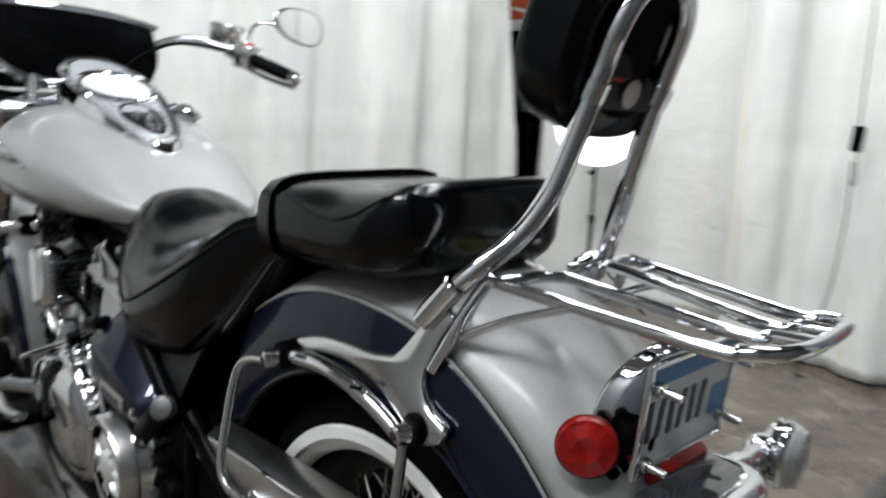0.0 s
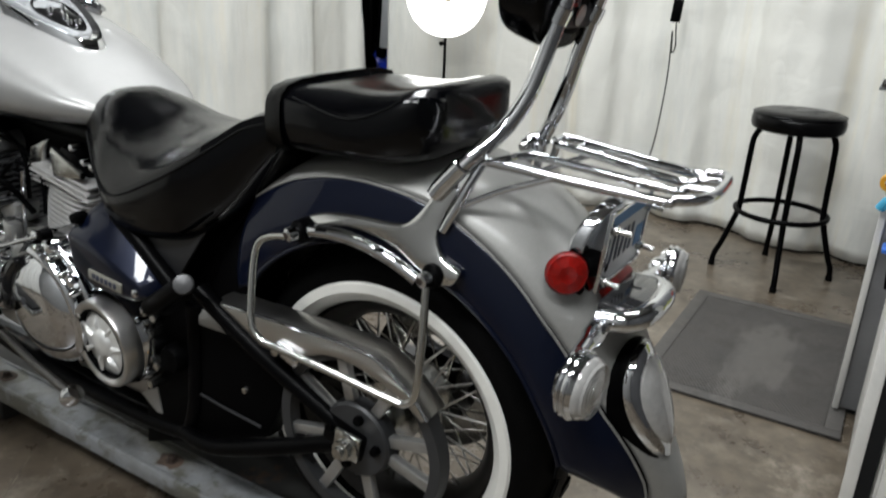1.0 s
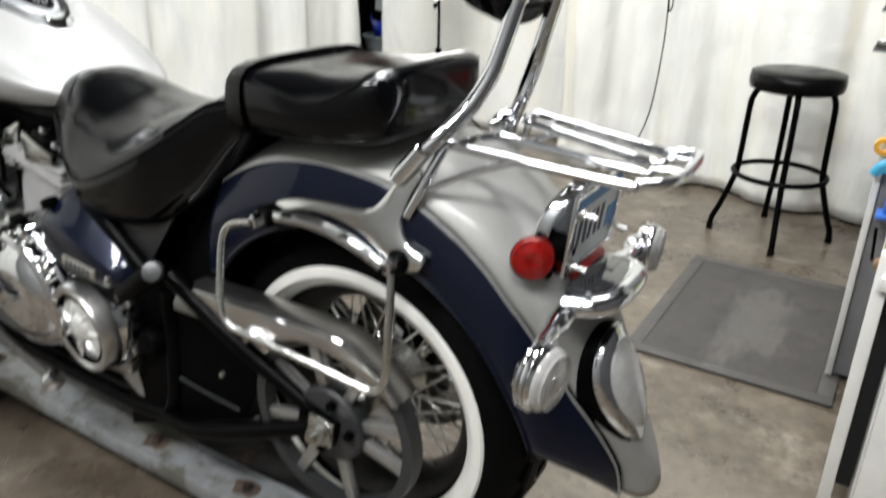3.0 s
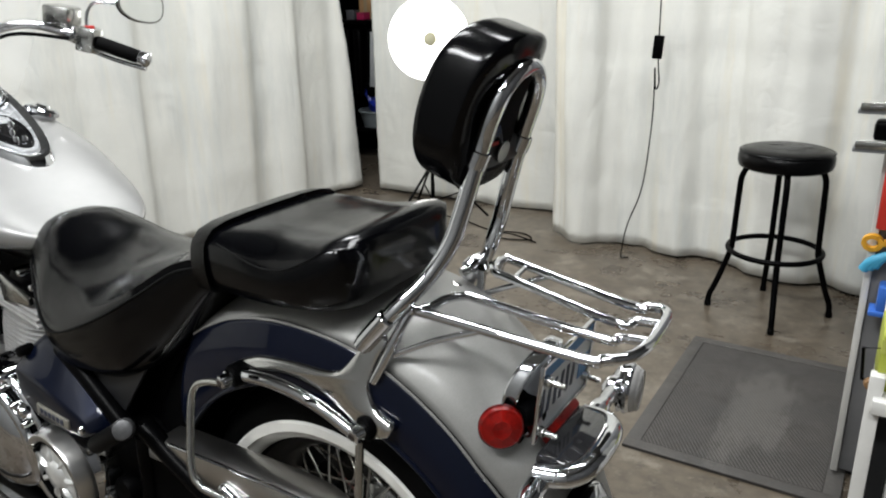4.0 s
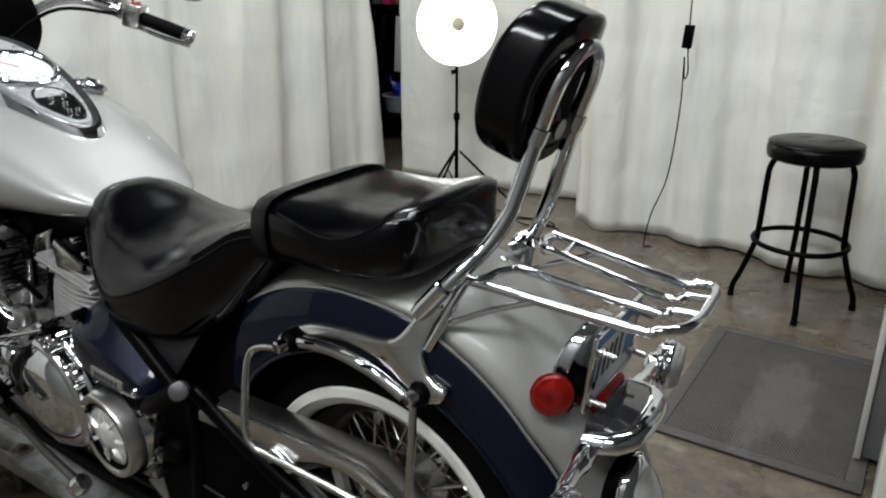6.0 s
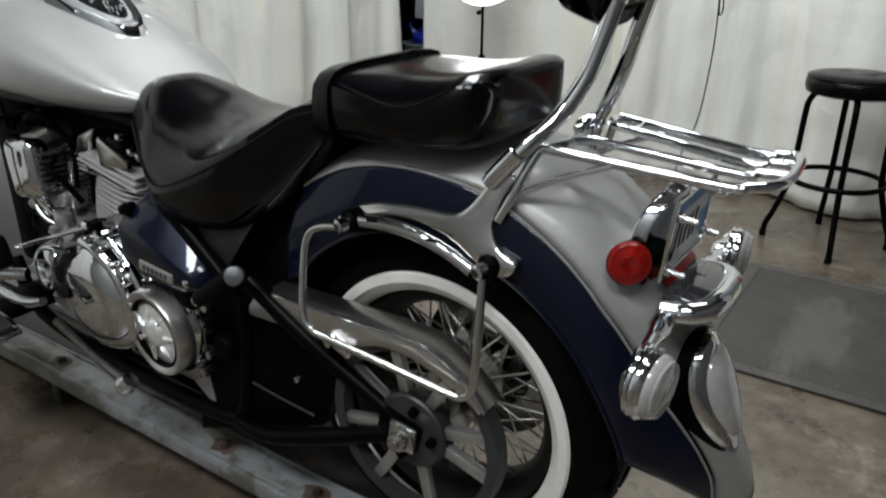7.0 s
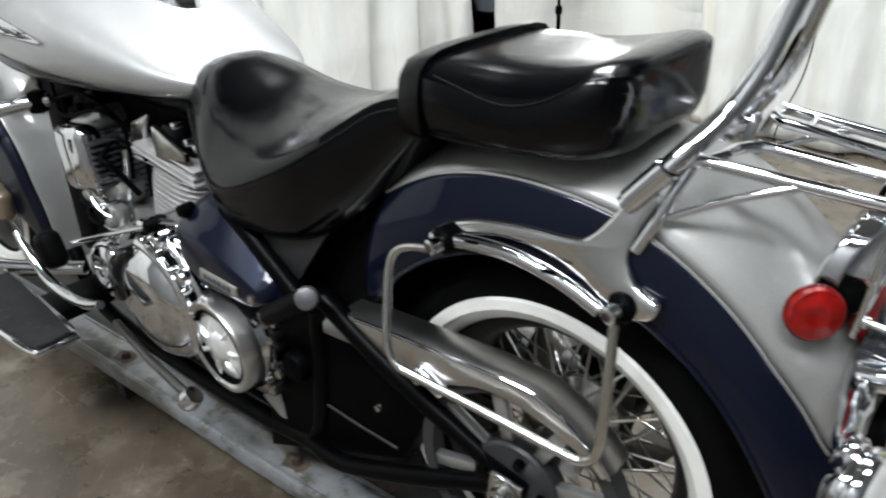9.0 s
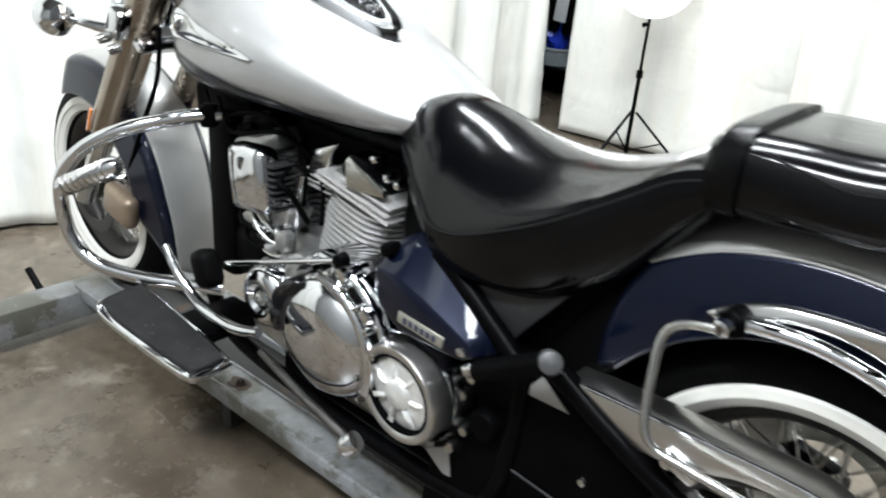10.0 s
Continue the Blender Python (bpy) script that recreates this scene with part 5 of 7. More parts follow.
SC_OUT = rounded([(-0.706, 0.735), (-0.655, 0.768), (-0.590, 0.768), (-0.465, 0.655), (-0.455, 0.618), (-0.500, 0.597), (-0.642, 0.596), (-0.715, 0.655)])
SC_RIM = rounded([(-0.708, 0.725), (-0.650, 0.748), (-0.592, 0.740), (-0.474, 0.653), (-0.462, 0.620), (-0.502, 0.600), (-0.641, 0.599), (-0.708, 0.650)])
SC_FACE = rounded([(-0.703, 0.708), (-0.645, 0.703), (-0.585, 0.682), (-0.490, 0.643), (-0.478, 0.622), (-0.505, 0.605), (-0.640, 0.603), (-0.700, 0.640)])
SC_INNER = [p.lerp(Vector((-0.595, 0.648)), 0.06) for p in SC_FACE]
sc = part("side_cover", bm_loft([[Vector((p.x, y, p.y)) for p in ring] for ring, y in ((SC_OUT, -0.12), (SC_OUT, -0.150), (SC_RIM, -0.172), (SC_FACE, -0.200), (SC_INNER, -0.2025))]), NAVY, bike, "navy side cover with a small oblong badge", angle=62)
part("cover_grommet", bm_box((0.030, 0.03, 0.022), (-0.690, -0.180, 0.735), (0, -25, 0), bev=0.007), PLASTIC, sc, "black rubber grommet")
BADGE = mat("champagne_badge", (0.30, 0.29, 0.25), 0.35, 0.5, var=0.1, scale=40)
bd = part("badge", bm_box((0.102, 0.006, 0.022), (-0.590, -0.2045, 0.6285), (0, 5.5, 0), bev=0.0028), BADGE, sc, "oblong champagne-grey badge")
for k in range(6):
    part("badge_marking", bm_box((0.008, 0.002, 0.011), (-0.622 + 0.0128 * k, -0.2078, 0.6318 - 0.0012 * k), (0, 5.5, 0)), INK, bd)
part("cover_screw", bm_lathe([(0, -0.006), (0.008, -0.004), (0.01, 0.004)], (-0.502, -0.203, 0.624), axis=(0, 1, 0), seg=16), CHROME, sc)

# gear linkage, floorboard, stand
part("shift_rod", bm_tube([(-1.15, -0.195, 0.548), (-0.80, -0.195, 0.678)], 0.006, 10), CHROME, bike, "chrome gear linkage rod")
part("rod_end", bm_lathe([(0, -0.014), (0.012, -0.012), (0.014, 0.01), (0, 0.012)], (-0.795, -0.195, 0.68), axis=(0, 1, 0), seg=16), PLASTIC, bike)
part("heel_shifter", bm_tube([(-1.30, -0.25, 0.555), (-1.25, -0.25, 0.50), (-1.17, -0.25, 0.455), (-1.06, -0.25, 0.45), (-0.97, -0.25, 0.475)], [0.008, 0.011, 0.013, 0.012, 0.010], 12, per=5), CHROME, bike, "chrome heel-toe shift lever")
part("toe_pad", bm_box((0.062, 0.05, 0.085), (-1.148, -0.245, 0.551), (0, -20, 0), bev=0.02, seg=3), RUBBER, bike, "black rubber shift pad")
fb = part("floorboard", bm_plate([(p.x, p.y) for p in curve_pts([(-1.37, -0.382, 0), (-1.31, -0.394, 0), (-1.10, -0.396, 0), (-1.01, -0.392, 0), (-0.992, -0.375, 0), (-0.995, -0.31, 0), (-1.02, -0.29, 0), (-1.20, -0.268, 0), (-1.39, -0.252, 0), (-1.415, -0.265, 0), (-1.398, -0.36, 0)], 5, closed=True)], 0, 0.014, 0.003), CHROME, bike, "chrome-edged rider floorboard")
fb.matrix_basis = Matrix(((1, 0, 0, 0), (0, 0, 1, 0), (0, -1, 0, 0.418), (0, 0, 0, 1)))
BOARDRUB = mat("scuffed_board_rubber", (0.016, 0.016, 0.0165), 0.6, 0.0, var=0.3, scale=18, bump=0.3, fine_scale=120, spec=0.12)
overlay(BOARDRUB, (0.13, 0.125, 0.12), 40.0, 0.62, 0.72, 0.7)
fp = part("board_rubber", bm_plate([(p.x, p.y) for p in curve_pts([(-1.36, -0.370, 0), (-1.30, -0.382, 0), (-1.10, -0.384, 0), (-1.02, -0.380, 0), (-1.006, -0.370, 0), (-1.008, -0.318, 0), (-1.03, -0.302, 0), (-1.20, -0.280, 0), (-1.38, -0.265, 0), (-1.40, -0.275, 0), (-1.386, -0.355, 0)], 5, closed=True)], 0, 0.008, 0.002), BOARDRUB, bike, "scuffed dark grey rubber board mat")
fp.matrix_basis = Matrix(((1, 0, 0, 0), (0, 0, 1, 0), (0, -1, 0, 0.427), (0, 0, 0, 1)))
part("board_bracket", bm_box((0.12, 0.16, 0.03), (-1.18, -0.2, 0.40), bev=0.008), BLACK, bike)
STANDMETAL = mat("dull_stand_steel", (0.16, 0.155, 0.15), 0.35, 1.0, var=0.2, scale=30)
ks = part("side_stand", bm_tube([(-1.03, -0.20, 0.385), (-0.86, -0.225, 0.365), (-0.73, -0.235, 0.348)], [0.009, 0.009, 0.010], 12), STANDMETAL, bike, "folded dull steel side stand")
part("stand_foot", bm_lathe([(0, -0.02), (0.018, -0.018), (0.024, 0), (0.02, 0.016), (0, 0.018)], (-0.712, -0.237, 0.342), axis=(0.5, 0.3, 0.6), seg=18), CHROME, ks)

# ---- front end ----
FX, FZ = -1.97, 0.465
BRONZE = mat("bronze_caliper_paint", (0.26, 0.20, 0.145), 0.38, 0.5, var=0.12, scale=20)
# the brown floor's reflection is put into the fork chrome's colour
FORK = mat("smoky_fork_chrome", (0.36, 0.31, 0.255), 0.26, 1.0, var=0.12, scale=12)
front_wheel = wheel("front_wheel", FX, FZ, 0.319, 0.068, 0.212, "chrome spoked wheel with a whitewall tyre", 40)
def ff_point(th, v):
    sy = lerp([(-22, 0.075), (10, 0.092), (40, 0.098), (150, 0.095), (210, 0.06)], th)
    a = v * math.pi / 2
    base = lerp([(-24, 0.43), (-8, 0.40), (12, 0.382), (40, 0.384), (70, 0.395), (110, 0.39)], th)
    r = base - 0.035 * (1 - math.cos(a)) if v <= 1 else base - 0.035 - 0.08 * (v - 1)
    y = sy * math.sin(min(1, v) * math.pi / 2) + (0.012 * (v - 1) if v > 1 else 0)
    return polar(r, th, -y, FX, FZ)
def ff_sheet(v0, v1, nv, s=1):
    bm = bmesh.new()
    g = []
    for i in range(41):
        row = []
        for j in range(nv + 1):
            v = v0 + (v1 - v0) * j / nv
            av = abs(v)
            th = lerp([(0, -22), (1, -16), (2, -4)], av) + (lerp([(0, 98), (1, 100), (2, 108)], av) - lerp([(0, -22), (1, -16), (2, -4)], av)) * i / 40
            p = ff_point(th, av)
            row.append(bm.verts.new((p.x, p.y * s * (-1 if v < 0 else 1), p.z)))
        g.append(row)
    for a, b in zip(g, g[1:]):
        for j in range(nv):
            bm.faces.new((a[j], a[j + 1], b[j + 1], b[j]))
    return bm
ff = part("front_fender", ff_sheet(-0.52, 0.52, 20), SILVER, bike, "silver front fender crown with navy sides", angle=70)
solid(ff, 0.004)
for s in (1, -1):
    solid(part("fender_side", ff_sheet(0.52, 2.0, 18, s), NAVY, ff, "navy fender side", angle=70), 0.004)
for s in (-1, 1):
    fk = part("fork_leg", bm_tube([(-1.985, s * 0.105, 0.44), (-1.795, s * 0.105, 0.70)], 0.028, 16), BRUSHED, bike, "bright lower fork leg")
    part("fork_cover", bm_tube([(-1.81, s * 0.105, 0.68), (-1.49, s * 0.105, 1.13)], 0.046, 18), FORK, fk, "chrome fork shroud")
    part("caliper", bm_box((0.13, 0.05, 0.095), (-1.75, s * 0.115, 0.485), (0, 14, 0), bev=0.022, seg=3), BRONZE, fk, "bronze brake caliper")
    part("front_disc", bm_lathe([(0.095, s * 0.088), (0.130, s * 0.088), (0.130, s * 0.092), (0.095, s * 0.092)], (FX, 0, FZ), seg=40, loop=True), LIFTDARK, front_wheel)
part("triple_clamp", merge(bm_box((0.09, 0.27, 0.035), (-1.49, 0, 1.12), (0, 30, 0), bev=0.012), bm_box((0.09, 0.27, 0.035), (-1.59, 0, 0.95), (0, 30, 0), bev=0.012)), CHROME, bike, "chrome fork yoke")
hl = part("headlight", bm_lathe([(0, 0.10), (0.05, 0.09), (0.085, 0.05), (0.098, 0.0), (0.10, -0.02), (0.094, -0.03)], (-1.72, 0, 1.02), axis=(1, 0, -0.05), seg=36), CHROME, bike, "round chrome headlight shell")
part("headlight_lens", bm_lathe([(0, -0.04), (0.06, -0.036), (0.094, -0.028)], (-1.72, 0, 1.02), axis=(1, 0, -0.05), seg=36), SMOKE, hl)
for s in (-1, 1):
    fs = part("front_signal", bm_lathe([(0, 0.045), (0.03, 0.038), (0.046, 0.012), (0.048, -0.014), (0.043, -0.024), (0, -0.03)], (-1.80, s * 0.21, 0.975), axis=(1, 0, 0), seg=26), CHROME, bike, "round chrome front turn signal")
    part("signal_stalk", bm_tube([(-1.63, s * 0.12, 0.955), (-1.70, s * 0.165, 0.966), (-1.785, s * 0.19, 0.973)], [0.017, 0.013, 0.010], 12), CHROME, fs)
    part("signal_clamp", bm_box((0.05, 0.05, 0.075), (-1.595, s * 0.155, 0.985), (0, 30, 0), bev=0.012), CHROME, fs, "chrome signal clamp")
    part("clamp_bolt", bm_lathe([(0, -0.012), (0.010, -0.010), (0.012, 0.0), (0.012, 0.02), (0, 0.022)], (-1.62, s * 0.19, 0.948), axis=(0.3, 1, 0.3), seg=14), BRUSHED, fs)
    part("clamp_bolt", bm_lathe([(0, -0.012), (0.010, -0.010), (0.012, 0.0), (0.012, 0.02), (0, 0.022)], (-1.575, s * 0.19, 0.93), axis=(0.3, 1, 0.3), seg=14), BRUSHED, fs)
part("brake_hose", bm_tube([(-1.54, -0.09, 0.98), (-1.55, -0.10, 0.86), (-1.64, -0.10, 0.72), (-1.74, -0.10, 0.56)], 0.006, 8, per=6), PLASTIC, bike)
# black box added to darken the open gap under the tank's nose
part("neck_cover", bm_box((0.22, 0.10, 0.085), (-1.37, 0.0, 0.838), (0, -8, 0), bev=0.02), PLASTIC, bike, "black filler block for the dark gap under the tank's nose")
part("steering_neck", bm_tube([(-1.44, 0, 1.06), (-1.52, 0, 0.92)], 0.034, 16), BLACK, bike, "black steering neck tube")
part("front_reflector", bm_box((0.012, 0.006, 0.07), (-1.80, -0.155, 0.715), (0, 28, 0), bev=0.002), AMBER, bike, "small amber side reflector")
# engine guard
GUARD = [(-1.285, -0.105, 0.832), (-1.335, -0.18, 0.822), (-1.40, -0.27, 0.795), (-1.475, -0.325, 0.745), (-1.545, -0.345, 0.675), (-1.575, -0.345, 0.60), (-1.565, -0.335, 0.51), (-1.515, -0.31, 0.455), (-1.41, -0.25, 0.435), (-1.25, -0.14, 0.43)]
cg = part("engine_guard", bm_tube(GUARD, 0.0165, 14, per=6), CHROME, bike, "chrome engine guard hoop")
part("guard_peg", bm_tube([(-1.475, -0.385, 0.668), (-1.465, -0.381, 0.672), (-1.345, -0.325, 0.738), (-1.335, -0.32, 0.742)], [0.014, 0.022, 0.022, 0.014], 16), CHROME, cg, "chrome highway peg")
for k in range(8):
    part("peg_rib", bm_lathe([(0.0212, -0.003), (0.0230, -0.002), (0.0230, 0.002), (0.0212, 0.003)], (-1.455 + 0.0135 * k, -0.3763 + 0.0063 * k, 0.6775 + 0.0074 * k), axis=(0.83, 0.39, 0.45), seg=18, loop=True), BRUSHED, cg)
part("guard_clamp", bm_box((0.035, 0.04, 0.05), (-1.30, -0.125, 0.829), (0, 0, 40), bev=0.008), PLASTIC, cg, "black guard clamp")
cr = bm_tube([(x, -y, z) for x, y, z in GUARD], 0.0165, 14, per=6)
part("engine_guard", cr, CHROME, bike, "chrome engine guard hoop")

# ---- handlebar and controls ----
GUNCHROME = mat("dark_mirror_chrome", (0.20, 0.20, 0.195), 0.14, 1.0, var=0.05, scale=12)
hb = part("handlebar", bm_tube([(-1.085, -0.50, 1.224), (-1.20, -0.437, 1.272), (-1.27, -0.40, 1.298), (-1.345, -0.335, 1.325), (-1.39, -0.25, 1.305), (-1.415, -0.15, 1.228), (-1.43, -0.06, 1.19), (-1.43, 0.06, 1.19), (-1.415, 0.15, 1.228), (-1.39, 0.25, 1.305), (-1.345, 0.335, 1.325), (-1.27, 0.40, 1.298), (-1.20, 0.437, 1.272), (-1.085, 0.50, 1.224)], 0.0125, 14, per=6), CHROME, bike, "wide chrome pullback handlebar")
for s in (-1, 1):
    g0, g1 = Vector((-1.20, s * 0.437, 1.272)), Vector((-1.085, s * 0.498, 1.2245))
    d = g1 - g0
    part("grip", bm_lathe([(0.0135, 0), (0.019, 0.002), (0.0195, 0.06), (0.0185, 0.118), (0.0135, 0.12)], g0, axis=d, seg=20), RUBBER, hb, "black rubber grip")
    part("bar_end", bm_lathe([(0.0185, -0.012), (0.02, -0.01), (0.02, 0.012), (0.012, 0.016), (0, 0.016)], g1 - d.normalized() * 0.008, axis=d, seg=20), CHROME, hb, "chrome bar end")
    part("switch_pod", bm_box((0.052, 0.056, 0.066), g0 - d.normalized() * 0.026, (0, 15, s * 25), bev=0.008), BRUSHED, hb, "alloy switch housing")
    part("kill_switch", bm_box((0.024, 0.02, 0.016), g0 - d.normalized() * 0.02 + Vector((0.0, 0, 0.031)), bev=0.002), REDINK, hb, "red switch")
    part("master_cylinder", bm_box((0.075, 0.072, 0.052), g0 - d.normalized() * 0.082 + Vector((-0.02, 0.0, 0.046)), (0, 10, s * 25), bev=0.008), BRUSHED, hb, "bright metal fluid reservoir")
    part("bar_clamp", bm_lathe([(0.014, -0.012), (0.024, -0.011), (0.024, 0.011), (0.014, 0.012)], g0 - d.normalized() * 0.075, axis=d, seg=18), CHROME, hb)
    part("lever", bm_tube([g0 + Vector((-0.055, 0, -0.015)), g0 + d * 0.5 + Vector((-0.045, 0, -0.022)), g1 + Vector((-0.01, s * 0.0, -0.024))], [0.008, 0.007, 0.007], 10, per=4), CHROME, hb, "chrome hand lever")
    mc = Vector((-1.11, s * 0.52, 1.368))
    st = part("mirror_stalk", bm_tube([g0 + Vector((-0.04, 0, 0.03)), g0 + Vector((-0.045, s * 0.012, 0.08)), g0 + Vector((-0.02, s * 0.03, 0.105)), mc + Vector((-0.04, 0, 0))], 0.005, 10, per=5), CHROME, hb)
    turn = Matrix.Translation(mc) @ Matrix.Rotation(radians(19 * s), 4, "Z") @ Matrix.Rotation(radians(-4 * s), 4, "X")


    def oval(f, off):
        return [turn @ Vector((-off, s * 0.107 * f * math.copysign(abs(math.cos(k * math.tau / 28)) ** 0.8, math.cos(k * math.tau / 28)), 0.048 * f * (1 + 0.22 * math.cos(k * math.tau / 28)) * math.copysign(abs(math.sin(k * math.tau / 28)) ** 0.9, math.sin(k * math.tau / 28)))) for k in range(28)]


    mir = part("mirror", bm_loft([oval(f, off) for f, off in ((0.3, 0.014), (0.8, 0.010), (1.0, 0.0), (0.97, -0.006), (0.9, -0.007))], cap=False), GUNCHROME, hb, "oval chrome mirror with a dark rim")
    gl_ = bm_loft([oval(0.90, -0.003), oval(0.90, -0.0068)])
    part("mirror_glass", gl_, MIRROR, mir, "mirror glass")
for s in (-1, 1):
    part("riser", bm_tube([(-1.45, s * 0.06, 1.13), (-1.43, s * 0.06, 1.2)], 0.016, 12), CHROME, bike)
part("clutch_cable", bm_tube([(-1.26, 0.39, 1.285), (-1.37, 0.29, 1.30), (-1.42, 0.18, 1.235), (-1.45, 0.08, 1.13), (-1.44, 0.04, 1.03)], 0.005, 8, per=5), PLASTIC, bike)

# the whole bar stands a little further forward
FAR = Matrix.Translation((0.738, -0.859, 1.404)) @ Matrix.Scale(1.04, 4) @ Matrix.Translation((-0.738, 0.859, -1.404))
for ob in [hb, *hb.children_recursive]:
    ob.data.transform(FAR)

# ---- windshield ----
def shield_point(u, z, out=0.0):
    """u: -1 to 1 across; the pane bows forward and leans back."""
    w = lerp([(1.12, 0.30), (1.25, 0.37), (1.45, 0.43), (1.6, 0.42), (1.72, 0.34)], z)
    return Vector((-1.56 + 0.14 * u * u + 0.12 * (z - 1.15) + out, w * u, z))


ws = [[shield_point(-1 + i / 9, z) for z in (1.13, 1.22, 1.32, 1.42, 1.52, 1.60, 1.66, 1.70)] for i in range(19)]
shield = part("windshield", bm_loft(ws, closed=False, cap=False), clear("clear_plastic", (0.9, 0.9, 0.9)), bike, "clear plastic touring windshield", angle=80)
solid(shield, 0.003)
shield.visible_shadow = False
front_, back_ = [], []
for i in range(21):
    u = -0.74 + 1.48 * i / 20
    top = 1.375 - 0.09 * abs(u) ** 2.4 - (0.06 if abs(u) > 0.72 else 0)
    zz = [1.16 + (top - 1.16) * k / 6 for k in range(7)]
    back_.append([shield_point(u, z, 0.012) for z in zz] + [shield_point(u, z, 0.012 + 0.03 * math.sin(math.pi * (0.12 + 0.8 * k / 6))) for k, z in reversed(list(enumerate(zz)))])
pouch = part("windshield_pouch", bm_loft(back_), VINYL, bike, "black vinyl pouch inside the windshield", angle=60)
part("pouch_trim", bm_tube([shield_point(-0.70 + 1.4 * i / 20, 1.378 - 0.09 * abs(-0.70 + 1.4 * i / 20) ** 2.4, 0.02) for i in range(21)], 0.008, 8), CHROME, pouch, "bright trim strip")
part("headlight_bracket", bm_tube([(-1.60, -0.22, 1.15), (-1.56, -0.12, 1.10), (-1.56, 0.12, 1.10), (-1.60, 0.22, 1.15)], 0.009, 10, per=4), CHROME, shield)

# ---- tail: reflector, plate, tail lamp, signals ----
part("reflector_cup", bm_lathe([(0, 0.016), (0.02, 0.016), (0.030, 0.008), (0.0318, 0.0), (0.0318, -0.001)], (0.322, -0.090, 0.831), axis=(-0.55, 0.8, -0.1), seg=36), PLASTIC, bike)
part("reflector", bm_lathe([(0, -0.008), (0.016, -0.0077), (0.028, -0.006), (0.0308, -0.002), (0.0315, 0.004)], (0.322, -0.090, 0.831), axis=(-0.55, 0.8, -0.1), seg=36), RED, bike, "round red side reflector")
part("reflector_wedge", bm_lathe([(0.027, -0.0062), (0.0135, -0.0106), (0, -0.0082)], (0.322, -0.090, 0.831), axis=(-0.55, 0.8, -0.1), seg=8), RED, bpy.data.objects["reflector"], "moulded wedge facets", flat=True)
pb = part("plate_backing", bm_pad((0.322, 0, 0.856), (0.026, 0.15, 0.150), 8, p=2.1), CHROME, bike, "rounded chrome licence plate backing")
PM = pose(0.362, 0.027, 0.862, 0, 6, 0)
pl = part("licence_plate", bm_box((0.002, 0.178, 0.114), (0, 0, 0), bev=0.0), PAPER, bike, "white and blue licence plate")
pl.matrix_basis = PM
pfr = merge(bm_box((0.006, 0.186, 0.006), (0.002, 0, 0.058), bev=0.001), bm_box((0.006, 0.186, 0.006), (0.002, 0, -0.058), bev=0.001), bm_box((0.006, 0.006, 0.122), (0.002, 0.091, 0), bev=0.001), bm_box((0.006, 0.006, 0.122), (0.002, -0.091, 0), bev=0.001))
for nm, bmx, mt, lb in (("plate_frame", pfr, CHROME, "chrome plate frame"), ("plate_band", bm_box((0.001, 0.174, 0.020), (0.0018, 0, 0.044)), BLUEINK, "blue band"), ("plate_sticker", bm_box((0.001, 0.032, 0.034), (0.0018, 0.068, -0.012)), BLUEINK, "blue sticker")):
    o = part(nm, bmx, mt, pl, lb)
    o.matrix_parent_inverse = Matrix.Identity(4)
for i in range(6):
    o = part("plate_character", bm_box((0.001, 0.009, 0.044), (0.0018, -0.076 + 0.021 * i, -0.004), (4 * (-1) ** i, 0, 0)), INK, pl)
    o.matrix_parent_inverse = Matrix.Identity(4)
for s in (-1, 1):
    for zz in ((0.034, -0.046) if s < 0 else (0.034, -0.034)):
        o = part("plate_bolt", bm_lathe([(0, 0.03), (0.004, 0.03), (0.0045, 0.026), (0.0045, 0.012), (0.008, 0.011), (0.008, 0.0)], (0, s * 0.078, zz), axis=(1, 0, 0), seg=10), BRUSHED, pl, "long plate bolt")
        o.matrix_parent_inverse = Matrix.Identity(4)
# tail lamp under the plate
part("backing_rubber", bm_lathe([(0, -0.006), (0.012, -0.005), (0.018, 0.004), (0.02, 0.03), (0, 0.032)], (0.337, -0.058, 0.838), axis=(0.2, 1, -0.2), seg=20), PLASTIC, pb, "black rubber bolt cover")
part("lamp_bracket", bm_box((0.030, 0.10, 0.085), (0.318, -0.006, 0.79), (0, 14, 0), bev=0.008), PLASTIC, bike, "black tail bracket")
part("brake_lamp", bm_box((0.030, 0.104, 0.042), (0.352, 0.032, 0.784), (0, 20, 0), bev=0.012), RED, bike, "dark red brake lamp lens")
# signal bar: flat horseshoe with a window
sbar = part("signal_bar", merge(
    bm_tube([(0.392, -0.228, 0.764), (0.385, -0.17, 0.763), (0.38, -0.10, 0.764), (0.37, 0, 0.76), (0.38, 0.10, 0.764), (0.38, 0.17, 0.762), (0.375, 0.225, 0.756)], [0.010, 0.012, 0.016, 0.018, 0.016, 0.012, 0.010], 14, per=5),
    bm_tube([(0.372, -0.085, 0.772), (0.405, -0.08, 0.775), (0.425, -0.06, 0.778), (0.432, -0.03, 0.780), (0.433, 0, 0.780), (0.432, 0.03, 0.780), (0.425, 0.06, 0.778), (0.405, 0.08, 0.775), (0.372, 0.085, 0.772)], 0.0165, 14, per=5)), CHROME, bike, "chrome turn signal bar with a rear loop")
part("lamp_window", bm_box((0.062, 0.15, 0.016), (0.396, 0, 0.784), (0, 6, 0), bev=0.005), DARKLENS, sbar, "grey lamp window")
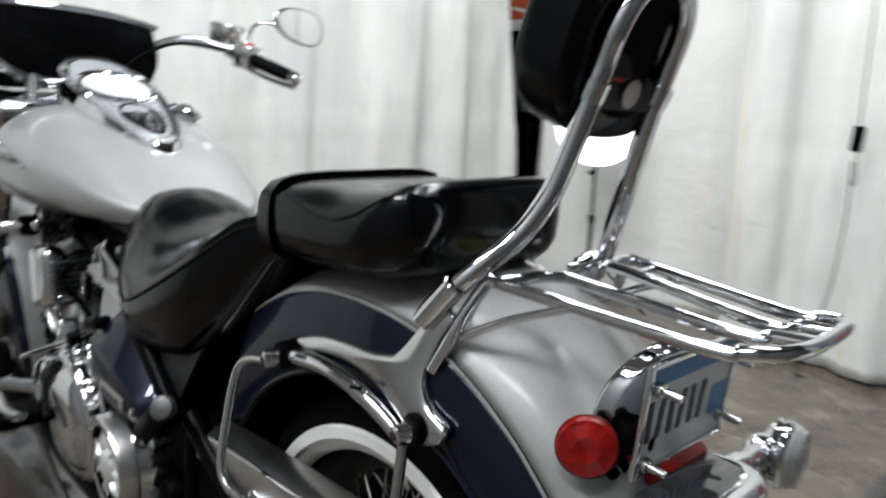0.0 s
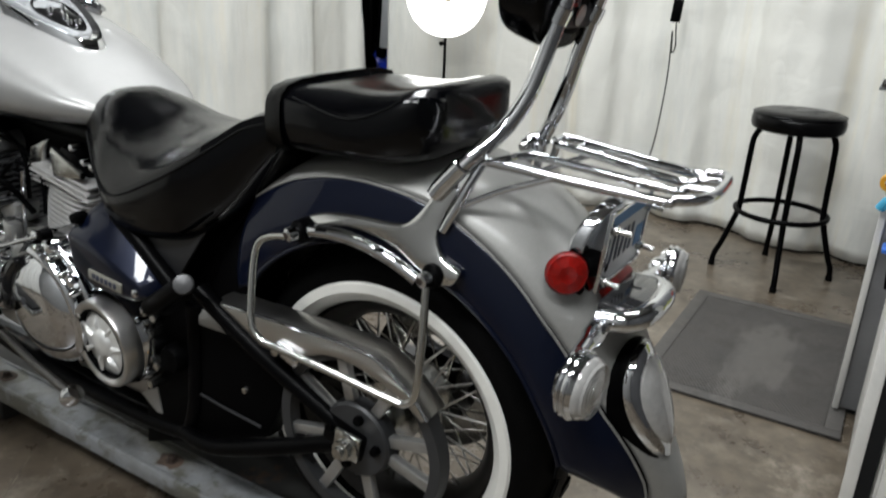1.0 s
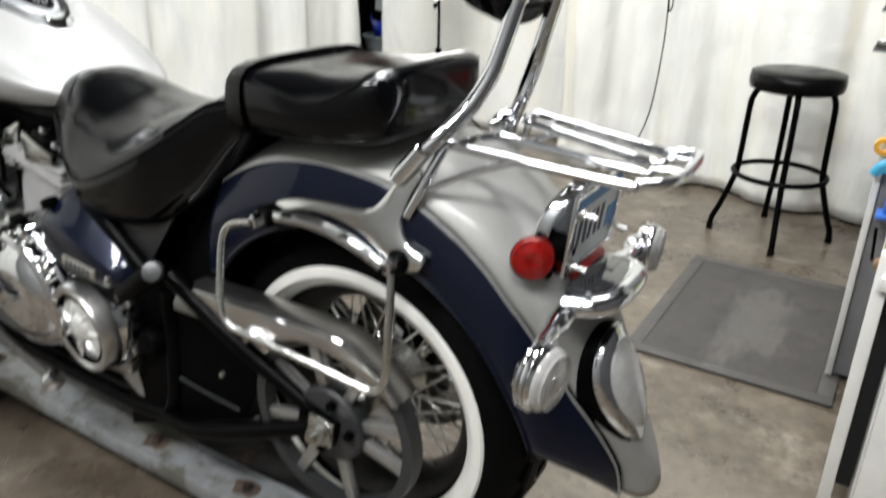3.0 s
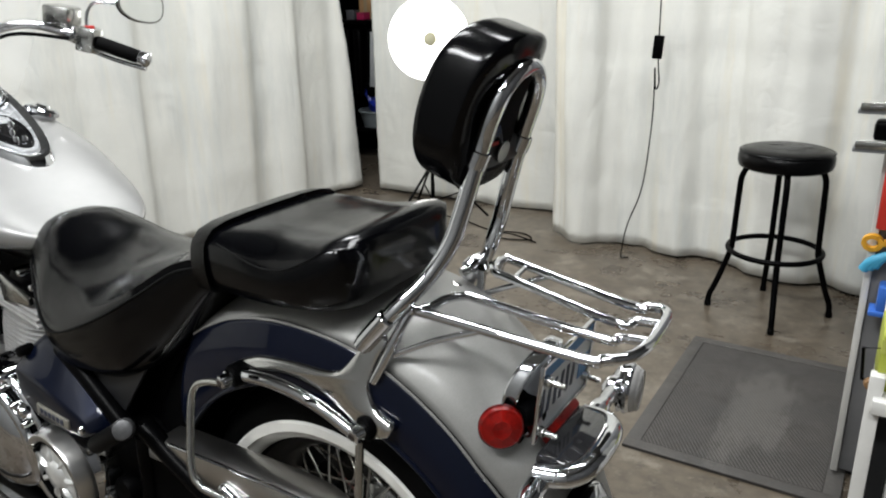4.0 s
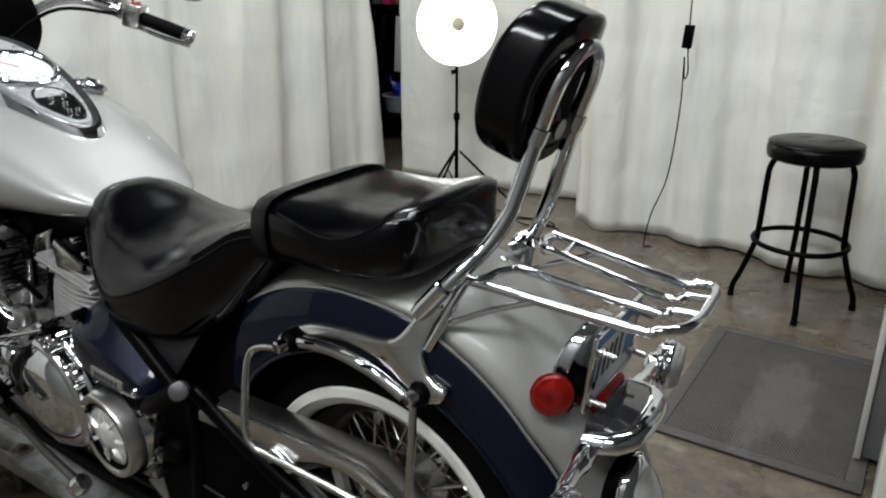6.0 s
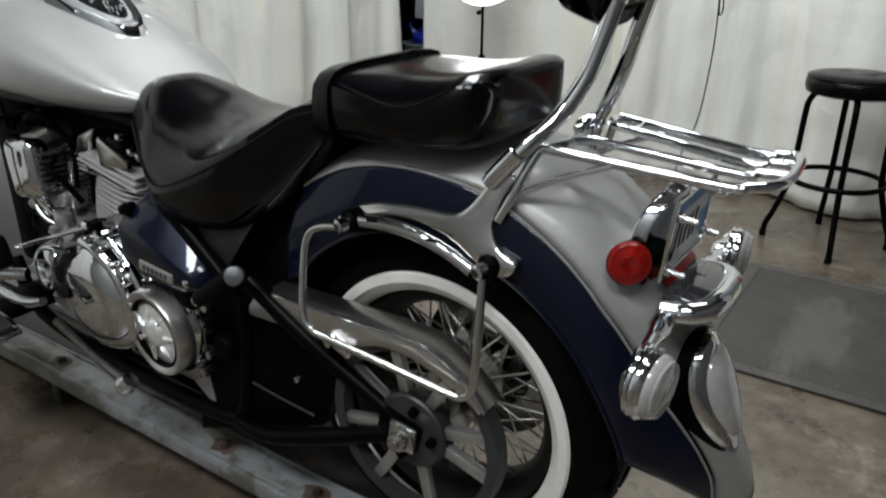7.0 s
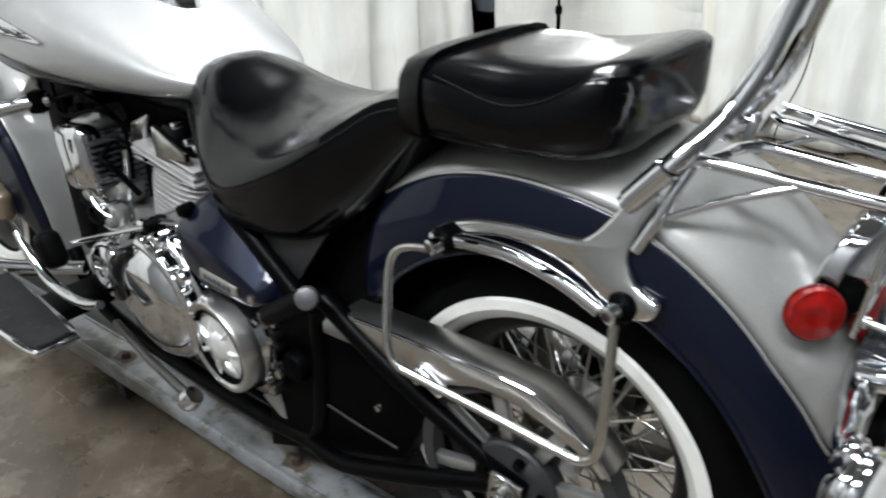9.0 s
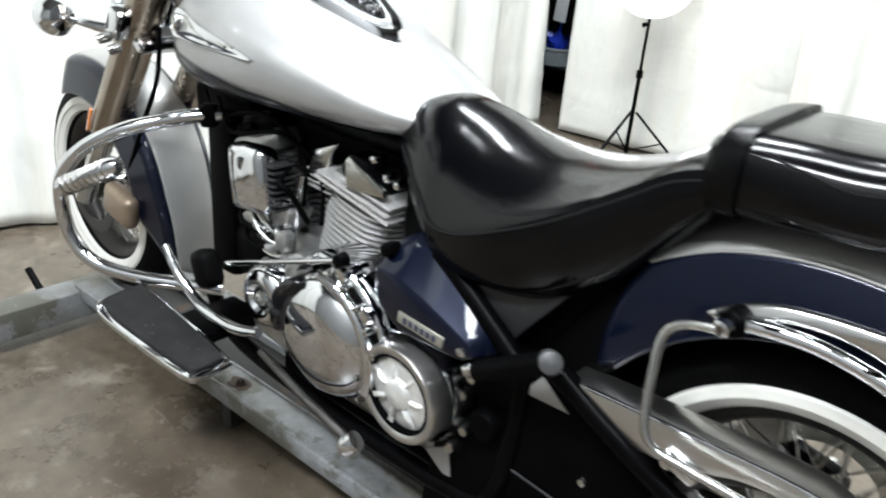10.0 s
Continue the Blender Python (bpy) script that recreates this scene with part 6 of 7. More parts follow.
for s in (-1, 1):
    c = (0.408, -0.240, 0.752) if s < 0 else (0.385, 0.245, 0.745)
    q = 0.96 if s < 0 else 0.95
    ax_ = (1, s * 0.12, -0.05)
    sg = part("rear_signal", bm_lathe([(q * r, 0.78 * h) for r, h in ((0, -0.034), (0.018, -0.032), (0.034, -0.022), (0.044, -0.006), (0.046, 0.010), (0.043, 0.016))], c, axis=ax_, seg=36), CHROME, bike, "bullet-shaped chrome turn signal with a clear lens")
    part("signal_lens", bm_lathe([(q * r, 0.78 * h) for r, h in ((0.043, 0.016), (0.042, 0.022), (0.036, 0.030), (0.02, 0.034), (0, 0.035))], c, axis=ax_, seg=36), SMOKE, sg, "clear ribbed lens")
    for rr in (0.014, 0.021, 0.028, 0.035):
        part("lens_ring", bm_lathe([(q * rr, 0.022), (q * (rr + 0.002), 0.78 * (0.037 - rr * 0.12)), (q * (rr + 0.004), 0.022)], c, axis=ax_, seg=30, loop=True), SMOKE, sg)
    part("signal_neck", bm_lathe([(0.012, -0.02), (0.017, -0.01), (0.017, 0.01), (0.012, 0.02)], (c[0] - 0.012, s * 0.21, c[2] + 0.012), axis=(0, 1, 0.2), seg=18), CHROME, sg)
    for h in (0.0, -0.012):
        part("signal_seam", bm_lathe([(q * 0.0405, 0.78 * h), (q * (0.0475 + 0.1 * h), 0.78 * (h + 0.002)), (q * (0.0475 + 0.1 * h), 0.78 * (h + 0.006)), (q * 0.0405, 0.78 * (h + 0.008))], c, axis=ax_, seg=36, loop=True), CHROME, sg)
# large tail lamp low on the fender
def tail_mesh(rows, f=1.0):
    """Teardrop rings: (size, height over the fender)."""
    rings = []
    for sc_, off in rows:
        ring = []
        for j in range(36):
            a = j * math.tau / 36
            sa, ca = math.sin(a), math.cos(a)
            wy = 0.062 * sc_ * f * ca * (1 + 0.22 * sa)
            ring.append(Vector((off - 5.0 * wy * wy, wy, 0.094 * sc_ * f * sa)))
        rings.append(ring)
    bm = bm_loft(rings)
    bmesh.ops.transform(bm, matrix=pose(0.408, 0, 0.612, 0, -19, 0), verts=bm.verts)
    return bm
tb = part("tail_lamp", tail_mesh(((1.0, -0.012), (1.0, 0.042), (0.96, 0.050), (0.86, 0.052), (0.74, 0.053))), CHROME, bike, "teardrop chrome tail lamp with a clear lens")
part("tail_lens", tail_mesh(((0.76, 0.050), (0.75, 0.056), (0.66, 0.061), (0.4, 0.065), (0.1, 0.066))), SMOKE, tb, "clear milky lens")
part("tail_gasket", tail_mesh(((1.05, -0.014), (1.055, 0.036), (1.03, 0.041), (1.0, 0.041))), PLASTIC, tb, "black rubber gasket")
# crown lettering on the fender, too worn to read
for k in range(6):
    part("fender_mark", bm_box((0.017, 0.005, 0.002), (0.212 + 0.0026 * k, -0.014 + 0.0098 * k, 0.8912), (0, 27, 0)), LIFTDARK, fender)

# ---- the motorcycle lift ----
LC = 0.02
lift = thing("motorcycle_lift", (-0.8, LC, 0), "long grey steel motorcycle lift rail, scuffed and greasy, on the floor", "motorcycle lift")
LX0, LX1 = -2.05, 0.285
RUSTSTAIN = mat("rust_stain", (0.085, 0.055, 0.038), 0.7, 0.0, var=0.35, scale=40)


def bmesh_flat(outline, z):
    """A very thin irregular film."""
    bm = bmesh.new()
    f = bm.faces.new([bm.verts.new((x, y, z)) for x, y in outline])
    ext = bmesh.ops.extrude_face_region(bm, geom=[f])
    bmesh.ops.translate(bm, vec=(0, 0, 0.0004), verts=[g for g in ext["geom"] if isinstance(g, bmesh.types.BMVert)])
    return bm


for s in (-1, 1):
    yo, yi = LC + s * 0.162, LC + s * 0.075
    a, b = min(yo, yi), max(yo, yi)
    part("deck_rail", bm_box((LX1 - LX0, b - a, 0.006), ((LX0 + LX1) / 2, (a + b) / 2, 0.139), bev=0.002), LIFTPAINT, lift, "grey painted deck strip with worn grease patches")
    stain = [(p.x, p.y) for p in curve_pts([(0.034 * (0.7 + 0.5 * random.Random(int(90 * s) + k).random()) * math.cos(k * math.tau / 9), 0.030 * (0.7 + 0.5 * random.Random(7 * k).random()) * math.sin(k * math.tau / 9), 0) for k in range(9)], 4, closed=True)]
    part("side_flange", bm_box((LX1 - LX0, 0.017, 0.046), ((LX0 + LX1) / 2, yo + s * -0.007, 0.1205), bev=0.006), LIFTPAINT, lift)
    part("inner_lip", bm_box((LX1 - LX0, 0.008, 0.05), ((LX0 + LX1) / 2, yi - s * 0.002, 0.121), bev=0.003), LIFTPAINT, lift)
    for bx in (0.232, -0.30, -0.59, -1.26, -1.72):
        bo = part("deck_bolt", bm_lathe([(0, 0.015), (0.008, 0.014), (0.010, 0.010), (0.010, 0.003), (0.015, 0.003), (0.015, 0.0)], (bx, LC + s * 0.115, 0.142), axis=(0, 0, 1), seg=6), RUST, lift, "greasy rusted deck bolt")
        part("rust_stain", bmesh_flat([(bx + a * 1.15, LC + s * 0.115 + b) for a, b in stain], 0.1424), RUSTSTAIN, lift)
# channel floor is far darker than the deck strips
part("channel_floor", bm_box((LX1 - LX0 - 0.02, 0.142, 0.006), ((LX0 + LX1) / 2 - 0.01, LC, 0.120), bev=0.002), LIFTDARK, lift, "dark wheel channel")
for fx in (-1.30, 0.2):
    part("lift_foot", bm_box((0.04, 0.27, 0.12), (fx, LC, 0.060), bev=0.006), LIFTDARK, lift)
# end ramp plate
RAMP = mat("scuffed_ramp_steel", (0.050, 0.049, 0.047), 0.42, 0.4, var=0.3, scale=8, color2=(0.016, 0.015, 0.014))
overlay(RAMP, (0.28, 0.27, 0.25), 18.0, 0.60, 0.66, 0.4, strength=0.8)
part("end_plate", bm_plate([(0.285, 0.142), (0.292, 0.142), (0.326, 0.092), (0.333, 0.072), (0.322, 0.066), (0.28, 0.11)], LC - 0.175, LC + 0.175, 0.003), RAMP, lift, "bent scuffed steel end ramp")
for s in (-1, 1):
    part("ramp_gusset", bm_plate([(0.27, 0.142), (0.295, 0.142), (0.328, 0.092), (0.328, 0.070), (0.27, 0.075)], LC + s * 0.172 - 0.006, LC + s * 0.172 + 0.006, 0.002), RAMP, lift)
PADSTEEL = mat("scuffed_bare_steel", (0.40, 0.39, 0.37), 0.45, 0.5, var=0.2, scale=22, fine=0.4, fine_scale=90, color2=(0.16, 0.14, 0.12))
part("wheel_stop", bm_box((0.10, 0.08, 0.014), (0.235, LC + 0.115, 0.150), bev=0.004), PADSTEEL, lift, "bare scuffed metal corner pad")
part("deck_bolt", bm_lathe([(0, 0.015), (0.008, 0.014), (0.010, 0.010), (0.010, 0.003), (0.015, 0.003), (0.015, 0.0)], (0.225, LC + 0.115, 0.156), axis=(0, 0, 1), seg=6), RUST, lift)
# cross beam at the front
part("cross_beam", bm_box((0.10, 0.9, 0.09), (-2.06, LC - 0.1, 0.085), bev=0.006), LIFTPAINT, lift, "grey cross beam")
part("beam_pin", bm_tube([(-2.13, -0.21, 0.11), (-2.20, -0.212, 0.16)], 0.011, 10), BLACK, lift)
# label
lb = part("warning_label", bm_box((0.105, 0.058, 0.0008), (0.0, -0.112, 0.1428)), LABELW, lift, "white and yellow warning label")
part("label_band", bm_box((0.018, 0.058, 0.0008), (-0.046, -0.112, 0.1434)), LABELY, lb, "yellow band")
for k in range(6):
    part("label_text", bm_box((0.07 - 0.008 * (k % 3), 0.003, 0.0006), (0.012, -0.133 + 0.008 * k, 0.1435)), INK, lb)
part("label_corner", bm_box((0.02, 0.05, 0.0006), (0.058, -0.11, 0.1431)), INK, lb)
# foot lever with a yellow grip
lv = thing("foot_lever", (0.2, -0.2, 0.0), "bent black lever with a yellow rubber grip on the floor", "lever")
part("bar", bm_tube([(0.31, -0.10, 0.045), (0.265, -0.145, 0.05), (0.215, -0.165, 0.05), (0.19, -0.20, 0.04), (0.175, -0.30, 0.02), (0.165, -0.42, 0.012)], 0.009, 10, per=5), BLACK, lv)
part("grip", bm_tube([(0.262, -0.147, 0.05), (0.22, -0.162, 0.051), (0.195, -0.19, 0.045), (0.186, -0.225, 0.036)], 0.0125, 12, per=5), YELLOW, lv, "yellow rubber grip")

# ---- stool ----
st = thing("shop_stool", (0.303, 2.494, 0), "black padded round shop stool on four black steel legs", "stool")
SX, SY = 0.303, 2.494
seat = part("seat", bm_lathe([(0, 0.655), (0.17, 0.655), (0.182, 0.662), (0.188, 0.68), (0.188, 0.705), (0.182, 0.722), (0.165, 0.734), (0.12, 0.739), (0, 0.741)], (SX, SY, 0), axis=(0, 0, 1), seg=48), VINYL, st, "round black vinyl cushion")
part("seat_edge", bm_lathe([(0.184, 0.722), (0.187, 0.7245), (0.184, 0.727), (0.181, 0.7245)], (SX, SY, 0), axis=(0, 0, 1), seg=48, loop=True), VINYL, seat)
PRINT = mat("worn_print", (0.10, 0.10, 0.095), 0.6, var=0.4, scale=40)
for px, py, pw, ph in ((0.05, 0.03, 0.09, 0.035), (0.02, -0.025, 0.10, 0.012), (-0.05, 0.05, 0.05, 0.02), (0.04, -0.05, 0.07, 0.010)):
    part("seat_print", bm_box((pw, ph, 0.001), (SX + px, SY + py, 0.7408), (0, 0, 25), bev=0.0004, seg=1), PRINT, seat, "faint worn print on the cushion")
for k in range(4):
    a = radians(-76.8 + 90 * k)
    c, s = math.cos(a), math.sin(a)
    prof = ((0.10, 0.652), (0.14, 0.648), (0.160, 0.615), (0.166, 0.56), (0.172, 0.32), (0.180, 0.26), (0.222, 0.12), (0.245, 0.06), (0.250, 0.012))
    lg = part("leg", bm_tube([(SX + r * c, SY + r * s, z) for r, z in prof], 0.0125, 12, per=4), BLACK, st, "black steel tube leg")
    part("foot_cap", bm_lathe([(0, 0), (0.014, 0), (0.015, 0.02), (0.0125, 0.022)], (SX + 0.250 * c, SY + 0.250 * s, 0.0), axis=(0, 0, 1), seg=16), RUBBER, lg)
part("foot_ring", bm_tube([(SX + 0.19 * math.cos(k * math.tau / 40), SY + 0.19 * math.sin(k * math.tau / 40), 0.29) for k in range(40)], 0.0115, 10, closed=True), BLACK, st, "black foot ring")

# ---- rubber mat ----
mt = thing("floor_mat", (0.41, 1.61, 0), "dark grey ribbed rubber floor mat, scuffed pale in the middle", "floor mat")
part("base", bm_box((0.62, 0.9, 0.008), (0.41, 1.612, 0.0045), bev=0.003), MATGROOVE, mt)
for sx, sy, w, h in ((0, 0.427, 0.62, 0.046), (0, -0.427, 0.62, 0.046), (-0.287, 0, 0.046, 0.808), (0.287, 0, 0.046, 0.808)):
    part("border", bm_box((w, h, 0.004), (0.41 + sx, 1.612 + sy, 0.0095), bev=0.0015), MATRUB, mt, "smooth rubber border")
v, faces = [], []
RX0, RX1, RY0, RY1 = 0.149, 0.671, 1.211, 2.013


def clip_bar(c, half):
    """A slanted bar x + 0.62 y = c, cut to the ribbed field."""
    pts = []
    for e in (c - half, c + half):
        lo, hi = max(RY0, (e - RX1) / 0.62), min(RY1, (e - RX0) / 0.62)
        if hi - lo < 0.004:
            return None
        pts.append(((e - 0.62 * lo, lo), (e - 0.62 * hi, hi)))
    return pts[0][0], pts[1][0], pts[1][1], pts[0][1]


c = RX0 + 0.62 * RY0 + 0.008
while c < RX1 + 0.62 * RY1 - 0.008:
    q = clip_bar(c, 0.0036)
    if q:
        n0 = len(v)
        for x0, y0 in q:
            v += [(x0, y0, 0.0080), (x0, y0, 0.0102)]
        faces += [(n0 + 1, n0 + 3, n0 + 5, n0 + 7), (n0, n0 + 2, n0 + 3, n0 + 1), (n0 + 2, n0 + 4, n0 + 5, n0 + 3), (n0 + 4, n0 + 6, n0 + 7, n0 + 5), (n0 + 6, n0, n0 + 1, n0 + 7)]
    c += 0.0125
me = bpy.data.meshes.new("rib_field")
me.from_pydata(v, [], faces)
me.materials.append(MATRUB)
rf = new("rib_field", me)
rf.parent = mt
rf.matrix_parent_inverse = Matrix.Translation(-mt.location)
tagged(rf, "raised slanted ribs", kind="stuff")

# ---- photo lamp ----
LXp, LYp = -1.825, 3.06
lm = thing("photo_lamp", (LXp, LYp, 0), "lit round white softbox lamp on a black tripod stand", "photo lamp")
part("pole", bm_tube([(LXp, LYp, 0.06), (LXp, LYp, 0.55)], 0.0125, 12), BLACK, lm)
part("upper_pole", bm_tube([(LXp, LYp, 0.52), (LXp, LYp, 0.98)], 0.009, 12), BLACK, lm)
part("collar", bm_lathe([(0.011, -0.025), (0.02, -0.02), (0.02, 0.02), (0.011, 0.025)], (LXp, LYp, 0.55), axis=(0, 0, 1), seg=18), PLASTIC, lm)
part("clamp_knob", bm_lathe([(0, 0), (0.012, 0), (0.014, 0.025), (0, 0.028)], (LXp - 0.012, LYp, 0.83), axis=(-1, -0.3, -0.6), seg=14), PLASTIC, lm)
for k in range(3):
    a = radians(-100 + 120 * k)
    c, s = math.cos(a), math.sin(a)
    lg = part("tripod_leg", bm_tube([(LXp + 0.02 * c, LYp + 0.02 * s, 0.33), (LXp + 0.36 * c, LYp + 0.36 * s, 0.012)], 0.008, 8), BLACK, lm)
    part("leg_strut", bm_tube([(LXp + 0.015 * c, LYp + 0.015 * s, 0.10), (LXp + 0.2 * c, LYp + 0.2 * s, 0.17)], 0.005, 8), BLACK, lg)
aim = Vector((0.72, -0.78, 0.0))
hd = part("softbox", bm_lathe([(0.02, -0.16), (0.12, -0.11), (0.20, -0.05), (0.244, 0.0), (0.247, 0.012)], (LXp, LYp, 1.11), axis=aim, seg=48), WHITEPAINT, lm, "shallow white softbox shell")
part("diffuser", bm_lathe([(0.246, 0.01), (0.235, 0.022), (0.19, 0.034), (0.1, 0.042), (0.04, 0.044)], (LXp, LYp, 1.11), axis=aim, seg=48), SOFTBOX, hd, "glowing white diffuser cloth")
part("diffuser_hub", bm_lathe([(0.042, 0.042), (0.035, 0.046), (0, 0.047)], (LXp, LYp, 1.11), axis=aim, seg=28), mat("hub_cap_cream", (0.55, 0.52, 0.36), 0.6), hd, "cream centre cap")
part("lamp_neck", bm_tube([(LXp - 0.03, LYp + 0.03, 0.95), (LXp - 0.06, LYp + 0.07, 1.08)], 0.02, 12), PLASTIC, lm)

# ---- cord with inline box on the curtain ----
cd = thing("hanging_cord", (-0.47, 2.93, 0), "thin dark power cord with inline box hanging before the curtain", "power cord")
yb = 2.9
part("cord", bm_tube([(-0.395, yb, 2.7), (-0.39, yb, 1.8), (-0.385, yb, 1.2), (-0.38, yb, 1.03), (-0.37, yb, 0.93), (-0.385, yb, 0.9), (-0.395, yb, 1.0), (-0.39, yb, 0.75), (-0.415, yb - 0.01, 0.4), (-0.48, yb - 0.02, 0.18), (-0.50, yb - 0.03, 0.03), (-0.49, yb - 0.05, 0.006), (-0.46, yb - 0.03, 0.005)], 0.0035, 8, per=6), PLASTIC, cd)
part("inline_box", bm_box((0.045, 0.03, 0.11), (-0.382, yb - 0.012, 1.10), (0, 4, 0), bev=0.005), PLASTIC, cd, "small black plastic box")
fc = thing("extension_lead", (-1.2, 2.9, 0), "loose dark power cord coiled on the floor by the curtain", "power cord")
part("cord", bm_tube([(-1.9, 3.1, 0.005), (-1.6, 3.05, 0.005), (-1.35, 2.95, 0.005), (-1.15, 2.98, 0.005), (-1.05, 2.9, 0.005), (-1.18, 2.84, 0.005), (-1.3, 2.88, 0.008), (-1.2, 2.93, 0.008), (-1.0, 2.86, 0.005)], 0.004, 8, per=6), PLASTIC, fc)

# ---- grey locker and white cabinet ----
LOCK = mat("pale_grey_steel_paint", (0.20, 0.20, 0.205), 0.45, 0.1, var=0.1, scale=8)
lk = thing("grey_locker", (1.0, 2.0, 0), "tall grey painted steel locker with a pale worn edge strip", "locker")
part("body", bm_box((0.6, 1.40, 1.94), (0.995, 2.04, 0.99), bev=0.004), LOCK, lk)
part("edge_strip", bm_box((0.018, 0.018, 1.94), (0.689, 1.332, 0.99), bev=0.003), WHITEPAINT, lk, "pale chipped edge strip")
part("plinth", bm_box((0.56, 1.36, 0.02), (1.0, 2.04, 0.01)), DARK, lk)
PLINTH = mat("grimy_beige_plinth", (0.24, 0.21, 0.17), 0.5, var=0.25, scale=9)
wc = thing("white_cabinet", (1.05, 0.9, 0), "white enamel tool cabinet with a dark gap beside its corner post", "cabinet")
part("corner_post", bm_box((0.026, 0.03, 0.62), (0.748, 0.62, 0.38), bev=0.003), WHITEPAINT, wc, "white corner post")
part("side_panel", bm_box((0.012, 0.56, 0.56), (0.748, 0.905, 0.38), bev=0.003), WHITEPAINT, wc)
part("body", bm_box((0.54, 0.57, 0.50), (1.065, 0.90, 0.335), bev=0.004), WHITEPAINT, wc)
# near-black block put in the gap in place of its shade
part("inner_gap", bm_box((0.03, 0.5, 0.52), (0.778, 0.93, 0.36)), DARK, wc)
part("drawer_front", bm_box((0.53, 0.014, 0.50), (1.065, 0.607, 0.335), bev=0.004), WHITEPAINT, wc, "plain white drawer front")
part("worktop", bm_box((0.62, 0.64, 0.03), (1.055, 0.905, 0.635), bev=0.004), WHITEPAINT, wc, "white worktop")
part("plinth", bm_box((0.54, 0.56, 0.07), (1.066, 0.905, 0.035), bev=0.004), PLINTH, wc, "grimy beige plinth")
gb = thing("green_box", (0.83, 0.70, 0.65), "yellow-green cardboard box on the white cabinet", "box")
part("carton", bm_box((0.16, 0.13, 0.115), (0.822, 0.695, 0.7095), (0, 0, 3), bev=0.003), mat("green_card", (0.36, 0.40, 0.05), 0.5, var=0.08, scale=12), gb)
part("flap", bm_box((0.155, 0.002, 0.028), (0.822, 0.6275, 0.745), (0, 0, 3)), mat("green_card_light", (0.44, 0.47, 0.10), 0.5), gb, "paler tuck flap")
wb = thing("wire_holder", (0.72, 0.66, 0.65), "square black wire holder at the white cabinet's edge", "wire holder")
part("wire", bm_tube([(0.752, 0.655, 0.655), (0.722, 0.655, 0.656), (0.716, 0.655, 0.722), (0.748, 0.655, 0.728), (0.752, 0.655, 0.655)], 0.0035, 8), BLACK, wb)
part("knob", bm_lathe([(0, -0.012), (0.010, -0.010), (0.013, 0.0), (0.010, 0.010), (0, 0.012)], (0.738, 0.645, 0.654), axis=(0, 1, 0), seg=16), mat("brown_wood_knob", (0.22, 0.12, 0.05), 0.5), wb, "small brown knob")

# tools hung on the locker's front
BOARD = 1.335
def hung(name, label, cat):
    return thing(name, (0.72, BOARD - 0.03, 0.8), label, cat, "tools hung on the locker")
w1 = hung("yellow_wrench", "yellow ring spanner hung on the locker front", "wrench")
part("ring", bm_lathe([(0.014, -0.006), (0.026, -0.006), (0.026, 0.006), (0.014, 0.006)], (0.688, 1.312, 0.735), axis=(0, 1, 0.3), seg=24, loop=True), YELLOW, w1)
part("handle", bm_box((0.13, 0.012, 0.02), (0.775, 1.314, 0.745), (0, -8, 0), bev=0.004), YELLOW, w1)
w2 = hung("blue_gloves", "pair of light blue rubber gloves hung on the locker front", "gloves")
for k in range(3):
    part("finger", bm_tube([(0.677 + 0.012 * k, 1.30, 0.662 + 0.006 * k), (0.70 + 0.01 * k, 1.295, 0.695 + 0.005 * k), (0.77, 1.305, 0.712 + 0.005 * k)], 0.013, 10, per=3), mat("blue_rubber", (0.05, 0.33, 0.52), 0.5) if k == 0 else bpy.data.materials["blue_rubber"], w2)
w3 = hung("blue_bin", "bright blue plastic bin hung on the locker front", "bin")
part("bin", bm_box((0.16, 0.06, 0.075), (0.80, 1.29, 0.598), (0, 0, 0), bev=0.008), mat("blue_plastic", (0.04, 0.15, 0.55), 0.4), w3)
part("rim", bm_box((0.18, 0.07, 0.014), (0.795, 1.288, 0.558), bev=0.004), bpy.data.materials["blue_plastic"], w3)
w4 = hung("red_box", "red metal box fixed to the locker front", "box")
part("box", bm_box((0.20, 0.07, 0.15), (0.79, 1.29, 0.862), bev=0.005), mat("red_enamel", (0.45, 0.025, 0.015), 0.4), w4)
w5 = hung("parts_tray", "grey metal parts trays on a bracket on the locker", "tray")
for tz in (0.99, 1.085):
    part("tray", bm_box((0.16, 0.09, 0.012), (0.69, 1.285, tz), bev=0.003), GREYPAINT, w5)
    part("tray_lip", bm_box((0.15, 0.008, 0.02), (0.69, 1.238, tz + 0.014), bev=0.002), BRUSHED, w5)
part("clamp", bm_box((0.10, 0.06, 0.05), (0.70, 1.29, 1.035), bev=0.01), BLACK, w5)

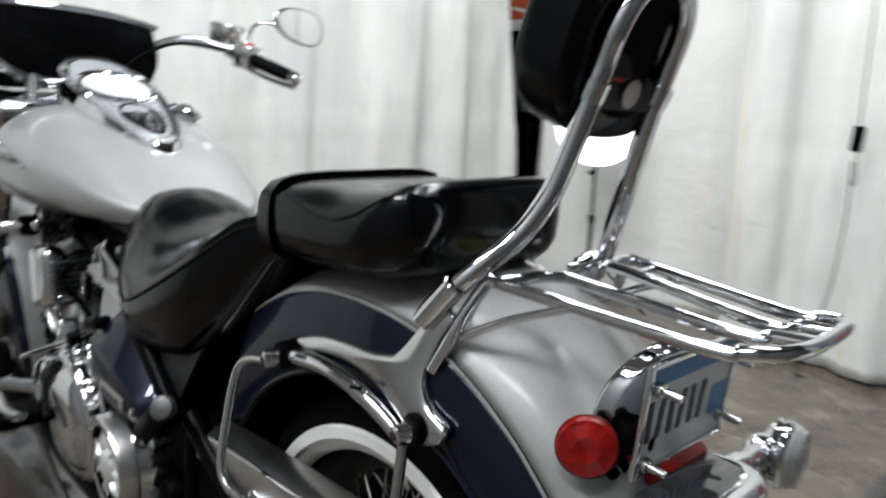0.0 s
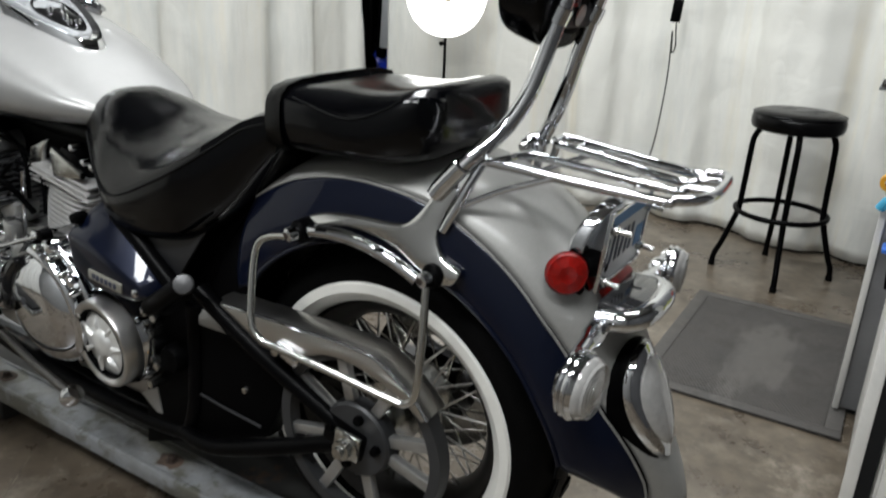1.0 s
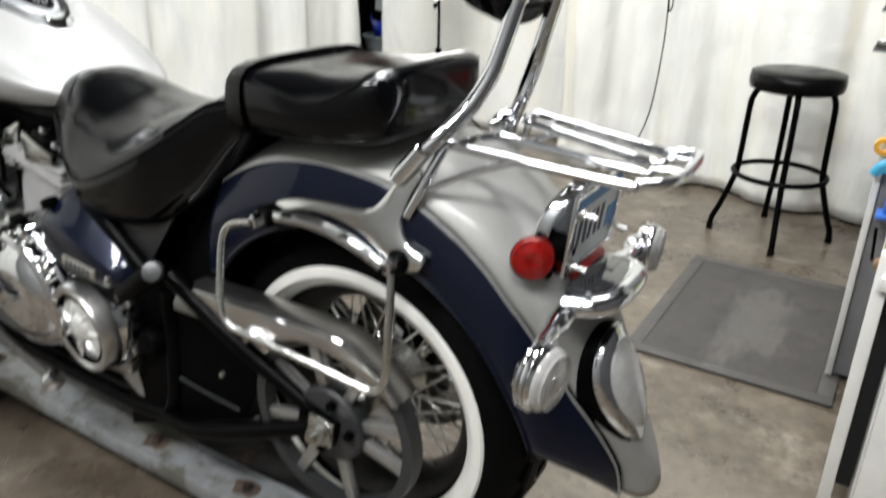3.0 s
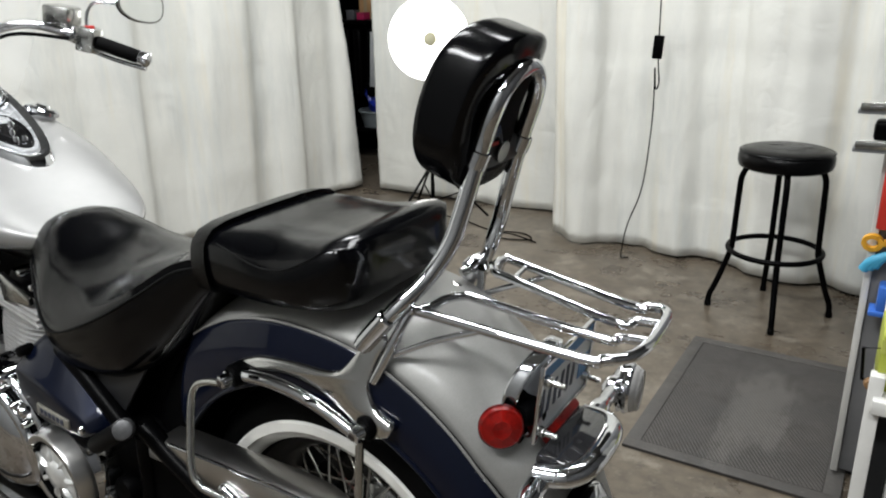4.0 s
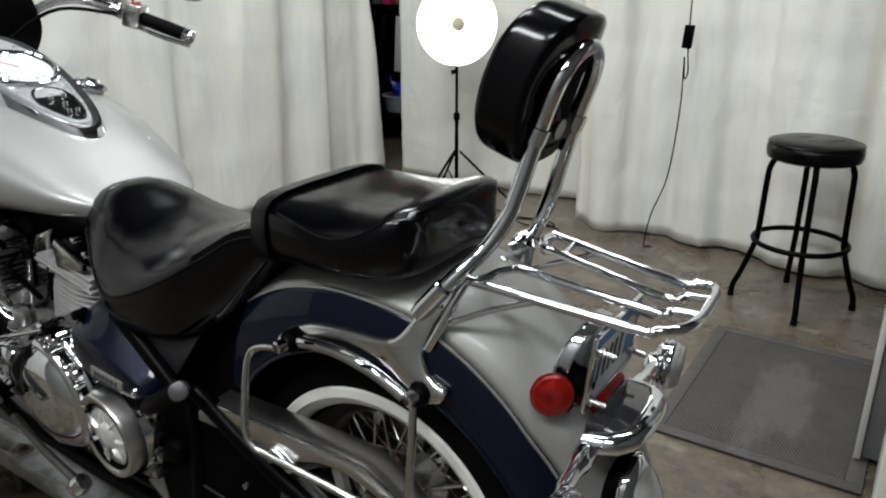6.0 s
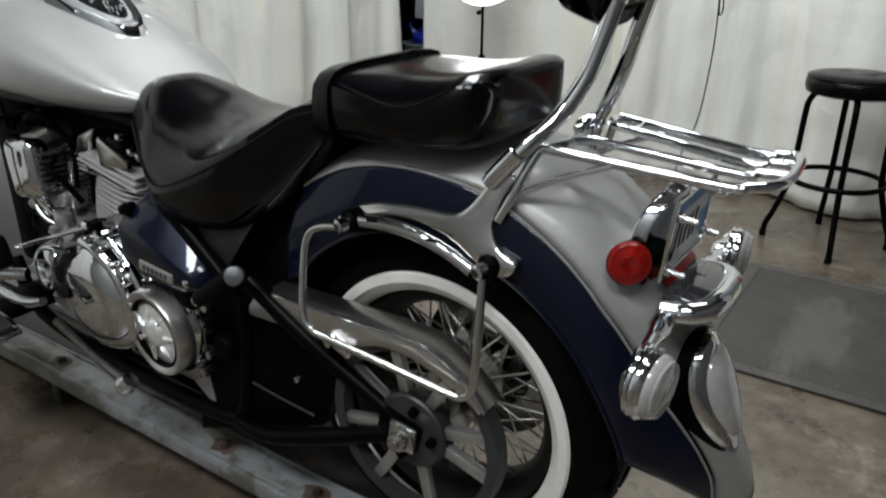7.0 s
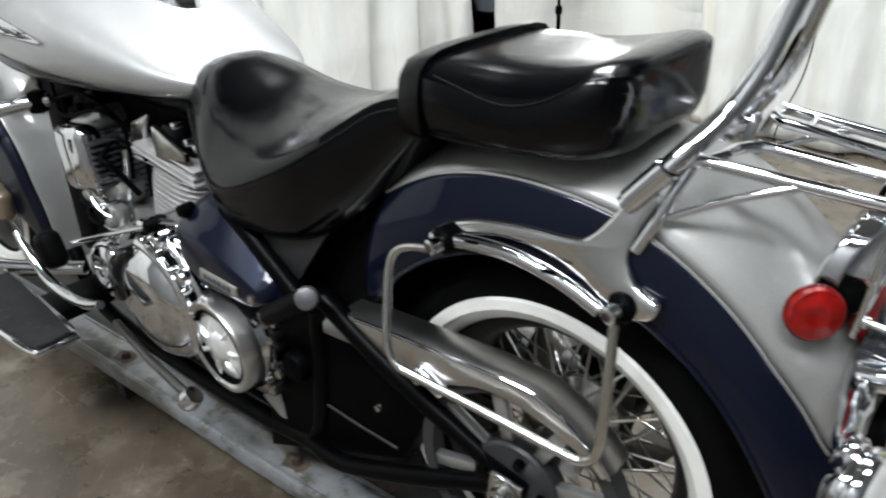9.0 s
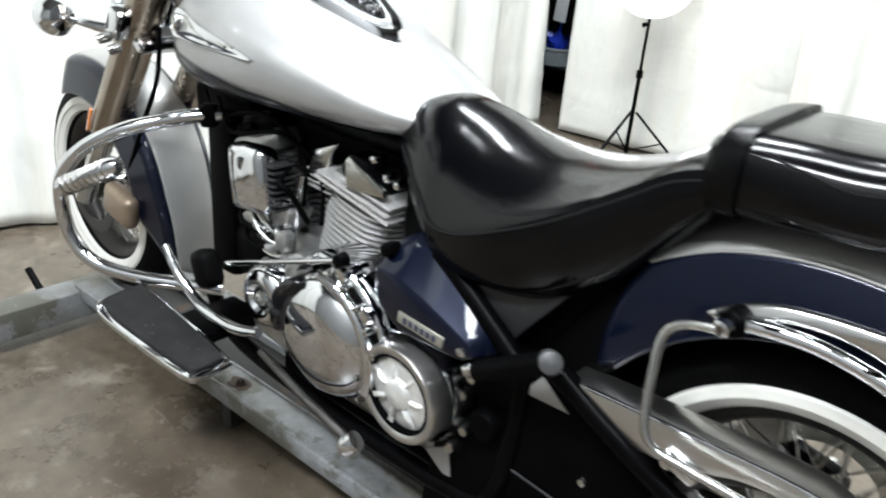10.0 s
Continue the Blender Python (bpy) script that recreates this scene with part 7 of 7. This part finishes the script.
# ---- storage seen through the curtain gap ----
sh = thing("storage_rack", (-3.1, 4.4, 0), "dark storage rack with small parts behind the curtains", "storage rack")
for rz in (0.26, 1.15, 1.85):
    part("shelf", bm_box((1.1, 0.4, 0.025), (-3.1, 4.42, rz), bev=0.003), BLACK, sh)
for rx in (-3.63, -2.57):
    part("upright", bm_box((0.035, 0.4, 1.9), (rx, 4.42, 0.95), bev=0.003), BLACK, sh)
part("back_panel", bm_box((1.1, 0.02, 1.9), (-3.1, 4.63, 0.95), bev=0.003), BLACK, sh)
rnd = random.Random(12)
for k in range(6):
    gx = -3.48 + 0.13 * k
    gm = thing("hung_garment", (gx, 4.42, 0.5), "dark garment hanging in the storage rack", "garment", "hung garments")
    part("cloth", bm_box((0.09, 0.3, 0.55 + 0.08 * rnd.random()), (gx, 4.42, 0.82), (0, 4 * rnd.random(), 8 * rnd.random()), bev=0.03, seg=3), VINYL, gm)
    part("hook", bm_tube([(gx, 4.42, 1.08), (gx, 4.42, 1.14)], 0.004, 8), CHROME, gm)
pp = thing("pale_sheet", (-3.1, 4.2, 0.6), "pale blue-white paper sheet hanging in the gap", "paper sheet")
part("sheet", bm_box((0.11, 0.006, 0.44), (-3.10, 4.210, 0.85), (0, 4, 0), bev=0.002), PAPER, pp)
for cx in (-3.13, -3.06):
    part("clip", bm_box((0.012, 0.012, 0.10), (cx, 4.215, 1.105), bev=0.002), BLACK, pp)
bk = thing("plastic_tub", (-3.22, 4.35, 0.27), "pale translucent plastic tub on the storage shelf", "tub")
part("tub", bm_lathe([(0, 0.275), (0.16, 0.275), (0.19, 0.40), (0.2, 0.40), (0.2, 0.415), (0.18, 0.415), (0.15, 0.29), (0, 0.29)], (-3.22, 4.42, 0), axis=(0, 0, 1), seg=28), mat("milky_plastic", (0.30, 0.34, 0.36), 0.4), bk)
for k, (bx, col, lab) in enumerate(((-3.27, (0.45, 0.02, 0.10), "small crimson parts box on the storage shelf"), (-3.38, (0.10, 0.10, 0.11), "small dark parts box on the storage shelf"), (-3.12, (0.05, 0.05, 0.06), "small black parts box on the storage shelf"))):
    o = thing("parts_box", (bx, 4.36, 1.163), lab, "box", "parts boxes")
    part("carton", bm_box((0.075, 0.09, 0.05 + 0.02 * k), (bx, 4.30, 1.164 + 0.025 + 0.01 * k), (0, 0, 6 * k), bev=0.004), mat("carton_paint", col, 0.5), o)
    part("lid", bm_box((0.08, 0.095, 0.008), (bx, 4.30, 1.168 + 0.05 + 0.02 * k), (0, 0, 6 * k), bev=0.002), mat("carton_lid", col, 0.4), o)
for bx, w, h, col, lab in ((-3.33, 0.12, 0.19, (0.50, 0.30, 0.14), "tan cardboard carton on the storage shelf"), (-3.16, 0.13, 0.16, (0.55, 0.20, 0.05), "orange-brown cardboard carton on the storage shelf")):
    o = thing("carton", (bx, 4.46, 1.163), lab, "carton", "cardboard cartons")
    part("box", bm_box((w, 0.16, h), (bx, 4.48, 1.164 + h / 2), (0, 0, 5), bev=0.003), mat("cardboard", col, 0.8, var=0.15, scale=14), o)
    part("tape", bm_box((0.03, 0.163, h + 0.002), (bx, 4.48, 1.1645 + h / 2), (0, 0, 5)), mat("parcel_tape", (0.42, 0.33, 0.2), 0.35), o)
tr = thing("cream_tray", (-3.27, 4.48, 1.36), "shallow cream plastic tray on top of a carton", "tray")
part("tray", bm_box((0.20, 0.15, 0.026), (-3.27, 4.48, 1.368), bev=0.006), mat("cream_plastic", (0.74, 0.68, 0.5), 0.45), tr)
part("rim", bm_box((0.215, 0.165, 0.008), (-3.27, 4.48, 1.380), bev=0.002), bpy.data.materials["cream_plastic"], tr)
part("front_beam", bm_box((1.1, 0.02, 0.085), (-3.1, 4.21, 1.86), bev=0.003), WHITEPAINT, sh, "pale painted shelf beam")
bn = thing("orange_banner", (-3.3, 4.24, 1.90), "orange-red banner with a white stripe above the rack", "banner")
part("sheet", bm_box((0.8, 0.012, 0.24), (-3.25, 4.24, 2.023), bev=0.002), mat("orange_print", (0.60, 0.10, 0.03), 0.6, var=0.15, scale=9), bn)
part("stripe", bm_box((0.16, 0.002, 0.03), (-3.47, 4.233, 1.985), (0, 14, 0)), LABELW, bn, "white printed stripe")
bb = thing("blue_bag", (-3.2, 4.42, 0.42), "crumpled bright blue plastic bag lying in the tub", "bag")
bgm = bmesh.new()
bmesh.ops.create_icosphere(bgm, subdivisions=3, radius=0.1)
for v in bgm.verts:
    v.co = Vector((v.co.x * 1.15, v.co.y * 1.05, v.co.z * 1.5)) * (1 + 0.45 * noise.noise(v.co * 16))
bmesh.ops.translate(bgm, vec=(-3.205, 4.40, 0.50), verts=bgm.verts)
part("bag", bgm, mat("blue_film", (0.02, 0.05, 0.55), 0.3), bb, flat=True)

# pale scratches in the concrete
DUST = mat("pale_scratch_dust", (0.21, 0.185, 0.15), 0.8, var=0.4, scale=30)
for pts in (((-1.195, -0.191), (-1.12, -0.25), (-1.079, -0.296), (-1.04, -0.36), (-1.02, -0.45)), ((-1.151, -0.107), (-1.09, -0.15), (-1.043, -0.202), (-0.959, -0.305), (-0.93, -0.36)),
            ((-0.999, -0.136), (-0.95, -0.19), (-0.919, -0.235), (-0.879, -0.315))):
    line = curve_pts([(x, y, 0) for x, y in pts], 6)
    rim = [(p.x - 0.0014 * (1 - abs(2 * k / len(line) - 1)), p.y) for k, p in enumerate(line)] + [(p.x + 0.0014 * (1 - abs(2 * k / len(line) - 1)) + 0.0002, p.y) for k, p in reversed(list(enumerate(line)))]
    part("scratch", bmesh_flat(rim, 0.0002), DUST, floor)
